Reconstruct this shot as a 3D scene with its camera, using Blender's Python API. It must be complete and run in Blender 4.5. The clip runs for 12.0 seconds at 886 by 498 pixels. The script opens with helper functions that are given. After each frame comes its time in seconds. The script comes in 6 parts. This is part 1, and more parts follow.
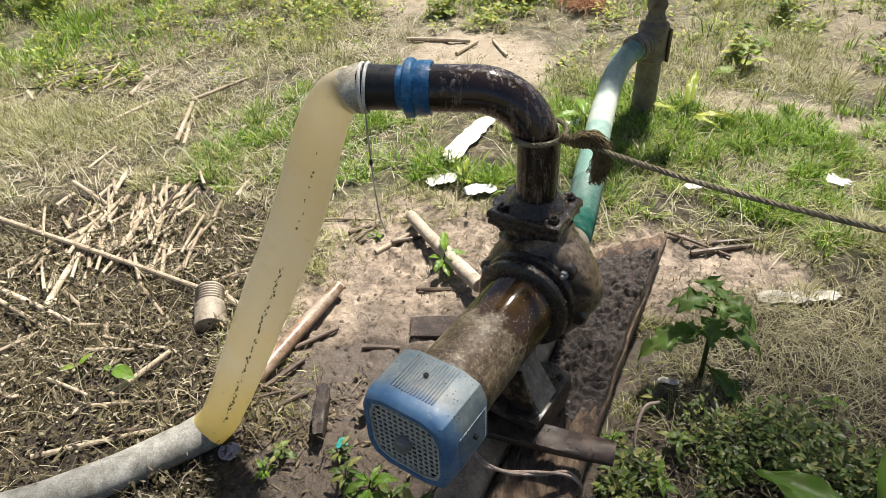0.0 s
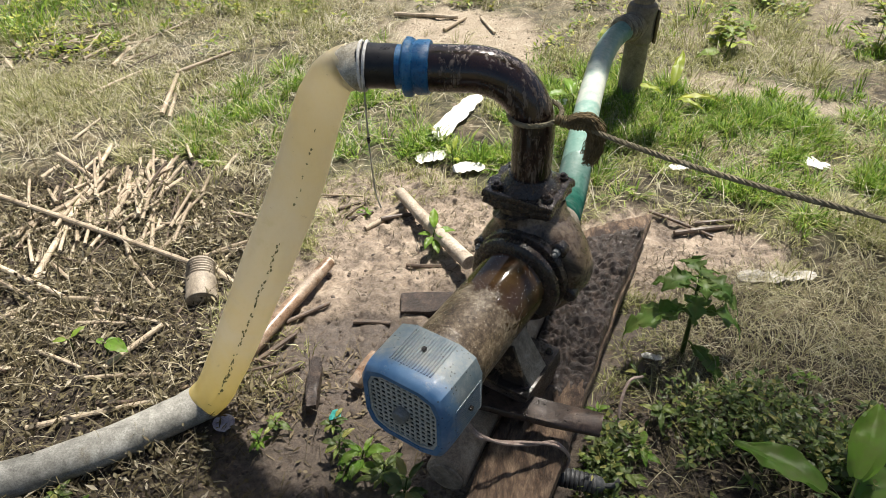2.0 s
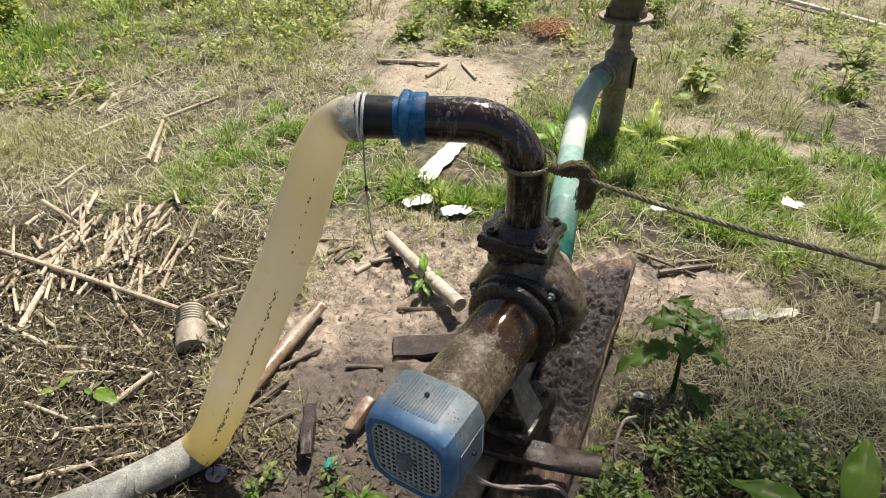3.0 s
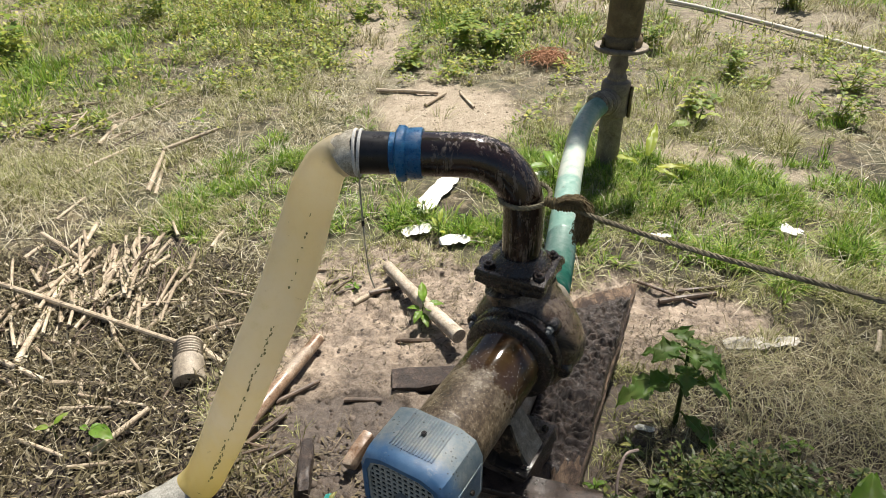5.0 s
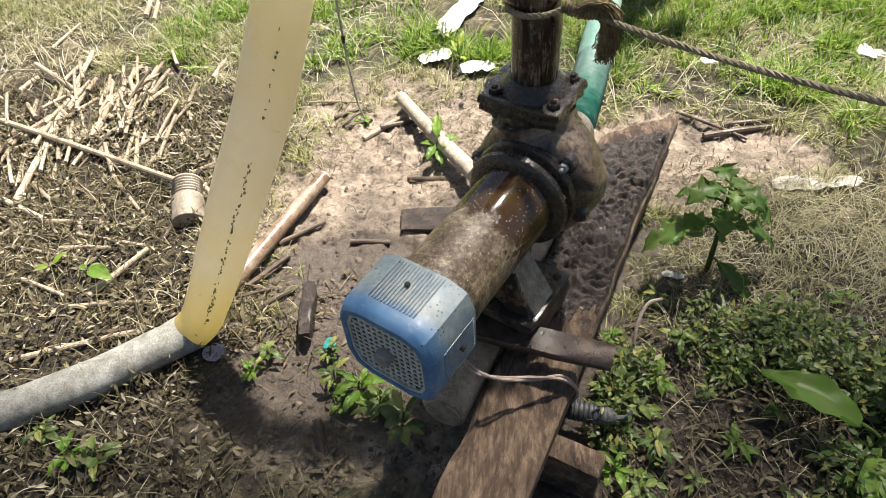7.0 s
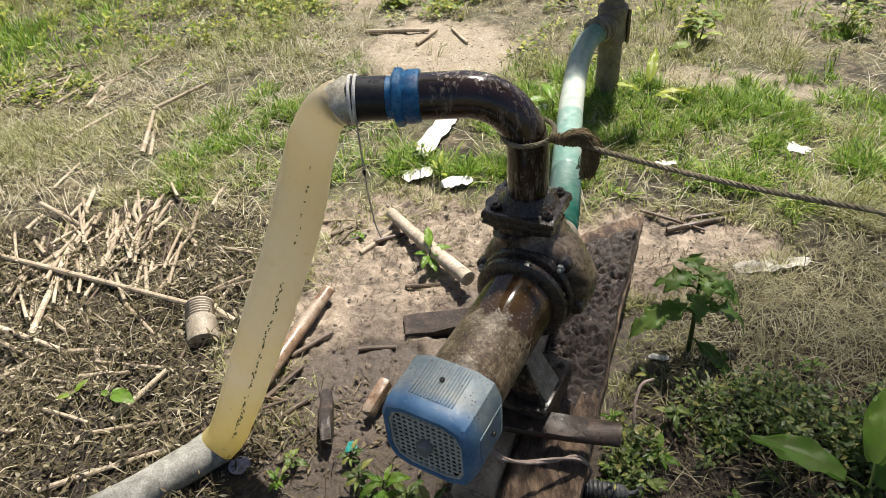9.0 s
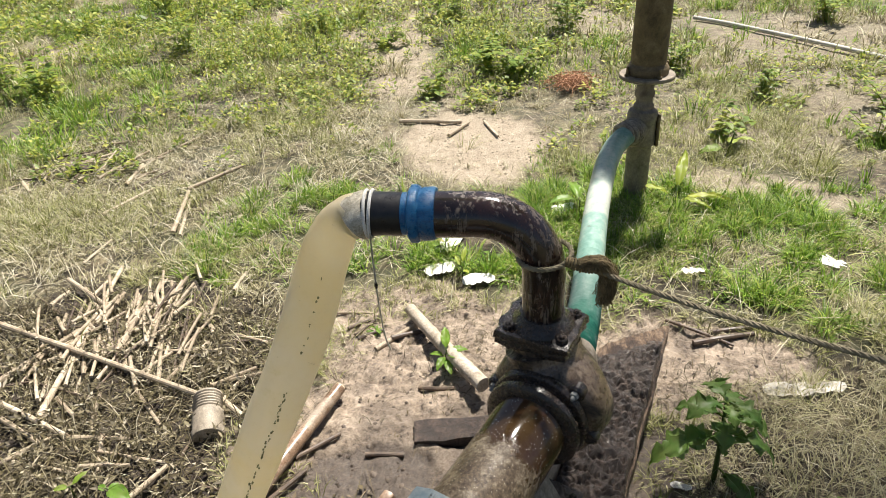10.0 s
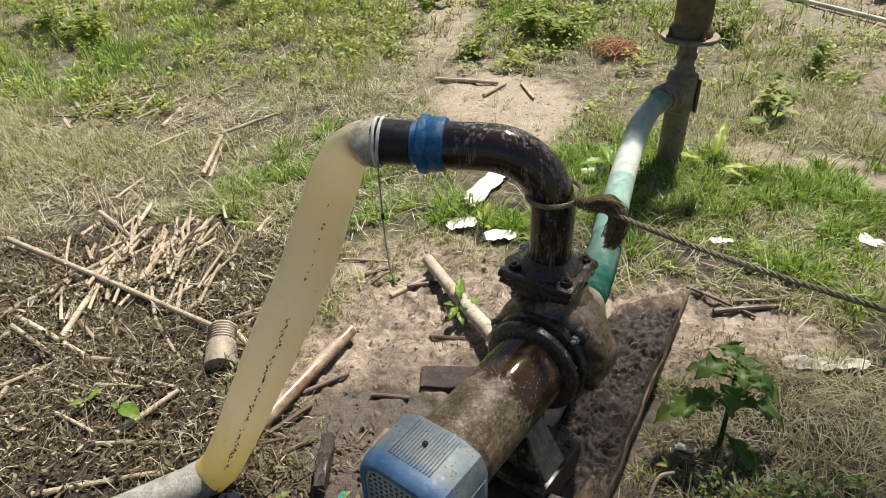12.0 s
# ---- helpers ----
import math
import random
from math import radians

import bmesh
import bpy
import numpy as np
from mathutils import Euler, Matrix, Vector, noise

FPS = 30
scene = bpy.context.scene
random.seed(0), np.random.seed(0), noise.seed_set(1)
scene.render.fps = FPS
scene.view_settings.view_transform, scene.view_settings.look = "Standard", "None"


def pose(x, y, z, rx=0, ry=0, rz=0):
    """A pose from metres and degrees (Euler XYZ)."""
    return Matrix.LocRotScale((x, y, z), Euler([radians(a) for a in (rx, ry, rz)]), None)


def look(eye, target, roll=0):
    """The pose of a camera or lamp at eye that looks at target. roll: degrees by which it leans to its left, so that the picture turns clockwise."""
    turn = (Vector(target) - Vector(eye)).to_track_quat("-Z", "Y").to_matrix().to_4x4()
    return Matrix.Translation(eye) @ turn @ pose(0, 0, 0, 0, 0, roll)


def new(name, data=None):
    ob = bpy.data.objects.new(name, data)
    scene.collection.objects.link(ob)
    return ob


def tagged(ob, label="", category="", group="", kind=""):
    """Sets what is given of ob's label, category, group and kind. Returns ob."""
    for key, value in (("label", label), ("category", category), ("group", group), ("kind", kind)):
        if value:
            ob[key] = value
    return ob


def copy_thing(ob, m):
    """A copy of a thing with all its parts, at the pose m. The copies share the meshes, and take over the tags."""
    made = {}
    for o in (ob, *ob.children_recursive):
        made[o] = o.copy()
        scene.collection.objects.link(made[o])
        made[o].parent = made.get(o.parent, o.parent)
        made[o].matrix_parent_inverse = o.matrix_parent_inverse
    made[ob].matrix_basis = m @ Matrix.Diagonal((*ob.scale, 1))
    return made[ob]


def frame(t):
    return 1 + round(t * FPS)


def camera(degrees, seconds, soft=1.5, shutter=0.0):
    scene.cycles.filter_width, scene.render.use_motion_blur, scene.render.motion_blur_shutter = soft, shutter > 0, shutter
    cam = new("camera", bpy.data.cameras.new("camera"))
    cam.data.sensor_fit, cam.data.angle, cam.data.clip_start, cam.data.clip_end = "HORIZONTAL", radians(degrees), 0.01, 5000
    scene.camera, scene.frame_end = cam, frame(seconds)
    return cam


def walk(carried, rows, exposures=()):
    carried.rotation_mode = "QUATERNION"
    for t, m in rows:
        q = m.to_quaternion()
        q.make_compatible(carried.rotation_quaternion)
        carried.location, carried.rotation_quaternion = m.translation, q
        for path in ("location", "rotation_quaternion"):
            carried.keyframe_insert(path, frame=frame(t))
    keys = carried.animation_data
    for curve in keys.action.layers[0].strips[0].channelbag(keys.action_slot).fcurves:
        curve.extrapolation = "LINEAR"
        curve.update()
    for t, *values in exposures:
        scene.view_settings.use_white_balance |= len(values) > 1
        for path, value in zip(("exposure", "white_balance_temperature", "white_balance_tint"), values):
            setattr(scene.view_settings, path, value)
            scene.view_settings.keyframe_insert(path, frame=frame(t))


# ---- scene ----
cam = camera(68.9, 12.0, 0.6)
PATH = [
    (0, (0.163, 0.13, 1.372), (-0.039, 1.729, 0.187), -3.1),
    (0.5, (0.179, 0.157, 1.434), (-0.06, 1.853, 0.4), -4.0),
    (1, (0.178, 0.173, 1.416), (-0.094, 1.772, 0.246), -3.9),
    (1.5, (0.159, 0.14, 1.406), (-0.059, 1.734, 0.217), -2.8),
    (2, (0.134, 0.104, 1.392), (-0.005, 1.664, 0.149), -1.2),
    (2.5, (0.103, 0.088, 1.394), (0.026, 1.666, 0.167), -0.8),
    (3, (0.095, 0.091, 1.418), (0.02, 1.727, 0.27), -0.5),
    (4.8, (0.1, 0.095, 1.43), (0.011, 1.774, 0.347), -0.5),
    (5, (0.104, 0.106, 1.433), (0.024, 1.784, 0.348), -1.0),
    (5.5, (0.141, 0.16, 1.475), (0.019, 1.908, 0.51), -2.5),
    (6, (0.183, 0.234, 1.429), (-0.029, 1.818, 0.227), -3.7),
    (6.5, (0.191, 0.269, 1.377), (-0.068, 1.735, 0.04), -5.9),
    (7, (0.182, 0.251, 1.311), (-0.022, 1.601, -0.151), -4.7),
    (7.5, (0.166, 0.243, 1.381), (-0.063, 1.758, 0.095), -5.6),
    (7.7, (0.17, 0.225, 1.415), (-0.109, 1.776, 0.184), -6.3),
    (9.3, (0.087, 0.124, 1.429), (0.014, 1.7, 0.2), -5.1),
    (9.5, (0.091, 0.138, 1.433), (0.004, 1.729, 0.224), -5.2),
    (10, (0.132, 0.207, 1.479), (-0.044, 1.907, 0.44), -3.8),
    (10.3, (0.146, 0.227, 1.493), (-0.085, 2.056, 0.717), -1.0),
    (10.5, (0.153, 0.225, 1.474), (-0.123, 2.022, 0.641), -0.3),
    (11, (0.163, 0.189, 1.412), (-0.095, 1.861, 0.346), -1.2),
    (11.5, (0.155, 0.192, 1.425), (-0.168, 1.822, 0.312), -2.8),
    (12, (0.19, 0.186, 1.4), (-0.095, 1.83, 0.296), -2.3),
]
EXPOSURES = [(0, 1.07), (1, 0.88), (2, 0.97), (3, 0.95), (5.5, 0.89), (6, 0.79), (6.5, 0.87), (7, 1.34), (7.5, 1.20), (9.5, 0.93), (10, 1.10), (10.3, 0.73), (11.5, 0.76), (12, 0.79)]
walk(cam, [(t, look(eye, target, roll)) for t, eye, target, roll in PATH], EXPOSURES)

# ---- light ----
TO_SUN = Vector((0.20, 0.43, 0.88)).normalized()
world = bpy.data.worlds.new("daylight")
scene.world = world
world.use_nodes = True
wn = world.node_tree.nodes
sky = wn.new("ShaderNodeTexSky")
sky.sky_type = "NISHITA"
sky.sun_disc = False
sky.sun_elevation = math.asin(TO_SUN.z)
sky.sun_rotation = math.atan2(TO_SUN.x, TO_SUN.y)
sky.air_density, sky.dust_density = 1.0, 2.5
wn["Background"].inputs["Strength"].default_value = 0.043
world.node_tree.links.new(sky.outputs["Color"], wn["Background"].inputs["Color"])
sun_data = bpy.data.lights.new("sun", "SUN")
sun_data.energy, sun_data.angle, sun_data.color = 5.0, radians(3.0), (1.0, 0.935, 0.85)
sun = new("sun", sun_data)
sun.matrix_world = look(TO_SUN * 50, (0, 0, 0))

# ---- material helpers ----


class Nodes:
    """Short hand for building a node material."""

    def __init__(self, name):
        self.mat = bpy.data.materials.new(name)
        self.mat.use_nodes = True
        self.tree = self.mat.node_tree
        self.bsdf = self.tree.nodes["Principled BSDF"]
        self.out = self.tree.nodes["Material Output"]
        self.coord = self.tree.nodes.new("ShaderNodeTexCoord").outputs["Object"]

    def add(self, kind, **sets):
        n = self.tree.nodes.new(kind)
        for key, value in sets.items():
            if key in n.inputs:
                if isinstance(value, bpy.types.NodeSocket):
                    self.tree.links.new(value, n.inputs[key])
                else:
                    n.inputs[key].default_value = value
        return n

    def link(self, a, b):
        self.tree.links.new(a, b)

    def put(self, key, value):
        if isinstance(value, bpy.types.NodeSocket):
            self.link(value, self.bsdf.inputs[key])
        else:
            self.bsdf.inputs[key].default_value = value

    def noise(self, scale, detail=4.0, rough=0.6, stretch=None, warp=0.0):
        co = self.coord
        if stretch:
            mp = self.add("ShaderNodeMapping", Vector=co, Scale=stretch)
            co = mp.outputs["Vector"]
        return self.add("ShaderNodeTexNoise", Vector=co, Scale=scale, Detail=detail, Roughness=rough, Distortion=warp).outputs["Fac"]

    def ramp(self, fac, stops):
        n = self.add("ShaderNodeValToRGB", Fac=fac)
        els = n.color_ramp.elements
        while len(els) < len(stops):
            els.new(0.5)
        for e, (p, c) in zip(els, stops):
            e.position = p
            e.color = (*c, 1) if not isinstance(c, (int, float)) else (c, c, c, 1)
        return n.outputs["Color"]

    def mix(self, fac, a, b, blend="MIX"):
        n = self.tree.nodes.new("ShaderNodeMix")
        n.data_type, n.blend_type = "RGBA", blend
        for k, v in ((0, fac), (6, a), (7, b)):
            if isinstance(v, bpy.types.NodeSocket):
                self.link(v, n.inputs[k])
            else:
                n.inputs[k].default_value = (*v, 1) if isinstance(v, tuple) else v
        return n.outputs[2]

    def math(self, op, a, b=0.0, clamp=False):
        n = self.tree.nodes.new("ShaderNodeMath")
        n.operation, n.use_clamp = op, clamp
        for k, v in ((0, a), (1, b)):
            if isinstance(v, bpy.types.NodeSocket):
                self.link(v, n.inputs[k])
            else:
                n.inputs[k].default_value = v
        return n.outputs[0]

    def attr(self, name):
        n = self.tree.nodes.new("ShaderNodeAttribute")
        n.attribute_name = name
        return n

    def bump(self, height, strength=0.4, distance=0.01):
        n = self.add("ShaderNodeBump", Height=height, Strength=strength, Distance=distance)
        self.put("Normal", n.outputs["Normal"])


def worn(name, stops, scale, rough=(0.4, 0.7), metal=0.0, bump=0.3, dist=0.004, dirt=None, dirt_scale=6, dirt_lo=0.5, dirt_hi=0.65,
         fine=4.0, stretch=None, spec=0.5, vary=0.0, coat=0.0, micro=0.35):
    """A surface with colour at two scales, optional patches of dirt, varied gloss and relief."""
    n = Nodes(name)
    big = n.noise(scale, 6, 0.65, stretch, 0.4)
    small = n.noise(scale * fine, 5, 0.7, stretch)
    both = n.math("ADD", n.math("MULTIPLY", big, 0.6), n.math("MULTIPLY", small, 0.4))
    col = n.ramp(both, [(0.36 + 0.28 * p, c) for p, c in stops])
    ro = n.ramp(small, [(0.35, rough[0]), (0.65, rough[1])])
    if dirt:
        mask = n.ramp(n.noise(dirt_scale, 8, 0.7, None, 0.6), [(dirt_lo, 0.0), (dirt_hi, 1.0)])
        col = n.mix(mask, col, n.ramp(small, [(0.35, tuple(0.7 * c for c in dirt)), (0.65, dirt)]))
        ro = n.mix(mask, ro, (0.8, 0.8, 0.8))
    grain = n.noise(scale * 26, 3, 0.75, stretch)
    col = n.mix(1.0, col, n.ramp(grain, [(0.32, 1.0 - micro), (0.68, 1.0 + micro)]), "MULTIPLY")
    if coat:
        n.put("Coat Weight", n.ramp(big, [(0.35, coat), (0.7, 0.25 * coat)]))
        n.put("Coat Roughness", 0.24)
    if vary:
        rnd = n.tree.nodes.new("ShaderNodeObjectInfo").outputs["Random"]
        col = n.mix(n.math("MULTIPLY", rnd, vary), col, (0.17, 0.125, 0.075))
    n.put("Base Color", col)
    n.put("Roughness", ro)
    n.put("Metallic", metal)
    n.put("Specular IOR Level", spec)
    n.bump(n.math("ADD", both, n.math("MULTIPLY", grain, 0.22)), bump, dist)
    return n.mat


def foliage(name, stops, rough=0.55, pass_part=0.35):
    """Leaves and blades: colour by piece, some light passes through."""
    n = Nodes(name)
    geo = n.tree.nodes.new("ShaderNodeNewGeometry")
    col = n.ramp(geo.outputs["Random Per Island"], stops)
    col = n.mix(n.ramp(n.noise(30, 3), [(0.3, 0.0), (0.7, 0.45)]), col, (0.20, 0.17, 0.07))
    n.put("Base Color", col)
    n.put("Roughness", rough)
    n.put("Specular IOR Level", 0.35)
    tr = n.add("ShaderNodeBsdfTranslucent", Color=col)
    mixed = n.add("ShaderNodeMixShader", Fac=pass_part)
    n.link(n.bsdf.outputs[0], mixed.inputs[1])
    n.link(tr.outputs[0], mixed.inputs[2])
    n.link(mixed.outputs[0], n.out.inputs["Surface"])
    return n.mat


# ---- materials ----
M_GREASE = worn("wet dark grease", [(0, (0.010, 0.007, 0.005)), (0.55, (0.024, 0.015, 0.010)), (1, (0.085, 0.055, 0.036))], 26, (0.06, 0.36), 0.1, 1.0, 0.009, coat=1.0)
M_CAST = worn("muddy cast iron", [(0, (0.030, 0.020, 0.013)), (0.5, (0.105, 0.070, 0.043)), (1, (0.26, 0.195, 0.13))], 20, (0.14, 0.5), 0.1, 0.6, 0.005,
              (0.022, 0.014, 0.010), 9, 0.46, 0.54, coat=0.7)
M_GRILLE = worn("pale grille plastic", [(0, (0.38, 0.38, 0.33)), (1, (0.58, 0.58, 0.52))], 20, (0.5, 0.7), 0, 0.2, 0.001)
M_HUB = worn("dusty grey hub", [(0, (0.18, 0.18, 0.165)), (1, (0.33, 0.33, 0.30))], 40, (0.4, 0.6), 0, 0.3, 0.001)
M_HOLLOWSHADE = worn("painted hollow shade", [(0, (0.015, 0.014, 0.012)), (1, (0.03, 0.027, 0.022))], 20, (0.7, 0.9))
M_COUPLING = worn("glossy blue paint", [(0, (0.008, 0.085, 0.22)), (0.6, (0.015, 0.14, 0.32)), (1, (0.05, 0.21, 0.38))], 25, (0.2, 0.45), 0, 0.7, 0.004,
                  (0.02, 0.035, 0.05), 20, 0.62, 0.72)
M_TAPE = worn("black rubber tape", [(0, (0.010, 0.010, 0.011)), (1, (0.03, 0.028, 0.028))], 20, (0.25, 0.5), 0, 0.3, 0.002)
M_STRING = worn("white string", [(0, (0.62, 0.59, 0.53)), (1, (0.86, 0.84, 0.79))], 60, (0.7, 0.9), 0, 0.4, 0.001)
M_ROPE = worn("grey jute rope", [(0, (0.16, 0.135, 0.078)), (1, (0.36, 0.31, 0.20))], 60, (0.8, 0.95), 0, 0.6, 0.002)
M_FRAY = worn("frayed jute", [(0, (0.10, 0.070, 0.028)), (1, (0.32, 0.24, 0.12))], 60, (0.8, 0.95), 0, 0.5, 0.002)
M_PIPE = worn("weathered iron", [(0, (0.070, 0.050, 0.024)), (0.5, (0.145, 0.106, 0.052)), (1, (0.235, 0.18, 0.10))], 14, (0.5, 0.8), 0.2, 0.5, 0.003,
              (0.23, 0.18, 0.115), 7, 0.62, 0.78)
M_DUSTPIPE = worn("dusty iron", [(0, (0.11, 0.088, 0.064)), (0.5, (0.20, 0.165, 0.122)), (1, (0.29, 0.245, 0.185))], 14, (0.6, 0.85), 0, 0.5, 0.004)
M_WRAP = worn("muddy rubber wrap", [(0, (0.11, 0.085, 0.06)), (0.5, (0.24, 0.20, 0.15)), (1, (0.40, 0.35, 0.28))], 30, (0.6, 0.85), 0, 0.7, 0.004)
M_TIMBER = worn("wet dark timber", [(0, (0.020, 0.014, 0.011)), (0.5, (0.055, 0.037, 0.027)), (1, (0.13, 0.09, 0.065))], 9, (0.25, 0.65), 0, 0.8, 0.006,
                stretch=(5, 1, 5))
M_BOARD = worn("worn brown timber", [(0, (0.034, 0.020, 0.012)), (0.45, (0.12, 0.077, 0.048)), (1, (0.31, 0.22, 0.145))], 17, (0.5, 0.85), 0, 1.0, 0.014,
               (0.05, 0.032, 0.024), 6, 0.53, 0.60, stretch=(3.0, 0.8, 3.0))
M_LOG = worn("barked pale log", [(0, (0.13, 0.09, 0.06)), (0.5, (0.30, 0.23, 0.16)), (1, (0.46, 0.38, 0.285))], 12, (0.5, 0.8), 0, 0.9, 0.008, (0.07, 0.048, 0.034), 6, 0.60, 0.70)
M_ENDGRAIN = worn("weathered end grain", [(0, (0.12, 0.088, 0.06)), (0.5, (0.27, 0.215, 0.155)), (1, (0.42, 0.35, 0.27))], 28, (0.6, 0.85), 0, 0.7, 0.004)
M_MUDCLOD = worn("wet mud clods", [(0, (0.014, 0.009, 0.007)), (0.5, (0.034, 0.023, 0.017)), (1, (0.11, 0.078, 0.057))], 32, (0.30, 0.62), 0, 1.0, 0.010, coat=0.22)
M_CRUMB = worn("damp mud crumb", [(0, (0.03, 0.022, 0.016)), (0.5, (0.075, 0.055, 0.040)), (1, (0.15, 0.115, 0.085))], 30, (0.55, 0.85), 0, 0.6, 0.003)
M_CRUMBDRY = worn("dry earth crumb", [(0, (0.13, 0.104, 0.072)), (0.5, (0.23, 0.19, 0.135)), (1, (0.34, 0.285, 0.21))], 12, (0.8, 0.95), 0, 0.6, 0.004)
M_CANE = worn("dry cane", [(0, (0.22, 0.17, 0.115)), (0.5, (0.45, 0.375, 0.27)), (1, (0.68, 0.60, 0.46))], 10, (0.55, 0.8), 0, 0.4, 0.002, fine=7, vary=0.6)
M_CANEDARK = worn("rotting cane", [(0, (0.035, 0.024, 0.017)), (0.5, (0.09, 0.062, 0.042)), (1, (0.19, 0.135, 0.09))], 10, (0.4, 0.75), 0, 0.5, 0.003)
M_BAMBOO = worn("wet bamboo", [(0, (0.10, 0.06, 0.036)), (0.5, (0.21, 0.135, 0.085)), (1, (0.36, 0.27, 0.19))], 9, (0.2, 0.45), 0, 0.3, 0.002,
                (0.36, 0.30, 0.23), 5, 0.48, 0.60)
M_PALEBAMBOO = worn("sun bleached bamboo", [(0, (0.20, 0.16, 0.115)), (0.5, (0.38, 0.32, 0.245)), (1, (0.58, 0.51, 0.41))], 9, (0.35, 0.6), 0, 0.3, 0.002, (0.16, 0.115, 0.08), 6, 0.56, 0.66)
M_PITH = worn("cut cane end", [(0, (0.40, 0.31, 0.2)), (1, (0.62, 0.52, 0.38))], 40, (0.8, 0.9))
M_PAPER = worn("dirty white sheet", [(0, (0.50, 0.49, 0.45)), (0.5, (0.70, 0.69, 0.65)), (1, (0.83, 0.82, 0.79))], 10, (0.45, 0.7), 0, 0.4, 0.004)
M_WRAPPER = worn("muddy grey wrapper", [(0, (0.24, 0.22, 0.175)), (0.5, (0.40, 0.375, 0.32)), (1, (0.55, 0.53, 0.47))], 16, (0.4, 0.7), 0, 0.5, 0.004)
M_TEAL = worn("teal plastic", [(0, (0.03, 0.26, 0.22)), (1, (0.07, 0.42, 0.36))], 30, (0.4, 0.6))
M_LILAC = worn("lilac plastic film", [(0, (0.22, 0.21, 0.30)), (1, (0.52, 0.51, 0.60))], 40, (0.25, 0.5))
M_CAN = worn("dirty ribbed plastic", [(0, (0.14, 0.115, 0.085)), (0.5, (0.26, 0.22, 0.165)), (1, (0.39, 0.345, 0.275))], 14, (0.5, 0.75), 0, 0.4, 0.003)
M_PLUG = worn("scuffed black plug", [(0, (0.02, 0.021, 0.022)), (0.5, (0.05, 0.052, 0.055)), (1, (0.13, 0.13, 0.125))], 30, (0.4, 0.7), 0, 0.5, 0.002)
M_WIRE = worn("old pink grey cable", [(0, (0.20, 0.145, 0.12)), (1, (0.42, 0.33, 0.28))], 30, (0.5, 0.7))
M_GROUNDHOSE = worn("dusty grey hose", [(0, (0.15, 0.145, 0.122)), (0.5, (0.30, 0.292, 0.255)), (1, (0.46, 0.45, 0.40))], 9, (0.3, 0.55), 0, 0.3, 0.003,
                    (0.17, 0.135, 0.065), 7, 0.56, 0.7)
M_RUST = worn("wet rusty iron", [(0, (0.014, 0.009, 0.006)), (0.5, (0.032, 0.020, 0.014)), (1, (0.09, 0.060, 0.044))], 18, (0.25, 0.6), 0.2, 0.8, 0.005, coat=0.5)
M_MOUTH = worn("grey wet film", [(0, (0.28, 0.25, 0.18)), (0.5, (0.52, 0.47, 0.36)), (1, (0.74, 0.70, 0.58))], 14, (0.15, 0.4), 0, 0.3, 0.003)
M_INK = worn("faded dark print", [(0, (0.16, 0.165, 0.06)), (1, (0.40, 0.38, 0.19))], 60, (0.6, 0.8))
M_FARHOSE = worn("pale flat hose", [(0, (0.33, 0.315, 0.265)), (1, (0.56, 0.54, 0.47))], 5, (0.5, 0.7), 0, 0.3, 0.005)
M_ORANGE = worn("rusty coir", [(0, (0.26, 0.12, 0.06)), (1, (0.48, 0.27, 0.15))], 50, (0.8, 0.95))
M_BARK = worn("tree bark", [(0, (0.06, 0.045, 0.03)), (1, (0.18, 0.14, 0.1))], 8, (0.8, 0.95), 0, 0.9, 0.02)

M_GRASSDRY = foliage("dry grass", [(0.0, (0.09, 0.075, 0.036)), (0.3, (0.30, 0.265, 0.155)), (0.55, (0.51, 0.465, 0.295)), (0.8, (0.28, 0.28, 0.11)), (1.0, (0.68, 0.63, 0.47))], 0.55, 0.18)
M_GRASSGREEN = foliage("green grass", [(0.0, (0.045, 0.12, 0.012)), (0.35, (0.13, 0.29, 0.022)), (0.75, (0.27, 0.46, 0.04)), (0.93, (0.44, 0.53, 0.09)), (1.0, (0.60, 0.56, 0.24))], 0.40, 0.30)
M_GRASSOLIVE = foliage("olive grass", [(0.0, (0.12, 0.14, 0.04)), (0.35, (0.24, 0.27, 0.06)), (0.65, (0.38, 0.39, 0.16)), (1.0, (0.58, 0.55, 0.33))], 0.5, 0.22)
M_STRAW = foliage("pale straw", [(0.0, (0.30, 0.265, 0.18)), (0.5, (0.54, 0.50, 0.37)), (1.0, (0.74, 0.70, 0.57))], 0.6, 0.2)
M_WEED = foliage("field weeds", [(0.0, (0.06, 0.13, 0.018)), (0.35, (0.18, 0.29, 0.03)), (0.7, (0.36, 0.43, 0.055)), (1.0, (0.56, 0.53, 0.11))], 0.5, 0.40)
M_BUSH = foliage("weed bush leaves", [(0.0, (0.09, 0.19, 0.025)), (0.4, (0.21, 0.34, 0.04)), (0.75, (0.40, 0.48, 0.065)), (1.0, (0.58, 0.56, 0.12))], 0.45, 0.52)
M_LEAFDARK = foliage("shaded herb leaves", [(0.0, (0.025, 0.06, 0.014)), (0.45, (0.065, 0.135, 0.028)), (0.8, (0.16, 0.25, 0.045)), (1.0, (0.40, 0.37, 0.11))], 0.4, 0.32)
M_CHAFF = foliage("wet chaff", [(0.0, (0.03, 0.021, 0.014)), (0.6, (0.085, 0.063, 0.042)), (1.0, (0.20, 0.155, 0.10))], 0.6, 0.1)
M_TAIL = foliage("frayed white string", [(0.0, (0.70, 0.66, 0.57)), (1.0, (0.82, 0.79, 0.71))], 0.8, 0.55)
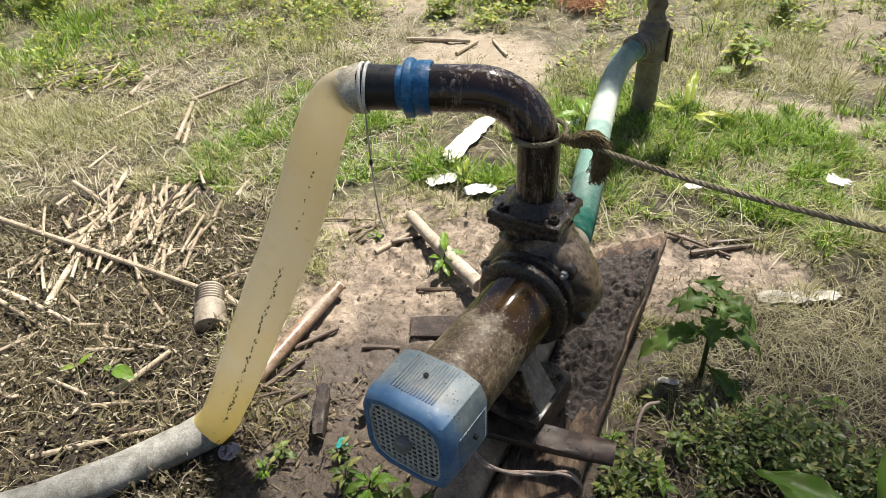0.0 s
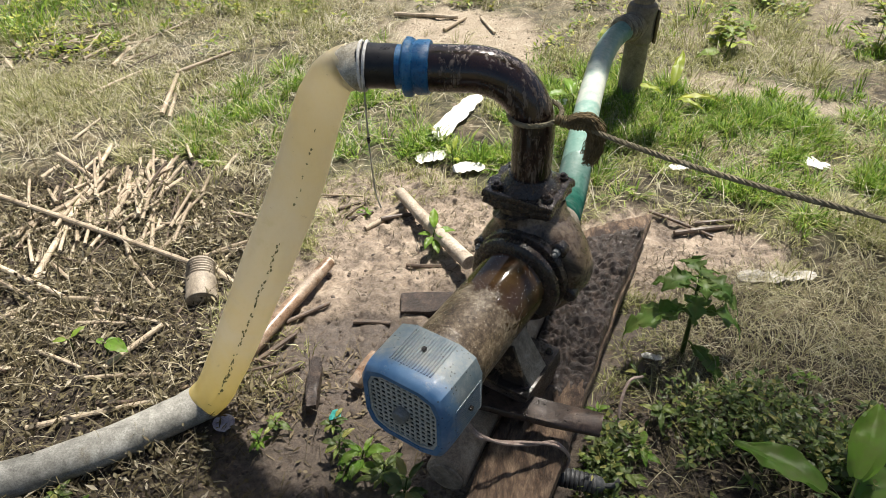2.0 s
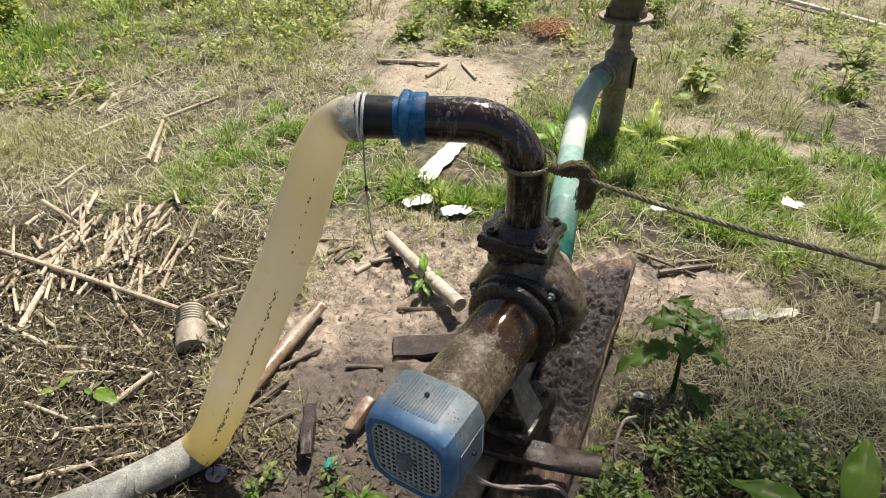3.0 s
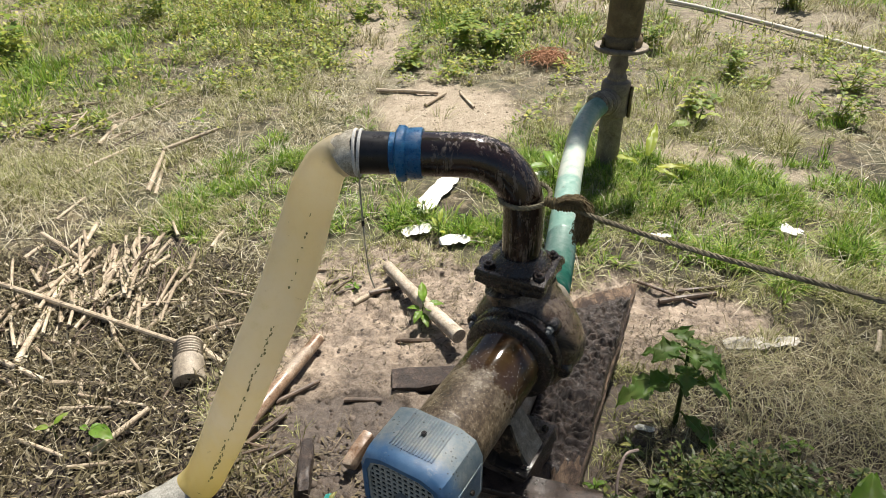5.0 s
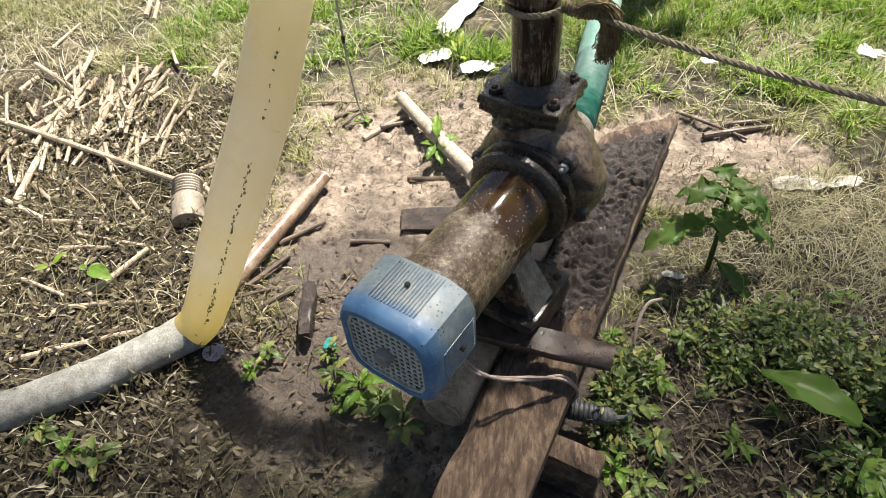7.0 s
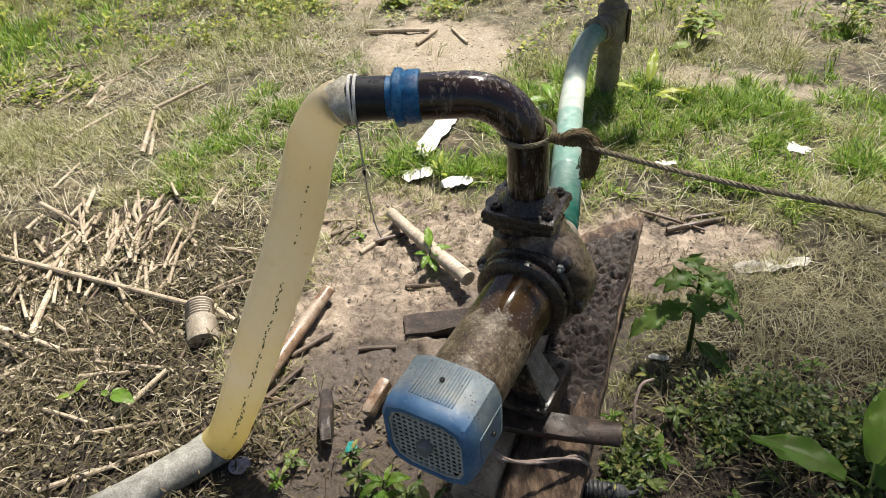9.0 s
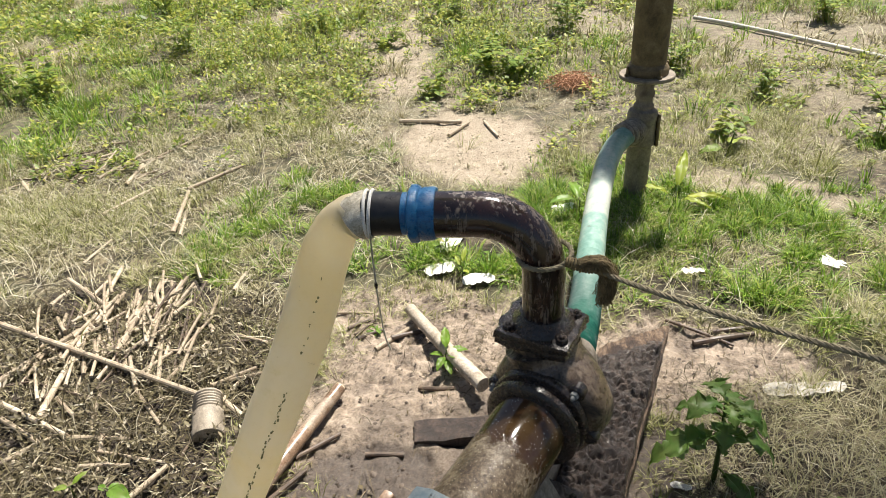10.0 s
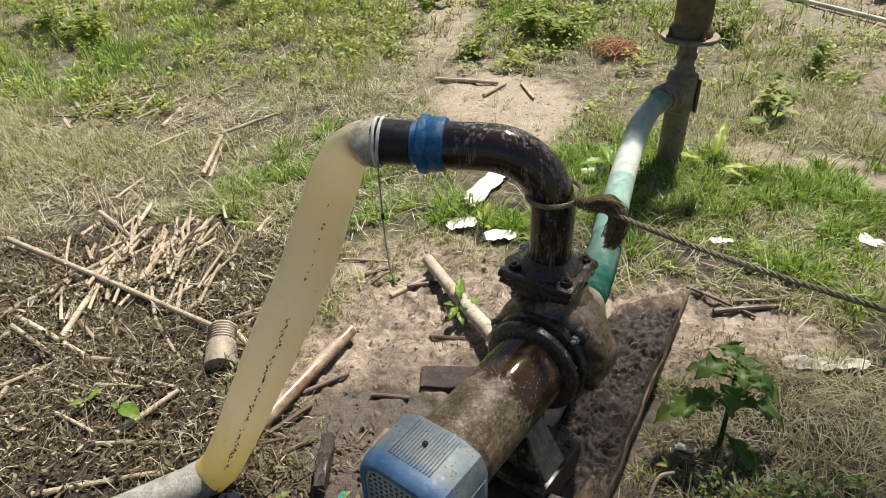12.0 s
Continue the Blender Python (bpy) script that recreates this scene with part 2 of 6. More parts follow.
M_HERB = foliage("broad herb leaves", [(0.0, (0.06, 0.15, 0.03)), (0.5, (0.11, 0.23, 0.045)), (1.0, (0.18, 0.31, 0.065))], 0.42, 0.4)
M_LITTER = foliage("withered leaves", [(0.0, (0.022, 0.016, 0.011)), (0.34, (0.045, 0.034, 0.021)), (0.60, (0.115, 0.092, 0.058)), (0.82, (0.23, 0.20, 0.115)), (1.0, (0.60, 0.54, 0.42))], 0.6, 0.22)
M_BIGLEAF = foliage("broad leaf", [(0.0, (0.10, 0.24, 0.025)), (1.0, (0.22, 0.40, 0.045))], 0.4, 0.48)
M_YELLOWLEAF = foliage("yellow green leaf", [(0.0, (0.26, 0.38, 0.03)), (1.0, (0.42, 0.46, 0.06))], 0.45, 0.4)
M_CORN = foliage("maize leaves", [(0.0, (0.05, 0.16, 0.018)), (0.6, (0.12, 0.28, 0.03)), (1.0, (0.25, 0.42, 0.06))], 0.45, 0.42)
M_HEDGE = foliage("hedge leaves", [(0.0, (0.05, 0.11, 0.03)), (0.6, (0.11, 0.20, 0.05)), (1.0, (0.22, 0.32, 0.09))], 0.6, 0.35)


def hose_film():
    """Thin cloudy plastic full of water: lets light through, with yellowed patches."""
    n = Nodes("cloudy yellowed hose film")
    big = n.noise(5, 6, 0.6, (1, 1, 0.6), 0.5)
    small = n.noise(60, 4, 0.7)
    col = n.ramp(big, [(0.35, (0.97, 0.86, 0.58)), (0.5, (0.97, 0.89, 0.70)), (0.68, (0.98, 0.92, 0.81))])
    col = n.mix(n.ramp(n.noise(11, 6, 0.7), [(0.6, 0.0), (0.75, 0.5)]), col, (0.80, 0.74, 0.42))
    low = n.add("ShaderNodeSeparateXYZ", Vector=n.coord).outputs["Z"]
    col = n.mix(n.ramp(n.math("ADD", low, n.math("MULTIPLY", n.math("SUBTRACT", big, 0.5), 0.25)), [(0.05, 0.85), (0.30, 0.0)]), col, (0.86, 0.74, 0.30))
    stain = n.ramp(n.noise(34, 6, 0.75), [(0.66, 0.0), (0.72, 0.45)])
    col = n.mix(stain, col, (0.42, 0.38, 0.24))
    n.put("Base Color", col)
    n.put("Roughness", n.ramp(small, [(0.3, 0.22), (0.7, 0.42)]))
    n.bump(n.math("ADD", n.math("MULTIPLY", big, 3.0), small), 0.4, 0.006)
    tr = n.add("ShaderNodeBsdfTranslucent", Color=col)
    mixed = n.add("ShaderNodeMixShader", Fac=0.66)
    n.link(n.bsdf.outputs[0], mixed.inputs[1])
    n.link(tr.outputs[0], mixed.inputs[2])
    n.link(mixed.outputs[0], n.out.inputs["Surface"])
    return n.mat


def motor_paint():
    """Wet dark brown paint with pale mud spatter, drier and dustier at the fan end."""
    n = Nodes("mud spattered motor paint")
    sep = n.add("ShaderNodeSeparateXYZ", Vector=n.coord)
    along = n.math("ADD", n.math("MULTIPLY", sep.outputs["X"], 0.478), n.math("MULTIPLY", sep.outputs["Y"], 0.878))
    edge = n.math("ADD", along, n.math("MULTIPLY", n.math("SUBTRACT", n.noise(16, 6, 0.7, (1, 1, 2), 0.8), 0.5), 0.26))
    dusty = n.ramp(n.math("ADD", edge, 0.5), [(0.405, 1.0), (0.435, 0.0)])
    small = n.noise(70, 5, 0.7)
    wet = n.ramp(n.noise(9, 5, 0.6), [(0.38, (0.040, 0.016, 0.009)), (0.62, (0.085, 0.050, 0.020))])
    dust = n.ramp(n.math("ADD", n.math("MULTIPLY", n.noise(18, 6, 0.7, (1, 1, 3)), 0.45), n.math("MULTIPLY", n.noise(110, 6, 0.8), 0.55)), [(0.39, (0.035, 0.022, 0.012)), (0.5, (0.14, 0.10, 0.06)), (0.61, (0.36, 0.295, 0.205))])
    col = n.mix(dusty, wet, dust)
    runs = n.ramp(n.noise(1.0, 5, 0.7, (95, 95, 9)), [(0.56, 0.0), (0.62, 0.85)])
    col = n.mix(n.math("MULTIPLY", runs, n.ramp(n.noise(7, 3, 0.5), [(0.45, 0.0), (0.6, 1.0)])), col, (0.030, 0.017, 0.009))
    spots = n.ramp(n.add("ShaderNodeTexVoronoi", Vector=n.coord, Scale=150.0).outputs["Distance"], [(0.12, 1.0), (0.22, 0.0)])
    keep = n.ramp(n.noise(24, 6, 0.75), [(0.46, 0.0), (0.55, 1.0)])
    col = n.mix(n.math("MULTIPLY", spots, keep), col, (0.56, 0.50, 0.38))
    n.put("Base Color", col)
    n.put("Roughness", n.mix(dusty, (0.07, 0.07, 0.07), n.ramp(small, [(0.4, 0.28), (0.6, 0.6)])))
    n.bump(n.math("ADD", n.math("MULTIPLY", small, dusty), n.math("MULTIPLY", dusty, 0.5)), 0.5, 0.003)
    return n.mat


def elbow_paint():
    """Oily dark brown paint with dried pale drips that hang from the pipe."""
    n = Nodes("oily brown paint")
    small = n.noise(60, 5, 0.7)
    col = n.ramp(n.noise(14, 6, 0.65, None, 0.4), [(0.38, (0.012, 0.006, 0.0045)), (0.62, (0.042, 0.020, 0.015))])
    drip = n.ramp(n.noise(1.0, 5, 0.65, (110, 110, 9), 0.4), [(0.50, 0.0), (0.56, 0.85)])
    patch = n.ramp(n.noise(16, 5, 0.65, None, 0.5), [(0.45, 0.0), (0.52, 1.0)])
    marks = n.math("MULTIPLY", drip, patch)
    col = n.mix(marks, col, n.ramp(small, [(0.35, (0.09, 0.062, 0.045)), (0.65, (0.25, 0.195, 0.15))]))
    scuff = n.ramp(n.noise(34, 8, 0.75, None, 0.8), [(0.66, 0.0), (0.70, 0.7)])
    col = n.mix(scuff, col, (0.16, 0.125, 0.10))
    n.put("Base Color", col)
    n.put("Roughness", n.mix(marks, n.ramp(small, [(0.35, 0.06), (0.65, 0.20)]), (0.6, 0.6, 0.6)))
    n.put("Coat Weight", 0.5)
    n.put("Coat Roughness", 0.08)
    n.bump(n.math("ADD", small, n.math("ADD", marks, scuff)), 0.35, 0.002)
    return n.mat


def cover_plastic():
    """Blue plastic, clean at the front rim, faded and dusty behind it, flecked with dark mud."""
    n = Nodes("faded blue plastic")
    sep = n.add("ShaderNodeSeparateXYZ", Vector=n.coord)
    along = n.math("ADD", n.math("MULTIPLY", sep.outputs["X"], 0.478), n.math("MULTIPLY", sep.outputs["Y"], 0.878))
    edge = n.math("ADD", n.math("ADD", along, 0.36), n.math("MULTIPLY", n.math("SUBTRACT", n.noise(28, 6, 0.7, None, 0.5), 0.5), 0.07))
    small = n.noise(90, 5, 0.75)
    blue = n.ramp(n.noise(22, 5, 0.65), [(0.35, (0.065, 0.165, 0.32)), (0.65, (0.13, 0.25, 0.41))])
    dust = n.ramp(n.math("ADD", n.math("MULTIPLY", n.noise(20, 6, 0.7), 0.6), n.math("MULTIPLY", small, 0.4)), [(0.36, (0.11, 0.165, 0.195)), (0.5, (0.22, 0.262, 0.262)), (0.64, (0.36, 0.365, 0.325))])
    col = n.mix(n.ramp(edge, [(0.020, 0.0), (0.048, 0.92)]), blue, dust)
    scuff = n.ramp(n.noise(40, 8, 0.75), [(0.58, 0.0), (0.66, 0.6)])
    col = n.mix(scuff, col, (0.30, 0.36, 0.40))
    cell = n.add("ShaderNodeTexVoronoi", Vector=n.coord, Scale=110.0).outputs["Distance"]
    cell = n.math("ADD", cell, n.math("MULTIPLY", n.noise(150, 3, 0.6), 0.25))
    fleck = n.math("MULTIPLY", n.ramp(cell, [(0.27, 1.0), (0.33, 0.0)]), n.ramp(n.noise(13, 4, 0.6), [(0.48, 0.0), (0.55, 0.9)]))
    col = n.mix(fleck, col, (0.022, 0.028, 0.032))
    mud = n.ramp(n.noise(9, 7, 0.75), [(0.60, 0.0), (0.72, 0.55)])
    col = n.mix(mud, col, (0.16, 0.125, 0.085))
    n.put("Base Color", col)
    n.put("Roughness", n.ramp(small, [(0.35, 0.32), (0.65, 0.62)]))
    n.bump(n.math("ADD", small, fleck), 0.25, 0.0012)
    return n.mat


def green_hose():
    """Ribbed green plastic: fresh green at the pump end, bleached and chalky further out, with painted highlight
    streaks.
    """
    n = Nodes("sun bleached green hose")
    y = n.add("ShaderNodeSeparateXYZ", Vector=n.coord).outputs["Y"]
    big = n.noise(5, 6, 0.65, (1, 0.5, 1), 0.4)
    small = n.noise(45, 5, 0.7)
    pale = n.ramp(n.math("ADD", n.math("MULTIPLY", big, 0.65), n.math("MULTIPLY", small, 0.35)), [(0.38, (0.10, 0.225, 0.18)), (0.5, (0.20, 0.32, 0.27)), (0.62, (0.38, 0.44, 0.385))])
    fresh = n.ramp(small, [(0.35, (0.018, 0.15, 0.10)), (0.65, (0.06, 0.27, 0.19))])
    near = n.ramp(n.math("ADD", n.math("ADD", y, 1.0), n.math("MULTIPLY", n.math("SUBTRACT", big, 0.5), 0.5)), [(0.46, 1.0), (0.60, 0.0)])
    col = n.mix(near, pale, fresh)
    # pale streaks: sunlit highlights put into the colour
    col = n.mix(n.ramp(n.noise(3.5, 6, 0.7), [(0.52, 0.0), (0.62, 0.8)]), col, (0.50, 0.51, 0.45))
    col = n.mix(n.ramp(n.noise(26, 7, 0.75), [(0.60, 0.0), (0.68, 0.7)]), col, (0.12, 0.12, 0.09))
    n.put("Base Color", col)
    n.put("Roughness", n.ramp(small, [(0.35, 0.28), (0.65, 0.5)]))
    n.bump(small, 0.2, 0.002)
    return n.mat


M_HOSEGREEN = green_hose()
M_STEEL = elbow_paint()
M_COVER = cover_plastic()
M_FILM = hose_film()
M_MOTOR = motor_paint()


def ground_soil():
    """Soil: dry pale earth, dark damp litter, wet mud and far ploughed land, by the sheet's own zones."""
    n = Nodes("field soil")
    a = n.add("ShaderNodeSeparateColor", Color=n.attr("zones").outputs["Color"])
    b = n.add("ShaderNodeSeparateColor", Color=n.attr("zones_far").outputs["Color"])
    big = n.noise(2.2, 8, 0.65, None, 0.5)
    mid = n.noise(14, 8, 0.7, None, 0.4)
    fine = n.noise(90, 6, 0.75)
    grit = n.noise(320, 3, 0.7)
    thatch = n.ramp(mid, [(0.36, (0.018, 0.014, 0.008)), (0.5, (0.070, 0.056, 0.031)), (0.66, (0.26, 0.215, 0.13))])
    thatch = n.mix(n.ramp(big, [(0.42, 0.0), (0.62, 0.6)]), thatch, (0.075, 0.09, 0.034))
    pale = n.ramp(n.math("ADD", n.math("MULTIPLY", mid, 0.5), n.math("MULTIPLY", fine, 0.5)), [(0.34, (0.19, 0.15, 0.105)), (0.5, (0.34, 0.282, 0.205)), (0.66, (0.48, 0.41, 0.315))])
    dark = n.ramp(fine, [(0.32, (0.016, 0.012, 0.009)), (0.5, (0.040, 0.030, 0.021)), (0.68, (0.10, 0.075, 0.05))])
    mud = n.ramp(n.math("ADD", n.math("MULTIPLY", mid, 0.6), n.math("MULTIPLY", fine, 0.4)), [(0.38, (0.06, 0.043, 0.031)), (0.49, (0.26, 0.203, 0.148)), (0.62, (0.47, 0.383, 0.295))])
    wetmud = n.ramp(fine, [(0.32, (0.026, 0.018, 0.013)), (0.68, (0.115, 0.087, 0.064))])
    plough = n.ramp(fine, [(0.35, (0.11, 0.098, 0.078)), (0.65, (0.21, 0.19, 0.155))])
    col = n.mix(a.outputs["Blue"], thatch, pale)
    col = n.mix(a.outputs["Green"], col, dark)
    col = n.mix(a.outputs["Red"], col, mud)
    wet = b.outputs["Green"]
    col = n.mix(wet, col, wetmud)
    col = n.mix(b.outputs["Red"], col, plough)
    n.put("Base Color", col)
    dry_r = n.ramp(grit, [(0.3, 0.75), (0.7, 0.95)])
    mud_r = n.ramp(n.math("ADD", n.math("MULTIPLY", mid, 0.5), n.math("MULTIPLY", fine, 0.5)), [(0.42, 0.36), (0.58, 0.56)])
    wet_r = n.ramp(mid, [(0.40, 0.40), (0.62, 0.66)])
    ro = n.mix(a.outputs["Red"], dry_r, mud_r)
    n.put("Roughness", n.mix(wet, ro, wet_r))
    h = n.math("ADD", n.math("MULTIPLY", mid, 1.2), n.math("ADD", n.math("MULTIPLY", fine, 0.7), n.math("MULTIPLY", grit, 0.25)))
    n.bump(n.math("MULTIPLY", h, n.math("SUBTRACT", 1.0, n.math("MAXIMUM", n.math("MULTIPLY", wet, 0.65), n.math("MULTIPLY", a.outputs["Red"], 0.35)))), 0.85, 0.018)
    return n.mat


M_SOIL = ground_soil()

# ---- mesh helpers ----
base_of = {}
rng = np.random.default_rng(7)


class Shape:
    """Gathers vertices and faces of one mesh, in world places."""

    def __init__(self):
        self.v, self.f = [], []

    def join(self, vs, fs, m=None):
        k = len(self.v)
        self.v += [tuple(m @ Vector(p)) for p in vs] if m is not None else [tuple(p) for p in vs]
        self.f += [tuple(i + k for i in face) for face in fs]
        return self

    def mesh(self, name, shift=(0, 0, 0), sharp=38):
        me = bpy.data.meshes.new(name)
        me.from_pydata([(x - shift[0], y - shift[1], z - shift[2]) for x, y, z in self.v], [], self.f)
        me.validate()
        me.polygons.foreach_set("use_smooth", [True] * len(me.polygons))
        me.set_sharp_from_angle(angle=radians(sharp))
        me.update()
        return me


def thing(name, at, label, category, group="", kind=""):
    ob = new(name)
    ob.empty_display_size = 0.05
    ob.location = at
    base_of[ob] = at
    return tagged(ob, label, category, group, kind)


def part(name, shape, material, parent, label="", sharp=38):
    """One mesh under a thing, or under a part of it."""
    root = parent
    while root.parent:
        root = root.parent
    me = shape.mesh(name, base_of[root], sharp)
    me.materials.append(material)
    ob = new(name, me)
    ob.parent = parent
    return tagged(ob, label)


def single(name, at, shape, material, label, category, group="", kind="", sharp=38):
    """A thing of one mesh."""
    me = shape.mesh(name, at, sharp)
    me.materials.append(material)
    ob = new(name, me)
    ob.location = at
    base_of[ob] = at
    return tagged(ob, label, category, group, kind)


def smooth_path(pts, steps=10):
    """A rounded line through the points (Catmull-Rom)."""
    p = [Vector(a) for a in pts]
    p = [2 * p[0] - p[1]] + p + [2 * p[-1] - p[-2]]
    out = []
    for i in range(1, len(p) - 2):
        a, b, c, d = p[i - 1:i + 3]
        for k in range(steps):
            t = k / steps
            out.append(0.5 * (2 * b + (c - a) * t + (2 * a - 5 * b + 4 * c - d) * t * t + (3 * b - a - 3 * c + d) * t ** 3))
    return out + [p[-2]]


def tube(pts, rad, seg=14, shape=None, side=None, caps=True, rough=0.0, freq=25, first=None, last=None):
    """A round or oval rod along pts; rad: one number, one a point, or pairs (across, other way). side: a first 'across'; first, last: how the end rings face."""
    sh = shape or Shape()
    pts = [Vector(p) for p in pts]
    n = len(pts)
    rs = rad if isinstance(rad, (list, tuple)) else [rad] * n
    k0 = len(sh.v)
    u = None
    for i, p in enumerate(pts):
        d = (pts[min(i + 1, n - 1)] - pts[max(i - 1, 0)]).normalized()
        if first and i == 0:
            d = Vector(first)
        if last and i == n - 1:
            d = Vector(last)
        if u is None:
            u = Vector(side) if side else d.orthogonal()
        u = (u - d * u.dot(d)).normalized()
        w = d.cross(u)
        r = rs[i] if isinstance(rs[i], (list, tuple)) else (rs[i], rs[i])
        for s in range(seg):
            a = 2 * math.pi * s / seg
            q = p + u * (r[0] * math.cos(a)) + w * (r[1] * math.sin(a))
            if rough:
                q = q + (q - p) * (rough * noise.noise(q * freq))
            sh.v.append(tuple(q))
    for i in range(n - 1):
        for s in range(seg):
            a, b = k0 + i * seg + s, k0 + i * seg + (s + 1) % seg
            sh.f.append((a, b, b + seg, a + seg))
    if caps:
        sh.f.append(tuple(k0 + s for s in range(seg))[::-1])
        sh.f.append(tuple(k0 + (n - 1) * seg + s for s in range(seg)))
    return sh


def lathe(profile, m, seg=40, shape=None, caps=True, rough=0.0, freq=20):
    """Turns (radius, height) round the z axis of m."""
    sh = shape or Shape()
    k0 = len(sh.v)
    for r, h in profile:
        for s in range(seg):
            a = 2 * math.pi * s / seg
            q = Vector((r * math.cos(a), r * math.sin(a), h))
            if rough:
                g = rough * noise.noise(q * freq + Vector((3, 1, 7)))
                q = Vector((q.x * (1 + g), q.y * (1 + g), q.z))
            sh.v.append(tuple(m @ q))
    n = len(profile)
    for i in range(n - 1):
        for s in range(seg):
            a, b = k0 + i * seg + s, k0 + i * seg + (s + 1) % seg
            sh.f.append((a, b, b + seg, a + seg))
    if caps:
        sh.f.append(tuple(k0 + s for s in range(seg))[::-1])
        sh.f.append(tuple(k0 + (n - 1) * seg + s for s in range(seg)))
    return sh


def block(size, m, bevel=0.003, shape=None, cuts=0, rough=0.0, freq=12, taper=1.0):
    """A bevelled, optionally rough, box of that size round the origin of m."""
    sh = shape or Shape()
    bm = bmesh.new()
    bmesh.ops.create_cube(bm, size=1)
    for v in bm.verts:
        v.co = Vector((v.co.x * size[0], v.co.y * size[1], v.co.z * size[2]))
        if v.co.y > 0:
            v.co.x *= taper
    if cuts:
        long_edges = [e for e in bm.edges if abs((e.verts[0].co - e.verts[1].co).y) > 0.9 * size[1]]
        bmesh.ops.subdivide_edges(bm, edges=long_edges, cuts=cuts)
        wide = [e for e in bm.edges if abs((e.verts[0].co - e.verts[1].co).x) > 0.5 * size[0] * min(1, taper)]
        bmesh.ops.subdivide_edges(bm, edges=wide, cuts=max(1, cuts // 3))
    if bevel:
        sharp = [e for e in bm.edges if len(e.link_faces) == 2 and e.calc_face_angle(0) > 0.6]
        bmesh.ops.bevel(bm, geom=sharp, offset=bevel, segments=2, profile=0.6, affect="EDGES")
    if rough:
        for v in bm.verts:
            v.co += Vector((noise.noise(v.co * freq), noise.noise(v.co * freq + Vector((5, 5, 5))), noise.noise(v.co * freq + Vector((9, 2, 4))))) * rough
    bm.verts.index_update()
    sh.join([v.co.copy() for v in bm.verts], [[v.index for v in f.verts] for f in bm.faces], m)
    bm.free()
    return sh


def frame_of(x_axis, z_axis, at):
    """A pose with that z axis, and x as near as can be to x_axis."""
    z = Vector(z_axis).normalized()
    x = Vector(x_axis)
    x = (x - z * x.dot(z)).normalized()
    y = z.cross(x)
    return Matrix(((x.x, y.x, z.x, at[0]), (x.y, y.y, z.y, at[1]), (x.z, y.z, z.z, at[2]), (0, 0, 0, 1)))


def many(name, verts, faces_per, count, material, label, category):
    """One object of very many like pieces, from arrays: verts (count, k, 3), faces as index rows of one piece."""
    k = verts.shape[1]
    me = bpy.data.meshes.new(name)
    loops = np.concatenate([(np.array(f)[None, :] + (np.arange(count) * k)[:, None]).reshape(count, -1) for f in faces_per], axis=1)
    sizes = [len(f) for f in faces_per]
    me.vertices.add(count * k)
    me.vertices.foreach_set("co", verts.reshape(-1).astype(np.float32))
    me.loops.add(loops.size)
    me.loops.foreach_set("vertex_index", loops.reshape(-1).astype(np.int32))
    totals = np.tile(np.array(sizes), count)
    starts = np.concatenate([[0], np.cumsum(totals)[:-1]])
    me.polygons.add(len(totals))
    me.polygons.foreach_set("loop_start", starts.astype(np.int32))
    me.polygons.foreach_set("use_smooth", np.ones(len(totals), dtype=bool))
    me.update(calc_edges=True)
    me.validate()
    me.materials.append(material)
    return tagged(new(name, me), label, category, kind="stuff")


# ---- lie of the land ----


def lattice(x, y, seed):
    """Smooth value noise, -1 to 1, on arrays."""
    xi, yi = np.floor(x).astype(np.int64), np.floor(y).astype(np.int64)
    fx, fy = x - xi, y - yi
    fx, fy = fx * fx * (3 - 2 * fx), fy * fy * (3 - 2 * fy)

    def h(i, j):
        n = (i * 374761393 + j * 668265263 + seed * 974634721) & 0xFFFFFFFF
        n = ((n ^ (n >> 13)) * 1274126177) & 0xFFFFFFFF
        return ((n ^ (n >> 16)) & 0xFFFF) / 32767.5 - 1
    return (h(xi, yi) * (1 - fx) + h(xi + 1, yi) * fx) * (1 - fy) + (h(xi, yi + 1) * (1 - fx) + h(xi + 1, yi + 1) * fx) * fy


def fbm(x, y, scale, seed, octaves=4, gain=0.55):
    t, a, s = 0, 1.0, 0.0
    for k in range(octaves):
        t = t + a * lattice(x * scale, y * scale, seed + k)
        s += a
        a *= gain
        scale *= 2.03
    return t / s


def step(lo, hi, v):
    t = np.clip((v - lo) / (hi - lo), 0, 1)
    return t * t * (3 - 2 * t)


def oval(x, y, cx, cy, rx, ry, turn=0.0):
    c, s = math.cos(turn), math.sin(turn)
    u, v = (x - cx) * c + (y - cy) * s, -(x - cx) * s + (y - cy) * c
    return np.sqrt((u / rx) ** 2 + (v / ry) ** 2)


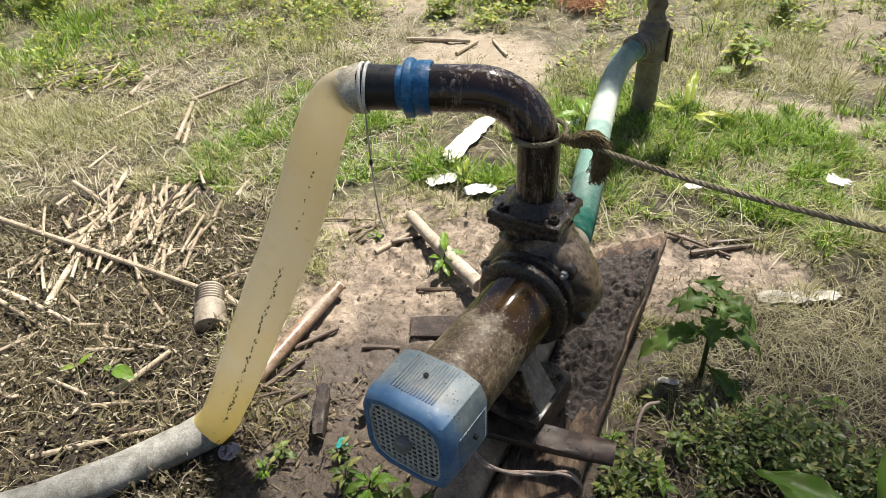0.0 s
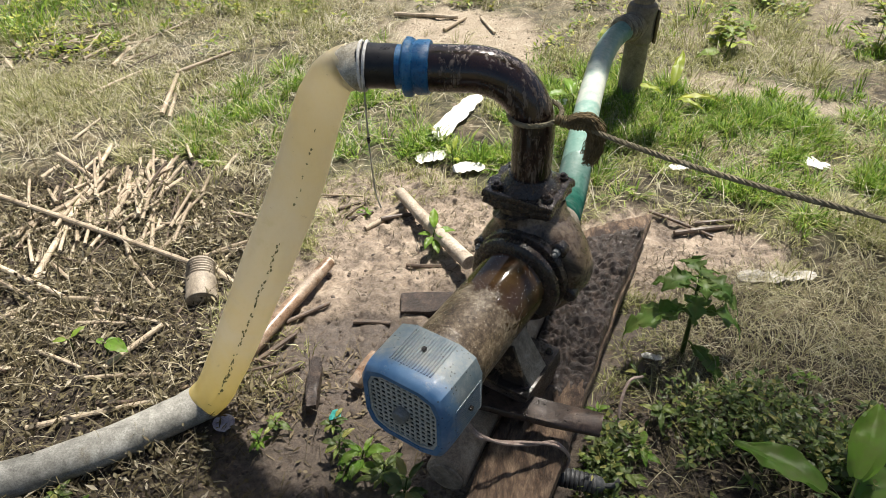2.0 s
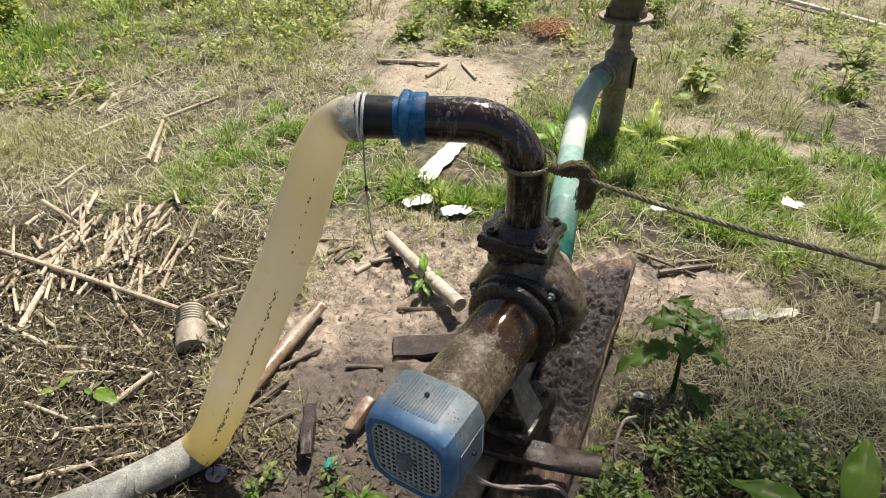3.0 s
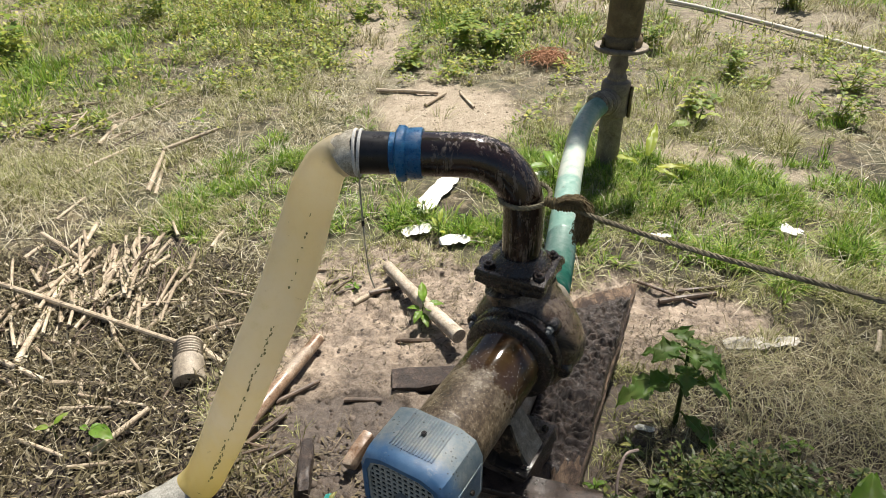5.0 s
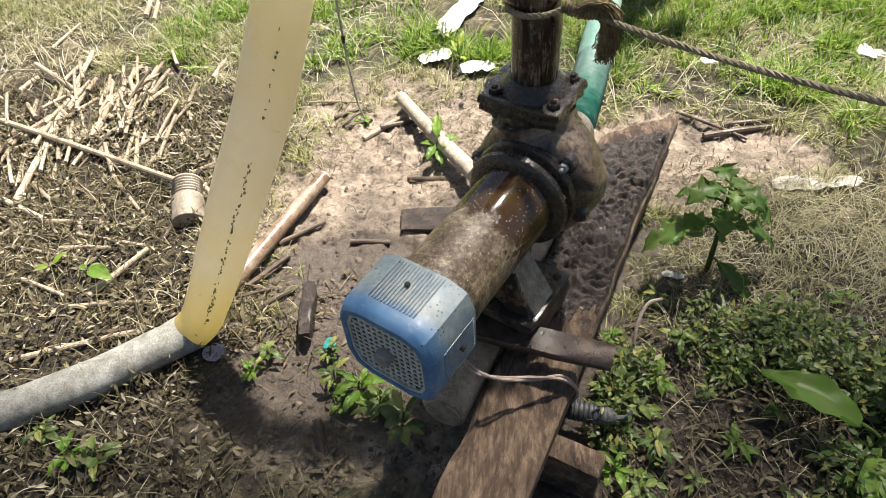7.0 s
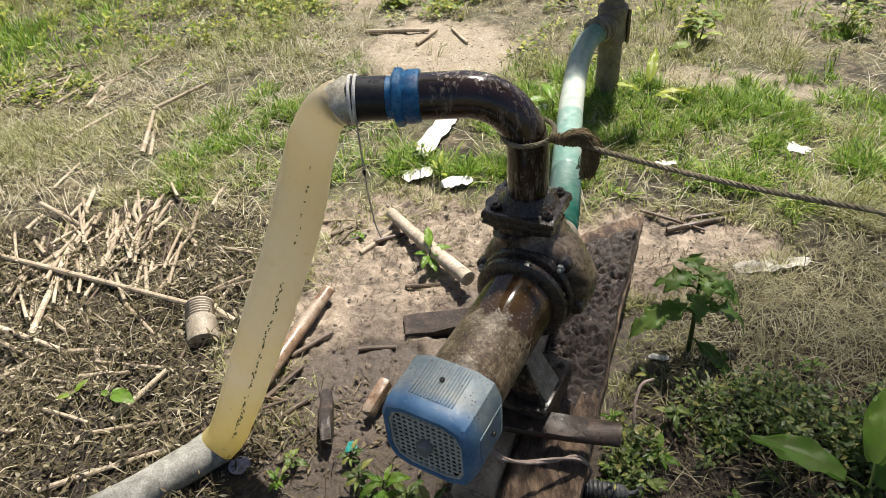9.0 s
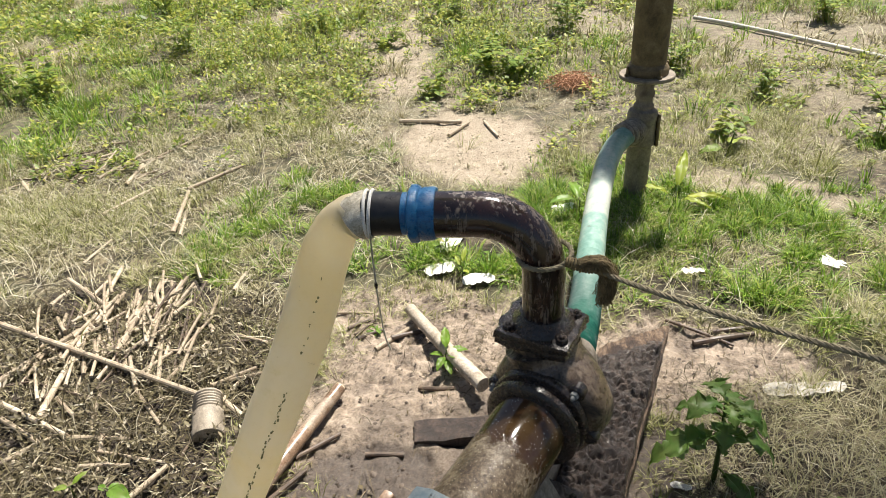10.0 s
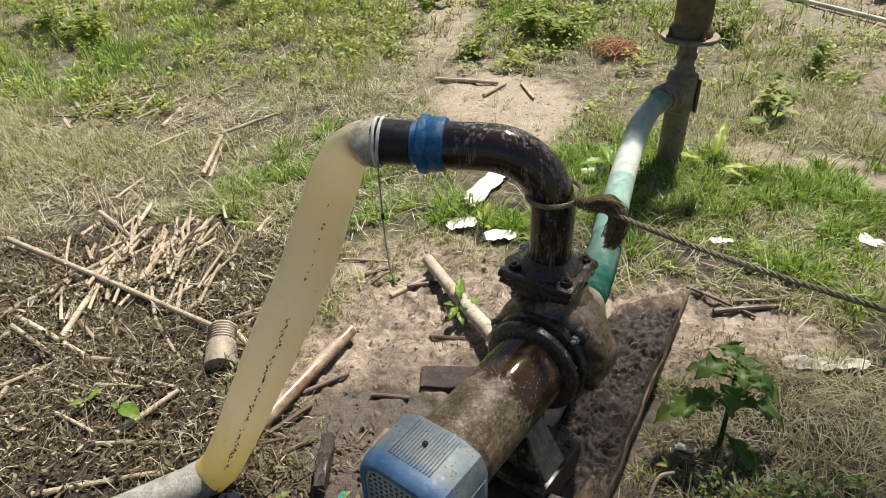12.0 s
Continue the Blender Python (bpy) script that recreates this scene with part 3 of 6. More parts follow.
def zones(x, y):
    """How far each spot is wet mud, dark litter, bare pale earth, ploughed land, soaked, green sward."""
    j = 0.22 * fbm(x, y, 3.0, 11) + 0.12 * fbm(x, y, 11.0, 12)
    mud = np.maximum(1 - step(0.85, 1.1, oval(x, y, -0.02, 1.62, 0.62, 0.62) + j), 1 - step(0.85, 1.1, oval(x, y, 0.72, 1.88, 0.42, 0.25) + j))
    mud = np.maximum(mud, 0.75 * (1 - step(0.85, 1.1, oval(x, y, -0.15, 1.02, 0.40, 0.26) + j)))
    mud = np.maximum(mud, 0.9 * (1 - step(0.8, 1.1, oval(x, y, -0.25, 2.1, 0.34, 0.35) + j)))
    litter = (1 - step(0.9, 1.12, oval(x, y, -1.35, 1.35, 1.05, 1.0) + j)) * (1 - mud)
    litter = np.maximum(litter, (1 - step(0.85, 1.15, oval(x, y, 0.75, 0.95, 0.62, 0.62) + j)) * (1 - mud))
    litter = np.maximum(litter, 0.85 * (1 - step(0.7, 1.15, oval(x, y, -0.85, 0.72, 0.55, 0.28) + j)))
    litter = np.maximum(litter, 0.7 * (1 - step(0.7, 1.1, oval(x, y, 0.9, 2.25, 0.45, 0.2) + j)))
    bare = 1 - step(0.75, 1.15, oval(x, y, -0.02, 3.85, 0.42, 0.62, 0.25) + j)
    bare = np.maximum(bare, 0.75 * (1 - step(0.6, 1.2, oval(x, y, -0.75, 6.2, 0.32, 2.2, 0.12) + 1.6 * j)))
    bare = np.maximum(bare, 0.7 * (1 - step(0.6, 1.2, oval(x, y, -1.5, 11.5, 0.35, 3.6, 0.14) + 1.6 * j)))
    bare = np.maximum(bare, 0.8 * (1 - step(0.7, 1.15, oval(x, y, 1.45, 3.15, 0.5, 0.16, -0.5) + j)))
    bare = np.maximum(bare, 0.55 * step(0.12, 0.42, fbm(x, y, 0.9, 31)) * step(3.2, 5.0, y))
    bare = np.maximum(bare, 0.5 * step(3.0, 4.2, y) * step(0.0, 1.6, x - 0.1 * y + 0.6) * step(-0.35, 0.25, fbm(x, y, 1.7, 33)))
    edge = 18.2 - 1.45 * np.clip(x, -1, 7) + 1.0 * fbm(x, y, 0.2, 41)
    plough = step(0, 2.0, y - edge) * (1 - step(-1.5, 0.5, y - (30.5 - 1.55 * np.clip(x, -1, 12)))) * step(-5, -1.5, x + 0.05 * y)
    soaked = (1 - step(0.8, 1.15, oval(x, y, -0.27, 1.36, 0.26, 0.2, 0.3) + 1.2 * j))
    soaked = np.maximum(soaked, 0.9 * (1 - step(0.8, 1.1, oval(x, y, -0.32, 1.08, 0.40, 0.23) + j)))
    soaked = np.maximum(soaked, 1 - step(0.8, 1.1, oval(x, y, 0.62, 1.47, 0.14, 0.16) + j))
    soaked = np.maximum(soaked, 0.8 * (1 - step(0.8, 1.1, oval(x, y, 0.3, 1.3, 0.42, 0.5) + j)))
    soaked = np.maximum(soaked, 0.8 * (1 - step(0.8, 1.1, oval(x, y, 0.89, 2.43, 0.14, 0.07) + j)))
    soaked = np.maximum(soaked, 0.55 * step(0.08, 0.35, fbm(x, y, 5.0, 51)) * mud)
    j2 = 2.2 * j
    green = 0.8 * (1 - step(0.55, 1.3, oval(x, y, -0.82, 2.88, 0.60, 0.40, 0.1) + j2))
    green = np.maximum(green, 1 - step(0.6, 1.25, oval(x, y, 1.35, 2.62, 0.95, 0.52, -0.12) + j2))
    green = np.maximum(green, 1 - step(0.6, 1.25, oval(x, y, 0.55, 3.05, 0.45, 0.42) + j2))
    green = np.maximum(green, 0.8 * (1 - step(0.8, 1.2, oval(x, y, 0.0, 2.5, 0.28, 0.16) + j2)))
    green = np.maximum(green, 0.75 * step(-0.05, 0.4, fbm(x, y, 0.7, 61)) * step(3.3, 4.6, y))
    green = np.maximum(green, 0.9 * (1 - step(0.7, 1.2, oval(x, y, -3.3, 4.7, 1.2, 1.2) + j)))
    green = green * (1 - mud) * (1 - bare) * (1 - plough)
    return mud, litter * (1 - bare), bare, plough, soaked, green


def height(x, y):
    mud, litter, bare, plough, soaked, green = zones(x, y)
    near = 1 / (1 + (np.hypot(x, y - 1.5) / 6) ** 2)
    h = 0.030 * fbm(x, y, 1.1, 1) + 0.012 * fbm(x, y, 5, 2)
    ridge = 1 - np.abs(fbm(x, y, 16, 3, 4))
    h = h + (0.013 * fbm(x, y, 26, 4, 3) + 0.018 * (ridge - 0.8) + 0.006 * fbm(x, y, 60, 6, 2)) * (0.35 + 0.9 * mud + 0.7 * litter) * (1 - 0.45 * soaked) * near
    h = h - 0.016 * soaked - 0.008 * mud + 0.012 * litter
    h = h * step(0.25, 0.9, y + 3) + 0.05 * plough * fbm(x, y, 2.2, 5, 3)
    return h


def ground_at(x, y):
    return float(height(np.array([float(x)]), np.array([float(y)]))[0])


def spaced(lo, hi, fine, outer_lo, outer_hi, growth):
    mid = list(np.arange(lo, hi + 1e-6, fine))
    left, s, p = [], fine, lo
    while p > outer_lo:
        s *= growth
        p -= s
        left.append(p)
    right, s, p = [], fine, mid[-1]
    while p < outer_hi:
        s *= growth
        p += s
        right.append(p)
    return np.array(left[::-1] + mid + right)


def build_ground():
    xs = spaced(-1.5, 1.3, 0.009, -500, 500, 1.07)
    ys = spaced(0.55, 2.7, 0.009, -300, 700, 1.06)
    gx, gy = np.meshgrid(xs, ys)
    z = height(gx, gy)
    nx, ny = len(xs), len(ys)
    co = np.stack([gx, gy, z], axis=-1).reshape(-1, 3)
    i = (np.arange(ny - 1)[:, None] * nx + np.arange(nx - 1)[None, :]).reshape(-1)
    quads = np.stack([i, i + 1, i + nx + 1, i + nx], axis=1)
    me = bpy.data.meshes.new("ground")
    me.vertices.add(len(co))
    me.vertices.foreach_set("co", co.reshape(-1).astype(np.float32))
    me.loops.add(quads.size)
    me.loops.foreach_set("vertex_index", quads.reshape(-1).astype(np.int32))
    me.polygons.add(len(quads))
    me.polygons.foreach_set("loop_start", np.arange(0, quads.size, 4, dtype=np.int32))
    me.polygons.foreach_set("use_smooth", np.ones(len(quads), dtype=bool))
    me.update(calc_edges=True)
    mud, litter, bare, plough, soaked, green = zones(gx, gy)
    one = np.ones_like(mud)
    for name, chans in (("zones", (mud, litter, bare, one)), ("zones_far", (plough, soaked, green, one))):
        at = me.color_attributes.new(name, "FLOAT_COLOR", "POINT")
        at.data.foreach_set("color", np.stack(chans, axis=-1).reshape(-1).astype(np.float32))
    me.materials.append(M_SOIL)
    tagged(new("ground", me), "trampled field soil with wet mud round the pump", "ground", kind="structure")


build_ground()

# ---- the pump set ----
HUB = Vector((-0.007, 0.806, 0.459))
AXIS = Vector((0.478, 0.878, 0.0)).normalized()
ACROSS = Vector((AXIS.y, -AXIS.x, 0.0))
UP = Vector((0, 0, 1))
PUMP = Matrix(((ACROSS.x, AXIS.x, 0, HUB.x), (ACROSS.y, AXIS.y, 0, HUB.y), (0, 0, 1, HUB.z), (0, 0, 0, 1)))
TURNED = PUMP @ Matrix.Rotation(radians(-90), 4, "X")  # z of this pose runs along the shaft
RISER = Vector((0.219, 1.295, 0.0))
PIPE_Z, PIPE_R, BEND = 0.880, 0.0465, 0.125


def octagon(half, cut, scale, d, steps=2):
    """A square outline with generous rounded corners, in the pump's frame at depth d."""
    out = []
    for k, (sx, sy) in enumerate(((1, 1), (-1, 1), (-1, -1), (1, -1))):
        for s in range(steps + 1):
            a = radians(90 * k + 90 * s / steps)
            x, z = sx * (half - cut) + cut * math.cos(a), sy * (half - cut) + cut * math.sin(a)
            out.append(Vector((x * scale, d, z * scale)))
    return out


def loft(rings, m, close=(False, False)):
    sh = Shape()
    n = len(rings[0])
    for ring in rings:
        sh.v += [tuple(m @ p) for p in ring]
    for i in range(len(rings) - 1):
        for s in range(n):
            a, b = i * n + s, i * n + (s + 1) % n
            sh.f.append((a, b, b + n, a + n))
    if close[0]:
        sh.f.append(tuple(range(n))[::-1])
    if close[1]:
        sh.f.append(tuple((len(rings) - 1) * n + s for s in range(n)))
    return sh


def hex_bolt(m, r=0.009, h=0.009, stub=0.006):
    sh = lathe([(r, 0), (r, h * 0.85), (r * 0.86, h)], m, 6)
    return lathe([(r * 0.5, h * 0.9), (r * 0.5, h + stub), (r * 0.35, h + stub + 0.002)], m, 10, sh)


FLANGE_TURN = -24


def build_pump():
    pump = thing("water_pump", (0.17, 1.12, 0.28), "mud-spattered electric water pump with blue fan cover and tall discharge elbow", "water pump")
    H, C = 0.092, 0.046
    # fan cover
    rings = [octagon(H, C, s, d) for s, d in ((0.80, 0.006), (0.80, -0.001), (0.90, -0.001), (0.955, 0.004), (0.985, 0.011), (1.0, 0.022), (1.004, 0.03), (1.012, 0.116), (1.006, 0.1205), (0.985, 0.122), (0.96, 0.118))]
    cover = part("fan_cover", loft(rings, PUMP), M_COVER, pump, "blue plastic fan cover")
    ribs = Shape()
    for i in range(15):
        x = -0.042 + 0.006 * i
        block((0.0030, 0.084, 0.0034), PUMP @ pose(x, 0.072, H * 1.009 + 0.0006), 0.001, ribs)
    part("top_ribs", ribs, M_COVER, cover, "dusty ribbed top of the cover")
    ribs = Shape()
    for i in range(13):
        z = -0.038 + 0.006 * i
        block((0.0030, 0.084, 0.0030), PUMP @ pose(H * 1.009, 0.072, z), 0.001, ribs)
    part("side_ribs", ribs, M_COVER, cover, "dusty ribbed side of the cover")
    for x, z, nx in ((0, H * 1.012, 0), (H * 1.012, 0, 1)):
        m = PUMP @ pose(x, 0.075, z, 0, 90 if nx else 0, 0)
        part("screw", lathe([(0.005, 0), (0.005, 0.006), (0.003, 0.0075)], m, 10), M_GREASE, cover)
    # grille: crossing bars over a cup coloured near-black for the shade inside
    g = Shape()
    lim, pitch = 0.073, 0.0118
    for i in range(-6, 7):
        p = i * pitch
        reach = math.sqrt(max(lim ** 2 * 1.12 - p * p, 0.0004))
        reach = min(reach, 0.0715)
        block((2 * reach, 0.0018, 0.0046), PUMP @ pose(0, 0.0040, p), 0, g)
        block((0.0046, 0.0018, 2 * reach), PUMP @ pose(p, 0.0044, 0), 0, g)
    part("grille", g, M_GRILLE, cover, "pale square mesh grille")
    rim = loft([octagon(H, C, s, d) for s, d in ((0.81, 0.0015), (0.74, 0.0015), (0.74, 0.006), (0.81, 0.006))], PUMP)
    part("grille_rim", rim, M_GRILLE, cover)
    part("hollow", loft([octagon(H, C, 0.80, 0.006), octagon(H, C, 0.80, 0.045), octagon(H, C, 0.1, 0.046)], PUMP, (False, True)), M_HOLLOWSHADE, cover)
    part("hub_cap", lathe([(0.015, -0.004), (0.015, 0.010), (0.013, 0.014), (0.004, 0.015)], PUMP @ Matrix.Rotation(radians(90), 4, "X"), 16), M_HUB, cover, "grey hub cap")
    # motor
    prof = [(0.060, 0.105), (0.076, 0.108), (0.0785, 0.125), (0.0785, 0.15), (0.0795, 0.152), (0.0795, 0.158), (0.0785, 0.160), (0.0785, 0.405), (0.084, 0.415)]
    part("motor_body", lathe(prof, TURNED, 64), M_MOTOR, pump, "wet brown motor body with pale mud spatter")
    prof = [(0.080, 0.405), (0.098, 0.408), (0.104, 0.413), (0.105, 0.424), (0.101, 0.429), (0.093, 0.431), (0.093, 0.440), (0.106, 0.443), (0.109, 0.449), (0.109, 0.460), (0.104, 0.464), (0.09, 0.466)]
    ring = part("motor_flange", lathe(prof, TURNED, 72, rough=0.02, freq=30), M_GREASE, pump, "greasy black motor flange ring")
    for k in range(6):
        a = radians(22 + 60 * k)
        x, z = 0.094 * math.cos(a), 0.094 * math.sin(a)
        m = PUMP @ pose(x, 0.432, z, 90, 0, 0)
        part("bolt", hex_bolt(m, 0.008, 0.008), M_CAST, ring)
    # casing
    prof = [(0.085, 0.458), (0.112, 0.462), (0.124, 0.472), (0.130, 0.490), (0.131, 0.525), (0.126, 0.552), (0.112, 0.572), (0.085, 0.584), (0.062, 0.590), (0.056, 0.600), (0.056, 0.640)]
    casing = part("casing", lathe(prof, TURNED, 64, rough=0.05, freq=14), M_CAST, pump, "muddy cast iron pump casing")
    for k in range(6):
        a = radians(48 + 60 * k)
        x, z = 0.112 * math.cos(a), 0.112 * math.sin(a)
        m = PUMP @ pose(x, 0.470, z, 90, 0, 0)
        lug = part("lug", lathe([(0.019, -0.01), (0.019, 0.008), (0.015, 0.012)], m, 18), M_GREASE, casing)
        if k % 2 == 0:
            part("bolt", hex_bolt(PUMP @ pose(x, 0.458, z, 90, 0, 0), 0.0095, 0.009), M_HUB, casing)
    neck = tube(smooth_path([(0.235, 1.275, 0.50), (0.228, 1.285, 0.545), (0.219, 1.295, 0.580), (0.219, 1.295, 0.600)], 5), [0.092] * 3 + [0.088] * 3 + [0.080] * 4 + [0.066] * 6, 28, rough=0.05)
    part("discharge_neck", neck, M_CAST, pump)
    # discharge flanges
    turn = pose(RISER.x, RISER.y, 0, 0, 0, FLANGE_TURN)
    low = block((0.158, 0.132, 0.020), turn @ pose(-0.004, 0, 0.605), 0.006, None, 9, 0.007, 38)
    lower = part("lower_flange", low, M_GREASE, pump, "greasy square flange")
    up = block((0.164, 0.138, 0.018), turn @ pose(-0.002, -0.002, 0.6245), 0.006, None, 9, 0.007, 38)
    upper = part("upper_flange", up, M_GREASE, pump, "greasy square flange")
    for sx in (-1, 1):
        for sy in (-1, 1):
            m = turn @ pose(sx * 0.058, sy * 0.046, 0.633)
            part("bolt", hex_bolt(m, 0.013, 0.010, 0.004), M_GREASE, upper)
            m = turn @ pose(sx * 0.058, sy * 0.046, 0.597, 180)
            part("nut", hex_bolt(m, 0.012, 0.011, 0.008), M_GREASE, lower)
    part("flange_hub", lathe([(0.068, 0.630), (0.064, 0.642), (0.052, 0.652), (0.047, 0.660)], pose(RISER.x, RISER.y, 0), 32, rough=0.06), M_GREASE, pump)
    # elbow
    line = [Vector((RISER.x, RISER.y, z)) for z in (0.63, 0.67, 0.71, PIPE_Z - BEND)]
    for k in range(1, 13):
        a = radians(90 * k / 12)
        line.append(Vector((RISER.x - BEND * (1 - math.cos(a)), RISER.y + 0.02 * k / 12, PIPE_Z - BEND + BEND * math.sin(a))))
    line += [Vector((x, RISER.y + 0.02 + 0.06 * (0.094 - x), PIPE_Z - 0.01 * (0.094 - x))) for x in (0.05, 0.0, -0.03)]
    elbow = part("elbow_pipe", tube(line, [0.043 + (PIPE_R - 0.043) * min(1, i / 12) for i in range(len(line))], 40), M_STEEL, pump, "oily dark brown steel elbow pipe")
    seam = [p + Vector((0.004, -1, 0)).normalized() * (PIPE_R - 0.002) for p in line[8:]]
    part("weld_seam", tube(seam, 0.0022, 6, rough=0.3, freq=90), M_GREASE, elbow)
    # coupling, sleeve, mouth, along the level arm
    arm = (line[-1] - line[-2]).normalized()
    level = frame_of((0, 0, 1), arm, Vector((0.006, RISER.y + 0.0252, PIPE_Z)))
    prof = [(0.045, -0.004), (0.0505, -0.003), (0.053, 0.002), (0.053, 0.022), (0.051, 0.025), (0.051, 0.028), (0.056, 0.031), (0.058, 0.036), (0.057, 0.046), (0.050, 0.050), (0.043, 0.052)]
    part("coupling", lathe(prof, level, 48, rough=0.05, freq=60), M_COUPLING, pump, "glossy blue painted coupling")
    part("blue_nipple", lathe([(0.0415, 0.045), (0.0425, 0.050), (0.0425, 0.067), (0.040, 0.068)], level, 32), M_COUPLING, pump)
    prof = [(0.040, 0.062), (0.0435, 0.064), (0.044, 0.080), (0.0435, 0.10), (0.0445, 0.115), (0.044, 0.138), (0.0425, 0.146)]
    part("tape_sleeve", lathe(prof, level, 32, rough=0.03), M_TAPE, pump, "black rubber tape sleeve")
    # foot
    z = 0.275 - HUB.z
    foot = part("foot_plate", block((0.235, 0.165, 0.010), PUMP @ pose(0.0, 0.360, z + 0.005), 0.002, None, 2, 0.001), M_CAST, pump, "muddy bolted foot plate")
    for sx in (-1, 1):
        web = block((0.012, 0.075, 0.125), PUMP @ pose(sx * 0.072, 0.345, -0.125, 0, sx * -33, 0), 0.003)
        part("foot_web", web, M_WRAP, foot, "muddy sloping foot web")
        gus = block((0.055, 0.009, 0.105), PUMP @ pose(sx * 0.058, 0.300, -0.125, 0, sx * -20, 0), 0.003)
        part("gusset", gus, M_CAST, foot)
        for d in (0.30, 0.42):
            part("bolt", hex_bolt(PUMP @ pose(sx * 0.100, d, z + 0.010), 0.009, 0.006, 0.004), M_GREASE, foot)
    part("saddle", block((0.10, 0.11, 0.07), PUMP @ pose(0, 0.345, -0.115), 0.006, None, 2, 0.003), M_CAST, foot)
    return pump


build_pump()

# ---- timbers below the pump ----
ALONG = Vector((0.349, 0.937, 0)).normalized()


def build_timbers():
    # the right edge runs straight along ALONG; the far end is cut aslant to a point
    right = Vector((ALONG.y, -ALONG.x, 0))
    ref = Vector((0.471, 1.361, 0))

    def on_plank(t, u, up):
        """t: 0 near to 1 far, u: 0 the straight edge to 1 the other."""
        far = 0.62 - 0.20 * u
        run = -0.80 + (far + 0.80) * t
        wide = 0.150 + 0.045 * (run + 0.8) / 1.42
        p = ref + ALONG * run - right * (wide * u)
        q = p * 9
        p.z = 0.165 - 0.080 * (run + 0.8) / 1.42 + up
        return p + Vector((noise.noise(q), noise.noise(q + Vector((7, 1, 3))), 0.6 * noise.noise(q + Vector((2, 9, 5))))) * 0.006

    def grain(t, u, depth):
        q = Vector((u * 26, t * 9, depth * 5))
        return 0.007 * noise.noise(q) + 0.004 * noise.noise(q * 2.7)

    plank = thing("muddy_plank", (0.33, 1.25, 0.08), "long dark wooden plank caked with wet mud", "plank")
    board = Shape()
    nu, nv = 26, 90
    ring = [(j / nu, 0.030, 1) for j in range(nu + 1)] + [(1.0, 0.012, 0), (1.0, -0.012, 0)] + [(1 - j / nu, -0.030, 0) for j in range(nu + 1)] + [(0.0, -0.012, 0), (0.0, 0.012, 0)]
    w = len(ring)
    for i in range(nv + 1):
        for u, up, top in ring:
            edge = 0.010 * (abs(u - 0.5) * 2) ** 14 * top
            board.v.append(tuple(on_plank(i / nv, u, up - edge + grain(i / nv, u, up) * (1 if top else 0.6))))
    for i in range(nv):
        board.f += [(i * w + k, i * w + (k + 1) % w, (i + 1) * w + (k + 1) % w, (i + 1) * w + k) for k in range(w)]
    board.f += [tuple(range(w))[::-1], tuple(nv * w + k for k in range(w))]
    part("board", board, M_BOARD, plank)
    crust = Shape()
    nu, nv = 60, 240
    for i in range(nv + 1):
        t = 0.34 + 0.63 * i / nv
        for j in range(nu + 1):
            u = 0.03 + 0.95 * j / nu
            q = on_plank(t, u, 0)
            fade = max(0, min(1, (0.5 - abs(u - 0.5)) * 16, (t - 0.34) * 8, (0.97 - t) * 14))
            lump = abs(noise.noise(q * 24 + Vector((4, 4, 4))))
            clod = abs(noise.noise(q * 55))
            hill = 0.5 + 0.5 * noise.noise(q * 11)
            h = 0.012 + 0.050 * hill * lump + 0.022 * clod + 0.004 * noise.noise(q * 140)
            crust.v.append(tuple(on_plank(t, u, 0.020 + (h + 0.006) * fade)))
    for i in range(nv):
        for j in range(nu):
            k = i * (nu + 1) + j
            crust.f.append((k, k + 1, k + nu + 2, k + nu + 1))
    part("mud_crust", crust, M_MUDCLOD, plank, "rough crust of wet dark mud", 60)
    # round log beside the plank
    e = Vector((0.062, 0.872, 0.168))
    line = [e + ALONG * t for t in (0, 0.004, 0.2, 0.4, 0.58)]
    log = thing("round_log", (0.1, 1.0, 0.13), "round wet wooden log lying beneath the motor", "log")
    part("log_body", tube(line, [0.043, 0.048, 0.047, 0.046, 0.045], 26, rough=0.08, freq=18), M_LOG, log)
    part("cut_end", lathe([(0.040, 0.0), (0.038, 0.004), (0.020, 0.005), (0.002, 0.004)], frame_of((0, 0, 1), -ALONG, e - ALONG * 0.001), 24, rough=0.08, freq=30), M_ENDGRAIN, log, "weathered cut log end")
    # iron channel across both
    c0, c1 = Vector((0.115, 1.030, 0.256)), Vector((0.386, 0.962, 0.258))
    d = (c1 - c0).normalized()
    side = Vector((d.y, -d.x, 0))
    n = (c1 - c0).length
    mm = frame_of(side, (0, 0, 1), (c0 + c1) / 2)
    # a flat bar with a turned-down front lip that arches up towards its free end
    sh = Shape()
    cuts, across = 18, [-0.030, -0.020, -0.010, 0.0, 0.010, 0.019, 0.027]
    for i in range(cuts + 1):
        t = i / cuts
        c = max(0, (t - 0.62) / 0.38) ** 0.8
        ring = [(px, 0.020 * c * (1 - (px / 0.031) ** 2) + 0.002 * noise.noise(Vector((px * 60, t * 9, 1)))) for px in across]
        lip = 0.015 - 0.006 * c
        ring += [(0.030, ring[-1][1] - 0.004), (0.030, ring[-1][1] - lip), (0.025, ring[-1][1] - lip)]
        ring += [(px, pz - 0.006) for px, pz in ring[6::-1]]
        w = len(ring)
        for px, pz in ring:
            end = 0.004 * noise.noise(Vector((px * 90, 5, 2))) if i == cuts else 0
            sh.v.append(tuple(mm @ Vector((px, (t - 0.5) * n + end, pz - 0.008))))
    for i in range(cuts):
        for k in range(w):
            sh.f.append((i * w + k, i * w + (k + 1) % w, (i + 1) * w + (k + 1) % w, (i + 1) * w + k))
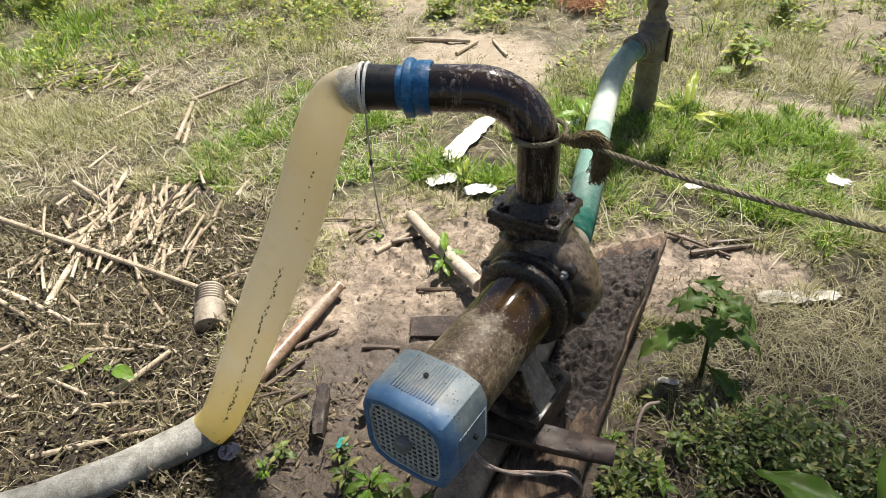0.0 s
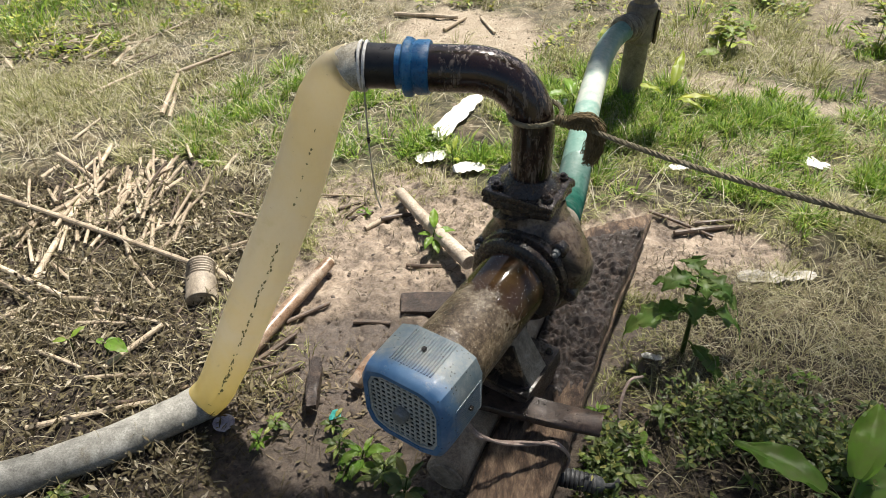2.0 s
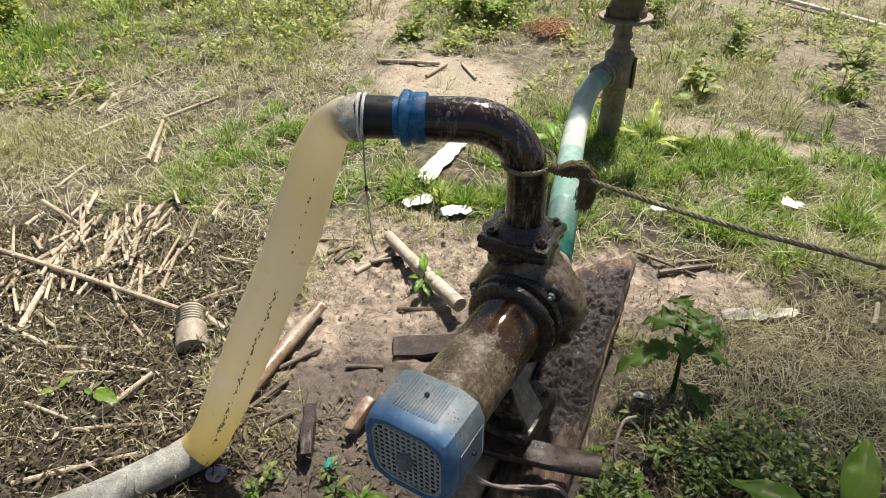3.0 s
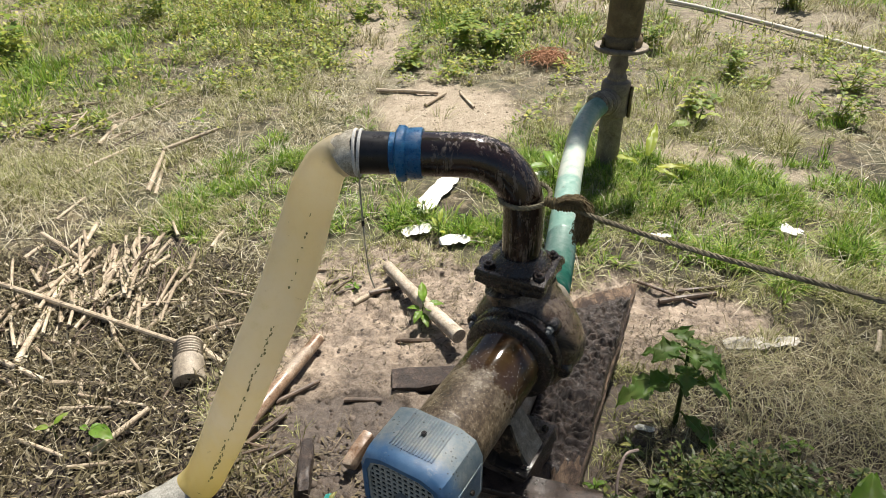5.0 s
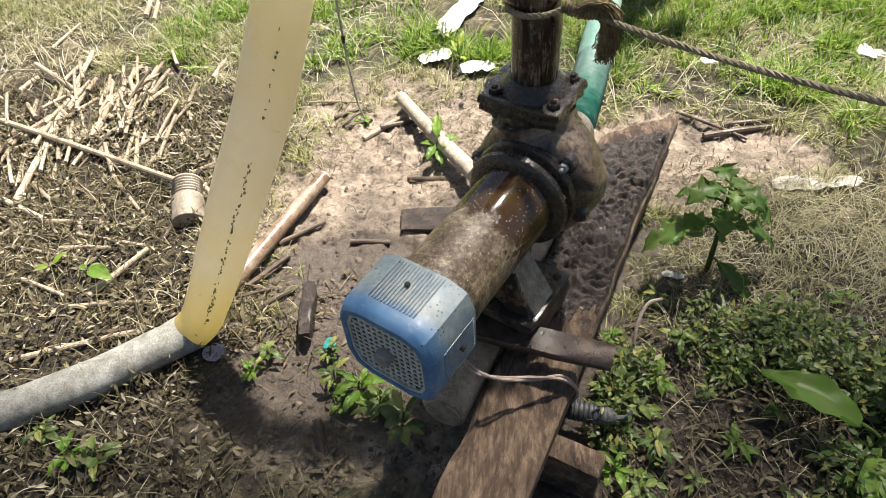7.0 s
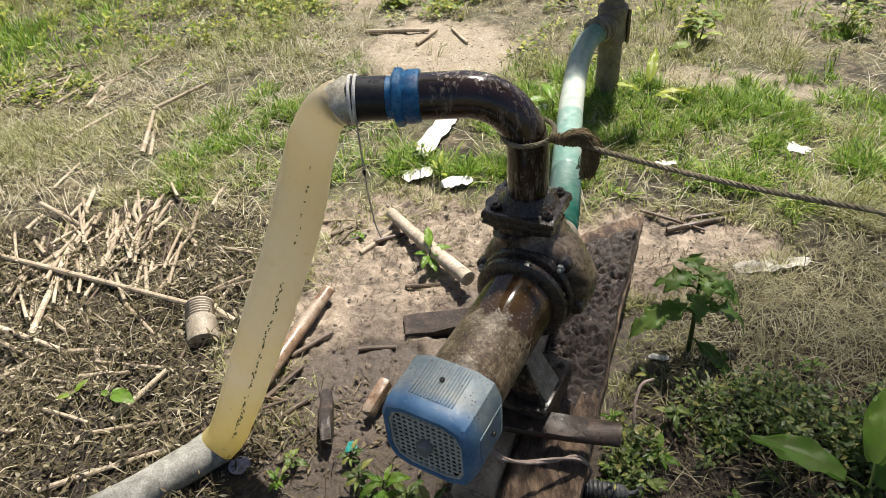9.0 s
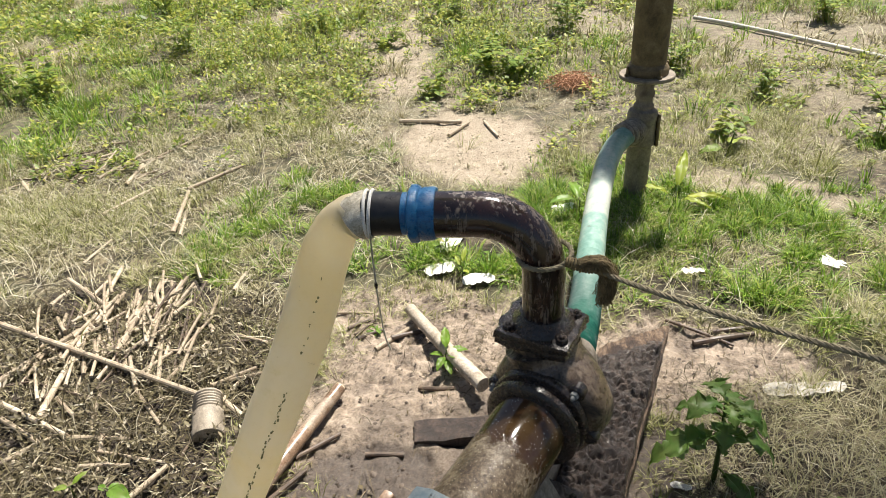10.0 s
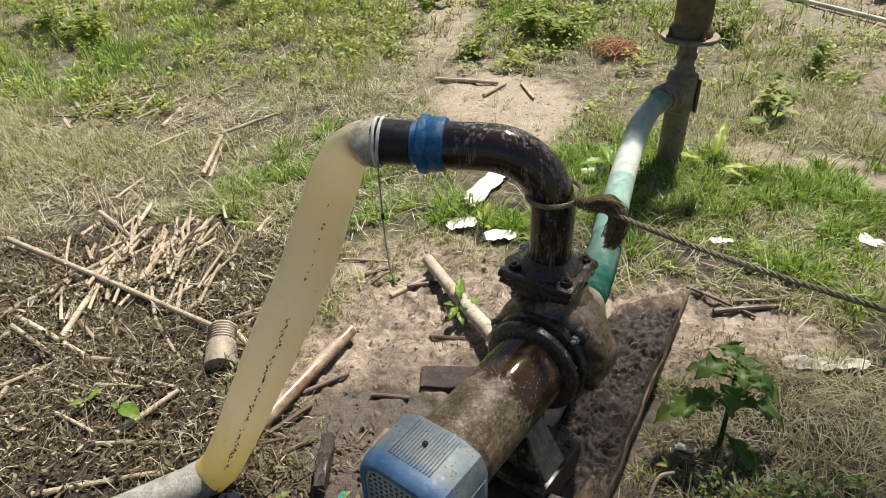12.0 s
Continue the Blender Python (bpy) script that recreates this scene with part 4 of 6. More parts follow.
    for e in (0, cuts):
        sh.f += [(e * w + k, e * w + k + 1, e * w + w - 2 - k, e * w + w - 1 - k) for k in range(6)]
    single("iron_bar", tuple((c0 + c1) / 2), sh, M_RUST, "rusty wet iron bar with a turned lip laid across the timbers", "iron bar")
    # broad base board below the foot
    bb = Vector((0.275, 1.075, 0.226))
    sh = block((0.19, 0.17, 0.09), PUMP @ pose(0.02, 0.37, 0.226 - HUB.z), 0.014, None, 5, 0.009, 22)
    single("base_block", tuple(bb), sh, M_TIMBER, "dark wet wooden block beneath the pump foot", "block")
    # sleepers
    for p, q, w, h, lab in (((0.19, 0.872, 0.062), (0.372, 0.803, 0.062), 0.055, 0.12, "weathered timber sleeper under the plank end"),
                            ((0.06, 1.16, 0.06), (0.33, 1.07, 0.06), 0.055, 0.115, "timber sleeper under the log and plank"),
                            ((-0.132, 1.560, -0.010), (0.45, 1.60, 0.020), 0.085, 0.05, "dark muddy timber sleeper under the pump")):
        p, q = Vector(p), Vector(q)
        run2 = q - p
        mm = Matrix.Translation((p + q) / 2) @ Matrix((run2.cross(UP).normalized(), run2.normalized(), UP)).transposed().to_4x4()
        single("timber_sleeper", tuple((p + q) / 2), block((w, run2.length, h), mm, 0.005, None, 12, 0.006, 14), M_MUDCLOD if w > 0.06 else M_BOARD, lab, "timber", "sleepers under the pump")


build_timbers()

# ---- hoses, rope, string ----


def build_layflat():
    hose = thing("discharge_hose", (-0.55, 1.07, 0.0), "cloudy yellowed plastic hose full of water, hanging from the pump outlet", "hose")
    pts = smooth_path([(-0.150, 1.3275, 0.876), (-0.168, 1.326, 0.871), (-0.194, 1.320, 0.853), (-0.228, 1.306, 0.787), (-0.290, 1.252, 0.62), (-0.385, 1.190, 0.42), (-0.484, 1.148, 0.215), (-0.545, 1.130, 0.10), (-0.582, 1.120, 0.056)], 8)
    fold = Vector((-0.80, -0.42, -0.43)).normalized()  # how the sharp fold faces, midway between both lengths
    n = len(pts)
    rads = []
    for i in range(n):
        t = i / (n - 9)
        if t < 0.15:
            r = (0.046, 0.046)
        elif t < 0.36:
            k = (t - 0.15) / 0.21
            r = (0.046 + 0.004 * k, 0.046 - 0.012 * math.sin(math.pi * k) - 0.014 * k)
        else:
            k = (t - 0.36) / 0.64
            r = (0.051 + 0.007 * math.sin(math.pi * min(1, k * 1.1)), 0.032 + 0.008 * k)
        if t > 0.97:
            k = min(1, (t - 0.97) / 0.1)
            r = (0.0515 - 0.001 * k, 0.040 + 0.008 * k)
        rads.append(r)
    side = Vector((0.79, 0.18, -0.52))
    riser = part("hanging_length", tube(pts, rads, 30, None, side, False, 0.03, 16, None, fold), M_FILM, hose, "cloudy yellowed film over water")
    mouth = tube([(-0.124, 1.3285, 0.878), (-0.136, 1.328, 0.8775), (-0.150, 1.328, 0.876), (-0.162, 1.326, 0.868)], [0.0455, 0.0470, 0.0485, 0.0480], 36, None, (0, 0, 1), False, 0.16, 26)
    part("mouth_fold", mouth, M_MOUTH, riser, "grey crumpled hose mouth")
    # unreadable print: small bars along the front of the hanging length
    ink = Shape()
    rr = random.Random(9)
    facing = Vector((0.42, -0.72, 0.42)).normalized()
    u = None
    for i in range(n - 10):
        d = (pts[min(i + 1, n - 1)] - pts[max(i - 1, 0)]).normalized()
        u = side if u is None else u
        u = (u - d * u.dot(d)).normalized()
        w = d.cross(u)
        if i < n * 0.38:
            continue
        nrm = (facing - d * facing.dot(d)).normalized()
        reach = 1.0 / math.sqrt((nrm.dot(u) / rads[i][0]) ** 2 + (nrm.dot(w) / rads[i][1]) ** 2)
        for k in range(6):
            if rr.random() < 0.25 + 0.45 * (i < n * 0.55) + 0.4 * (noise.noise(Vector((i * 0.7, 3, 1))) > 0.1):
                continue
            p = pts[i] + d * (0.0045 * k) + nrm * (reach * 1.012)
            m = frame_of(d, nrm, p + d.cross(nrm) * rr.gauss(-0.002, 0.0026))
            lathe([(1, -0.4), (0.8, 0.3), (0.3, 0.4)], m @ Matrix.Diagonal((rr.uniform(0.0015, 0.0055), rr.uniform(0.0009, 0.0030), 0.0022, 1)), 7, ink, True, 0.5, 1.3)
    part("print_bars", ink, M_INK, riser, "faded unreadable print in small dark bars")["kind"] = "stuff"
    pts = [Vector((-0.582, 1.120, 0.056))] + smooth_path([(-0.630, 1.082, 0.052), (-0.75, 0.990, 0.05), (-0.87, 0.916, 0.05), (-0.98, 0.862, 0.05), (-1.35, 0.70, 0.05), (-2.0, 0.42, 0.05), (-3.2, -0.1, 0.05)], 8)
    rads = [(0.0515, 0.0485)] + [(0.047, 0.041)] * (len(pts) - 1)
    part("ground_length", tube(pts, rads, 28, None, (0, 1, 0.4), True, 0.05, 9, fold), M_GROUNDHOSE, hose, "dusty grey hose lying on the ground")


def build_string():
    s = thing("tie_string", (-0.125, 1.328, 0.80), "white string wound round the pipe mouth with a loose tail", "string")
    for k, (x0, tilt) in enumerate(((-0.121, 0.003), (-0.129, -0.001))):
        pts = [(x0 + tilt * math.sin(2 * math.pi * i / 36), 1.328 + 0.0475 * math.cos(2 * math.pi * i / 36), 0.878 + 0.0475 * math.sin(2 * math.pi * i / 36)) for i in range(37)]
        part("winding", tube(pts, 0.0034, 8), M_STRING, s)
    pts = smooth_path([(-0.120, 1.281, 0.860), (-0.121, 1.281, 0.80), (-0.122, 1.284, 0.72), (-0.121, 1.286, 0.66), (-0.118, 1.288, 0.60), (-0.110, 1.290, 0.56)], 6)
    part("tail", tube(pts, [0.0022 + 0.0008 * noise.noise(p * 70) for p in pts], 4, rough=0.2, freq=60), M_TAIL, s, "muddy dangling end")
    part("knot", lathe([(0.001, -0.010), (0.003, -0.006), (0.0045, 0), (0.003, 0.006), (0.001, 0.010)], pose(-0.122, 1.284, 0.735), 8, rough=0.3, freq=90), M_GREASE, s)


def strand_rope(pts, r, strands=3, pitch=0.035):
    """A laid rope: three strands wound round the line."""
    sh = Shape()
    pts = [Vector(p) for p in pts]
    for k in range(strands):
        out, run = [], 0.0
        for i, p in enumerate(pts):
            d = (pts[min(i + 1, len(pts) - 1)] - pts[max(i - 1, 0)]).normalized()
            u = (UP - d * UP.dot(d)).normalized()
            w = d.cross(u)
            if i:
                run += (p - pts[i - 1]).length
            a = 2 * math.pi * (run / pitch + k / strands)
            out.append(p + (u * math.cos(a) + w * math.sin(a)) * r * 0.52)
        tube(out, r * 0.58, 6, sh)
    return sh


def build_rope():
    rope = thing("rope", (0.262, 1.27, 0.79), "grey jute rope tied round the discharge pipe, pulled taut", "rope")
    z = 0.800
    for dz in (0.0,):
        pts = [(RISER.x + (PIPE_R + 0.006) * math.cos(2 * math.pi * i / 40), RISER.y + (PIPE_R + 0.006) * math.sin(2 * math.pi * i / 40), z + dz + 0.006 * math.sin(2 * math.pi * i / 40 + 1)) for i in range(41)]
        part("turn", strand_rope(pts, 0.0055, 3, 0.03), M_ROPE, rope)
    far = Vector((0.725, 0.99, 0.788))
    near = Vector((0.262, 1.262, 0.806))
    pts = [near.lerp(far, t) + Vector((0, 0, -0.012 * math.sin(math.pi * t))) for t in np.linspace(0, 1, 70)]
    run = far - near
    pts += [far + run * t for t in np.linspace(0.02, 4.5, 120)]
    part("standing_line", strand_rope(pts, 0.0054, 3, 0.036), M_ROPE, rope)
    knot = Shape()
    pts = []
    for k in range(220):
        f = k / 219
        c = Vector((0.256, 1.256, 0.806)).lerp(Vector((0.312, 1.228, 0.806)), f)
        r = 0.0065 + 0.004 * math.sin(math.pi * f) + 0.002 * noise.noise(Vector((f * 30, 2, 1)))
        a = f * 2 * math.pi * 11
        pts.append(c + Vector((0.35 * r * math.sin(a + 1), r * math.cos(a), r * math.sin(a))))
    tube(pts, [0.0024 + 0.0007 * noise.noise(p * 200) for p in pts], 6, knot, rough=0.3, freq=120)
    part("knot", knot, M_FRAY, rope)
    fray = Shape()
    rr = random.Random(3)
    for _ in range(340):
        o = Vector((0.290 + rr.uniform(-0.012, 0.012), 1.236 + rr.uniform(-0.01, 0.01), 0.812 + rr.uniform(-0.006, 0.008)))
        s = rr.uniform(0.5, 1.0)
        pts = smooth_path([o, o + Vector((0.025 * s, -0.004, 0.012 * s)), o + Vector((0.045 + rr.uniform(-0.008, 0.008), rr.uniform(-0.012, 0.01), -0.018)),
                           o + Vector((0.046 + rr.uniform(-0.010, 0.008), rr.uniform(-0.010, 0.008), -0.05 * s - 0.015)),
                           o + Vector((0.041 + rr.uniform(-0.011, 0.010), rr.uniform(-0.012, 0.010), -0.085 * s - 0.01))], 4)
        tube(pts, 0.0008, 3, fray, caps=False)
    part("frayed_end", fray, M_FRAY, rope, "frayed brown rope end")["kind"] = "stuff"


def build_suction():
    hose = thing("suction_hose", (0.45, 2.1, 0.25), "ribbed green plastic suction hose between hand pump and motor pump", "hose")
    pts = smooth_path([(0.292, 1.368, 0.456), (0.310, 1.43, 0.440), (0.335, 1.54, 0.400), (0.378, 1.75, 0.360), (0.432, 2.05, 0.340), (0.490, 2.35, 0.340), (0.560, 2.65, 0.352), (0.618, 2.83, 0.362), (0.668, 2.935, 0.364), (0.700, 2.985, 0.364)], 34)
    rads = [0.0445 + (0.0026 if i < 130 else 0.0010) * (1 if i % 2 else -1) for i in range(len(pts))]
    body = part("hose_body", tube(pts, rads, 26), M_HOSEGREEN, hose, sharp=60)
    m = frame_of((0, 0, 1), pts[6] - pts[0], pts[0])
    part("clamp", lathe([(0.046, -0.01), (0.056, -0.008), (0.060, 0.0), (0.060, 0.022), (0.056, 0.028), (0.050, 0.034)], m, 32, rough=0.06), M_WRAP, hose, "mud-coloured rubber wrapping at the joint")


build_layflat()
build_string()
build_rope()
build_suction()

# ---- hand pump ----


def build_hand_pump():
    X, Y = 0.787, 3.09
    hp = thing("hand_pump", (X, Y, 0.0), "old weathered iron hand pump on a post", "hand pump")
    post = part("post", lathe([(0.056, -0.08), (0.055, 0.10), (0.054, 0.30), (0.056, 0.31)], pose(X, Y, 0), 32, rough=0.03), M_DUSTPIPE, hp, "dusty grey iron post")
    tee = lathe([(0.054, 0.275), (0.066, 0.285), (0.068, 0.31), (0.064, 0.33), (0.066, 0.40), (0.068, 0.425), (0.062, 0.445), (0.045, 0.455)], pose(X, Y, 0), 32, rough=0.04)
    tee = part("tee", tee, M_DUSTPIPE, hp, "dusty iron tee joint")
    d = Vector((-0.105, -0.125, 0.0)).normalized()
    m = frame_of((0, 0, 1), d, (X, Y, 0.364))
    part("branch", lathe([(0.055, 0.02), (0.056, 0.06), (0.062, 0.065), (0.063, 0.085), (0.056, 0.09)], m, 28, rough=0.03), M_DUSTPIPE, tee)
    for k in range(4):
        w = lathe([(0.046, 0.085 + 0.018 * k), (0.056 - 0.001 * k, 0.089 + 0.018 * k), (0.057 - 0.001 * k, 0.098 + 0.018 * k), (0.047, 0.106 + 0.018 * k)], m @ pose(0, 0, 0, 3 * (-1) ** k, 2, 0), 26, rough=0.10, freq=24)
        part("wrapping", w, M_WRAP, tee, "mud-stiffened rubber strip wound round the joint")
    back = frame_of((0, 0, 1), Vector((1, 0.15, 0)), (X, Y, 0.355))
    part("end_plate", block((0.15, 0.10, 0.012), back @ pose(0, 0, 0.062), 0.003), M_PIPE, tee)
    part("neck", lathe([(0.044, 0.45), (0.046, 0.47), (0.038, 0.48), (0.036, 0.50), (0.044, 0.515), (0.044, 0.53), (0.038, 0.54), (0.037, 0.60)], pose(X, Y, 0), 28, rough=0.04), M_DUSTPIPE, hp)
    disc = part("flange", lathe([(0.035, 0.595), (0.118, 0.595), (0.121, 0.599), (0.121, 0.607), (0.118, 0.611), (0.08, 0.613)], pose(X, Y, 0), 48), M_DUSTPIPE, hp, "dusty round iron flange")
    top = part("upper_flange", lathe([(0.070, 0.611), (0.089, 0.612), (0.091, 0.618), (0.091, 0.640), (0.087, 0.646), (0.078, 0.660)], pose(X, Y, 0), 40, rough=0.02), M_PIPE, hp)
    for k in range(4):
        a = radians(20 + 90 * k)
        part("bolt", hex_bolt(pose(X + 0.098 * math.cos(a), Y + 0.098 * math.sin(a), 0.610), 0.012, 0.012, 0.03), M_PIPE, disc)
    part("cylinder", lathe([(0.076, 0.645), (0.076, 0.70), (0.0755, 0.90), (0.075, 1.02), (0.0735, 1.10), (0.0725, 1.20), (0.0715, 1.275)], pose(X, Y, 0), 44, rough=0.012, freq=9), M_PIPE, hp, "olive brown weathered iron barrel")
    prof = [(0.072, 1.262), (0.094, 1.268), (0.101, 1.276), (0.102, 1.305), (0.099, 1.318), (0.090, 1.326), (0.03, 1.33)]
    cap = part("cap", lathe(prof, pose(X - 0.004, Y, 0), 40, rough=0.02), M_PIPE, hp, "brown iron cap")
    for k in range(3):
        a = radians(-35 + 125 * k)
        part("bolt", hex_bolt(pose(X + 0.088 * math.cos(a), Y + 0.088 * math.sin(a), 1.318), 0.012, 0.016, 0.03), M_PIPE, cap)
    # fork and rod above the cap
    for sx in (-0.068, 0.052):
        part("fork_arm", block((0.034, 0.05, 0.26), pose(X + sx, Y, 1.44, 0, 4 if sx < 0 else -3, 0), 0.006), M_PIPE, cap)
    part("plunger_rod", lathe([(0.009, 1.32), (0.009, 1.58)], pose(X - 0.01, Y, 0), 14), M_PIPE, cap)
    # handle
    pts = smooth_path([(X + 0.03, Y, 1.60), (X - 0.09, Y, 1.525), (X - 0.165, Y, 1.43), (X - 0.225, Y, 1.325), (X - 0.295, Y, 1.225), (X - 0.365, Y, 1.145), (X - 0.425, Y, 1.095), (X - 0.452, Y, 1.055), (X - 0.455, Y, 1.018)], 6)
    n = len(pts)
    part("handle", tube(pts, [(0.030 - 0.008 * min(1, i / n * 1.4), 0.016) for i in range(n)], 16, None, (0, 0, 1), True, 0.05, 20), M_PIPE, hp, "curved iron handle")
    # spout
    pts = smooth_path([(X + 0.03, Y, 1.125), (X + 0.10, Y - 0.002, 1.120), (X + 0.16, Y - 0.004, 1.112), (X + 0.198, Y - 0.006, 1.090), (X + 0.218, Y - 0.006, 1.050), (X + 0.226, Y - 0.006, 1.005)], 6)
    n = len(pts)
    rad = [0.056 - 0.012 * min(1, 1.6 * i / n) + (0.012 * max(0, (i / n - 0.7) / 0.3)) for i in range(n)]
    spout = part("spout", tube(pts, rad, 26, None, (0, 1, 0), False, 0.03), M_PIPE, hp, "iron spout")
    part("spout_lip", lathe([(0.050, 0.993), (0.057, 0.997), (0.058, 1.008), (0.052, 1.014)], pose(X + 0.226, Y - 0.006, 0), 28), M_PIPE, spout)
    part("spout_lug", tube([(X + 0.195, Y, 1.10), (X + 0.212, Y, 1.150), (X + 0.216, Y, 1.168)], [(0.03, 0.018), (0.024, 0.016), (0.010, 0.010)], 14, None, (1, 0, 0)), M_PIPE, spout)


build_hand_pump()

# ---- canes, sticks and timber scraps ----


def stick_shape(a, b, r0, r1, knots=3, bow=0.002, seg=9):
    """A cane with swollen nodes, slightly bowed."""
    a, b = Vector(a), Vector(b)
    d = b - a
    off = d.orthogonal().normalized() * bow
    n = max(6, knots * 5)
    pts, rad = [], []
    for i in range(n + 1):
        t = i / n
        pts.append(a + d * t + off * math.sin(math.pi * t))
        k = (t * knots) % 1.0
        rad.append((r0 + (r1 - r0) * t) * (1.0 + 0.10 * max(0, 1 - abs(k - 0.5) * 9)))
    return tube(pts, rad, seg, rough=0.05, freq=30)


def stick(x0, y0, x1, y1, r, lift, material, label, group="", knots=3):
    z0, z1 = ground_at(x0, y0) + r + lift, ground_at(x1, y1) + r + lift
    mid = ((x0 + x1) / 2, (y0 + y1) / 2, (z0 + z1) / 2)
    return single("cane_stick", mid, stick_shape((x0, y0, z0), (x1, y1, z1), r, r * 0.8, knots), material, label, "stick", group)


CANES_A = [(-1.95, 2.11, -0.83, 1.672, 11, 30), (-1.66, 1.60, -1.452, 2.03, 13, 8), (-1.34, 1.585, -1.525, 2.485, 11, 16),
           (-1.56, 1.67, -1.195, 1.51, 10, 10), (-1.195, 1.51, -0.99, 1.503, 9, 4), (-1.56, 1.63, -1.278, 1.49, 9, 14),
           (-1.69, 2.355, -1.40, 2.155, 10, 30), (-0.918, 1.228, -0.82, 1.395, 9, 12), (-0.812, 1.705, -0.672, 1.60, 11, 6),
           (-1.228, 1.888, -1.272, 2.165, 14, 20), (-1.022, 1.766, -1.10, 1.95, 8, 14), (-0.97, 1.818, -0.938, 1.983, 9, 4),
           (-1.108, 1.748, -0.915, 1.552, 7, 16), (-1.54, 3.243, -1.325, 3.497, 11, 20), (-1.442, 2.81, -1.538, 3.243, 12, 10)]
CANES_B = [(-1.41, 2.81, -1.50, 3.16, 9, 4), (-1.168, 2.943, -1.117, 3.126, 7, 6), (-0.55, 2.171, -0.356, 2.168, 5, 2),
           (-0.31, 1.948, -0.182, 2.09, 10, 0), (-0.512, 4.211, -0.104, 4.174, 14, 4), (-0.174, 3.951, -0.057, 4.175, 12, 2),
           (0.04, 4.2, 0.13, 3.92, 9, 2), (-1.9, 3.0, -1.76, 3.3, 10, 6), (-2.6, 3.4, -2.45, 3.25, 11, 4), (-2.1, 3.6, -1.9, 3.75, 10, 6),
           (-1.95, 3.35, -1.98, 3.62, 11, 6), (-1.75, 2.55, -1.72, 2.75, 7, 4), (-1.32, 1.42, -1.05, 1.36, 6, 8), (-1.15, 1.28, -0.98, 1.22, 6, 6),
           (-2.55, 3.50, -2.25, 3.78, 9, 8), (-2.15, 3.42, -2.05, 3.85, 9, 12), (-2.75, 3.70, -2.62, 3.58, 14, 6), (-2.42, 3.95, -2.10, 4.02, 8, 4), (-1.95, 3.75, -1.80, 4.05, 8, 6), (1.40, 1.70, 1.46, 1.80, 9, 4), (-1.02, 1.02, -0.72, 1.14, 8, 4), (0.82, 0.62, 1.02, 0.86, 4, 10)]
for row in CANES_A + CANES_B:
    stick(*row[:4], row[4] / 1000, row[5] / 1000, M_CANE, "pale dry cane lying on the ground", "scattered canes", 2 + int(6 * math.hypot(row[2] - row[0], row[3] - row[1])))
DARK = [(-0.468, 1.235, -0.388, 1.302, 9, 2), (-0.27, 1.49, -0.155, 1.488, 8, 2), (-0.47, 1.458, -0.362, 1.566, 8, 0),
        (-0.52, 1.30, -0.43, 1.42, 8, 0), (0.79, 1.985, 1.0, 2.022, 11, 0), (0.86, 2.04, 1.05, 2.06, 9, 2), (0.72, 2.10, 0.92, 1.97, 6, 2),
        (-0.02, 1.75, -0.14, 1.77, 9, 0), (-0.43, 2.06, -0.36, 2.12, 8, 0), (-0.40, 2.03, -0.34, 2.11, 7, 2), (-0.385, 2.01, -0.30, 2.06, 7, 0),
        (-0.26, 2.0, -0.14, 2.06, 9, 0), (-0.24, 0.93, -0.19, 0.80, 10, 0), (-0.9, 1.10, -0.62, 1.17, 7, 4)]
for row in DARK:
    stick(*row[:4], row[4] / 1000, row[5] / 1000, M_CANEDARK, "dark wet stick half sunk in the mud", "dark sticks in the mud", 2)

# a heap of short broken canes
rr = random.Random(21)
short = [stick_shape((-0.5 * n, 0, 0), (0.5 * n, 0, 0), r, r * 0.9, k) for n, r, k in ((0.15, 0.0072, 2), (0.22, 0.0060, 2), (0.10, 0.0082, 1), (0.26, 0.0044, 3))]
short_obs = []
for k, sh in enumerate(short):
    ob = single("broken_cane", (0, 0, 0), sh, M_CANE if k < 3 else M_CANEDARK, "short broken piece of dry cane in a heap", "stick", "heap of broken canes")
    short_obs.append(ob)
for i in range(200):
    if i >= 170:
        x, y = rr.gauss(-2.35, 0.22), rr.gauss(3.62, 0.16)
        az = rr.gauss(60, 40)
    elif i < 112:
        x, y = rr.gauss(-1.27, 0.17), rr.gauss(2.08, 0.14)
        az = rr.gauss(98, 17)
    else:
        x, y = rr.uniform(-1.75, -0.55), rr.uniform(1.15, 2.25)
        az = rr.uniform(0, 180)
    m = pose(x, y, ground_at(x, y) + 0.010 + rr.uniform(0, 0.035 if i < 112 else 0.012), rr.uniform(-6, 6), rr.uniform(-7, 7), az)
    k = rr.choice((0, 0, 1, 1, 2, 3)) if i < 112 else rr.choice((0, 1, 3, 3))
    if i < 4:
        short_obs[i].matrix_basis = m
    else:
        copy_thing(short_obs[k], m)

single("wood_scrap", (-2.33, 3.55, 0.02), block((0.045, 0.19, 0.03), pose(-2.33, 3.55, ground_at(-2.33, 3.55) + 0.02, 0, 0, 75), 0.006, None, 6, 0.007, 25), M_TIMBER, "dark charred wood scrap among scattered canes", "wood scrap")
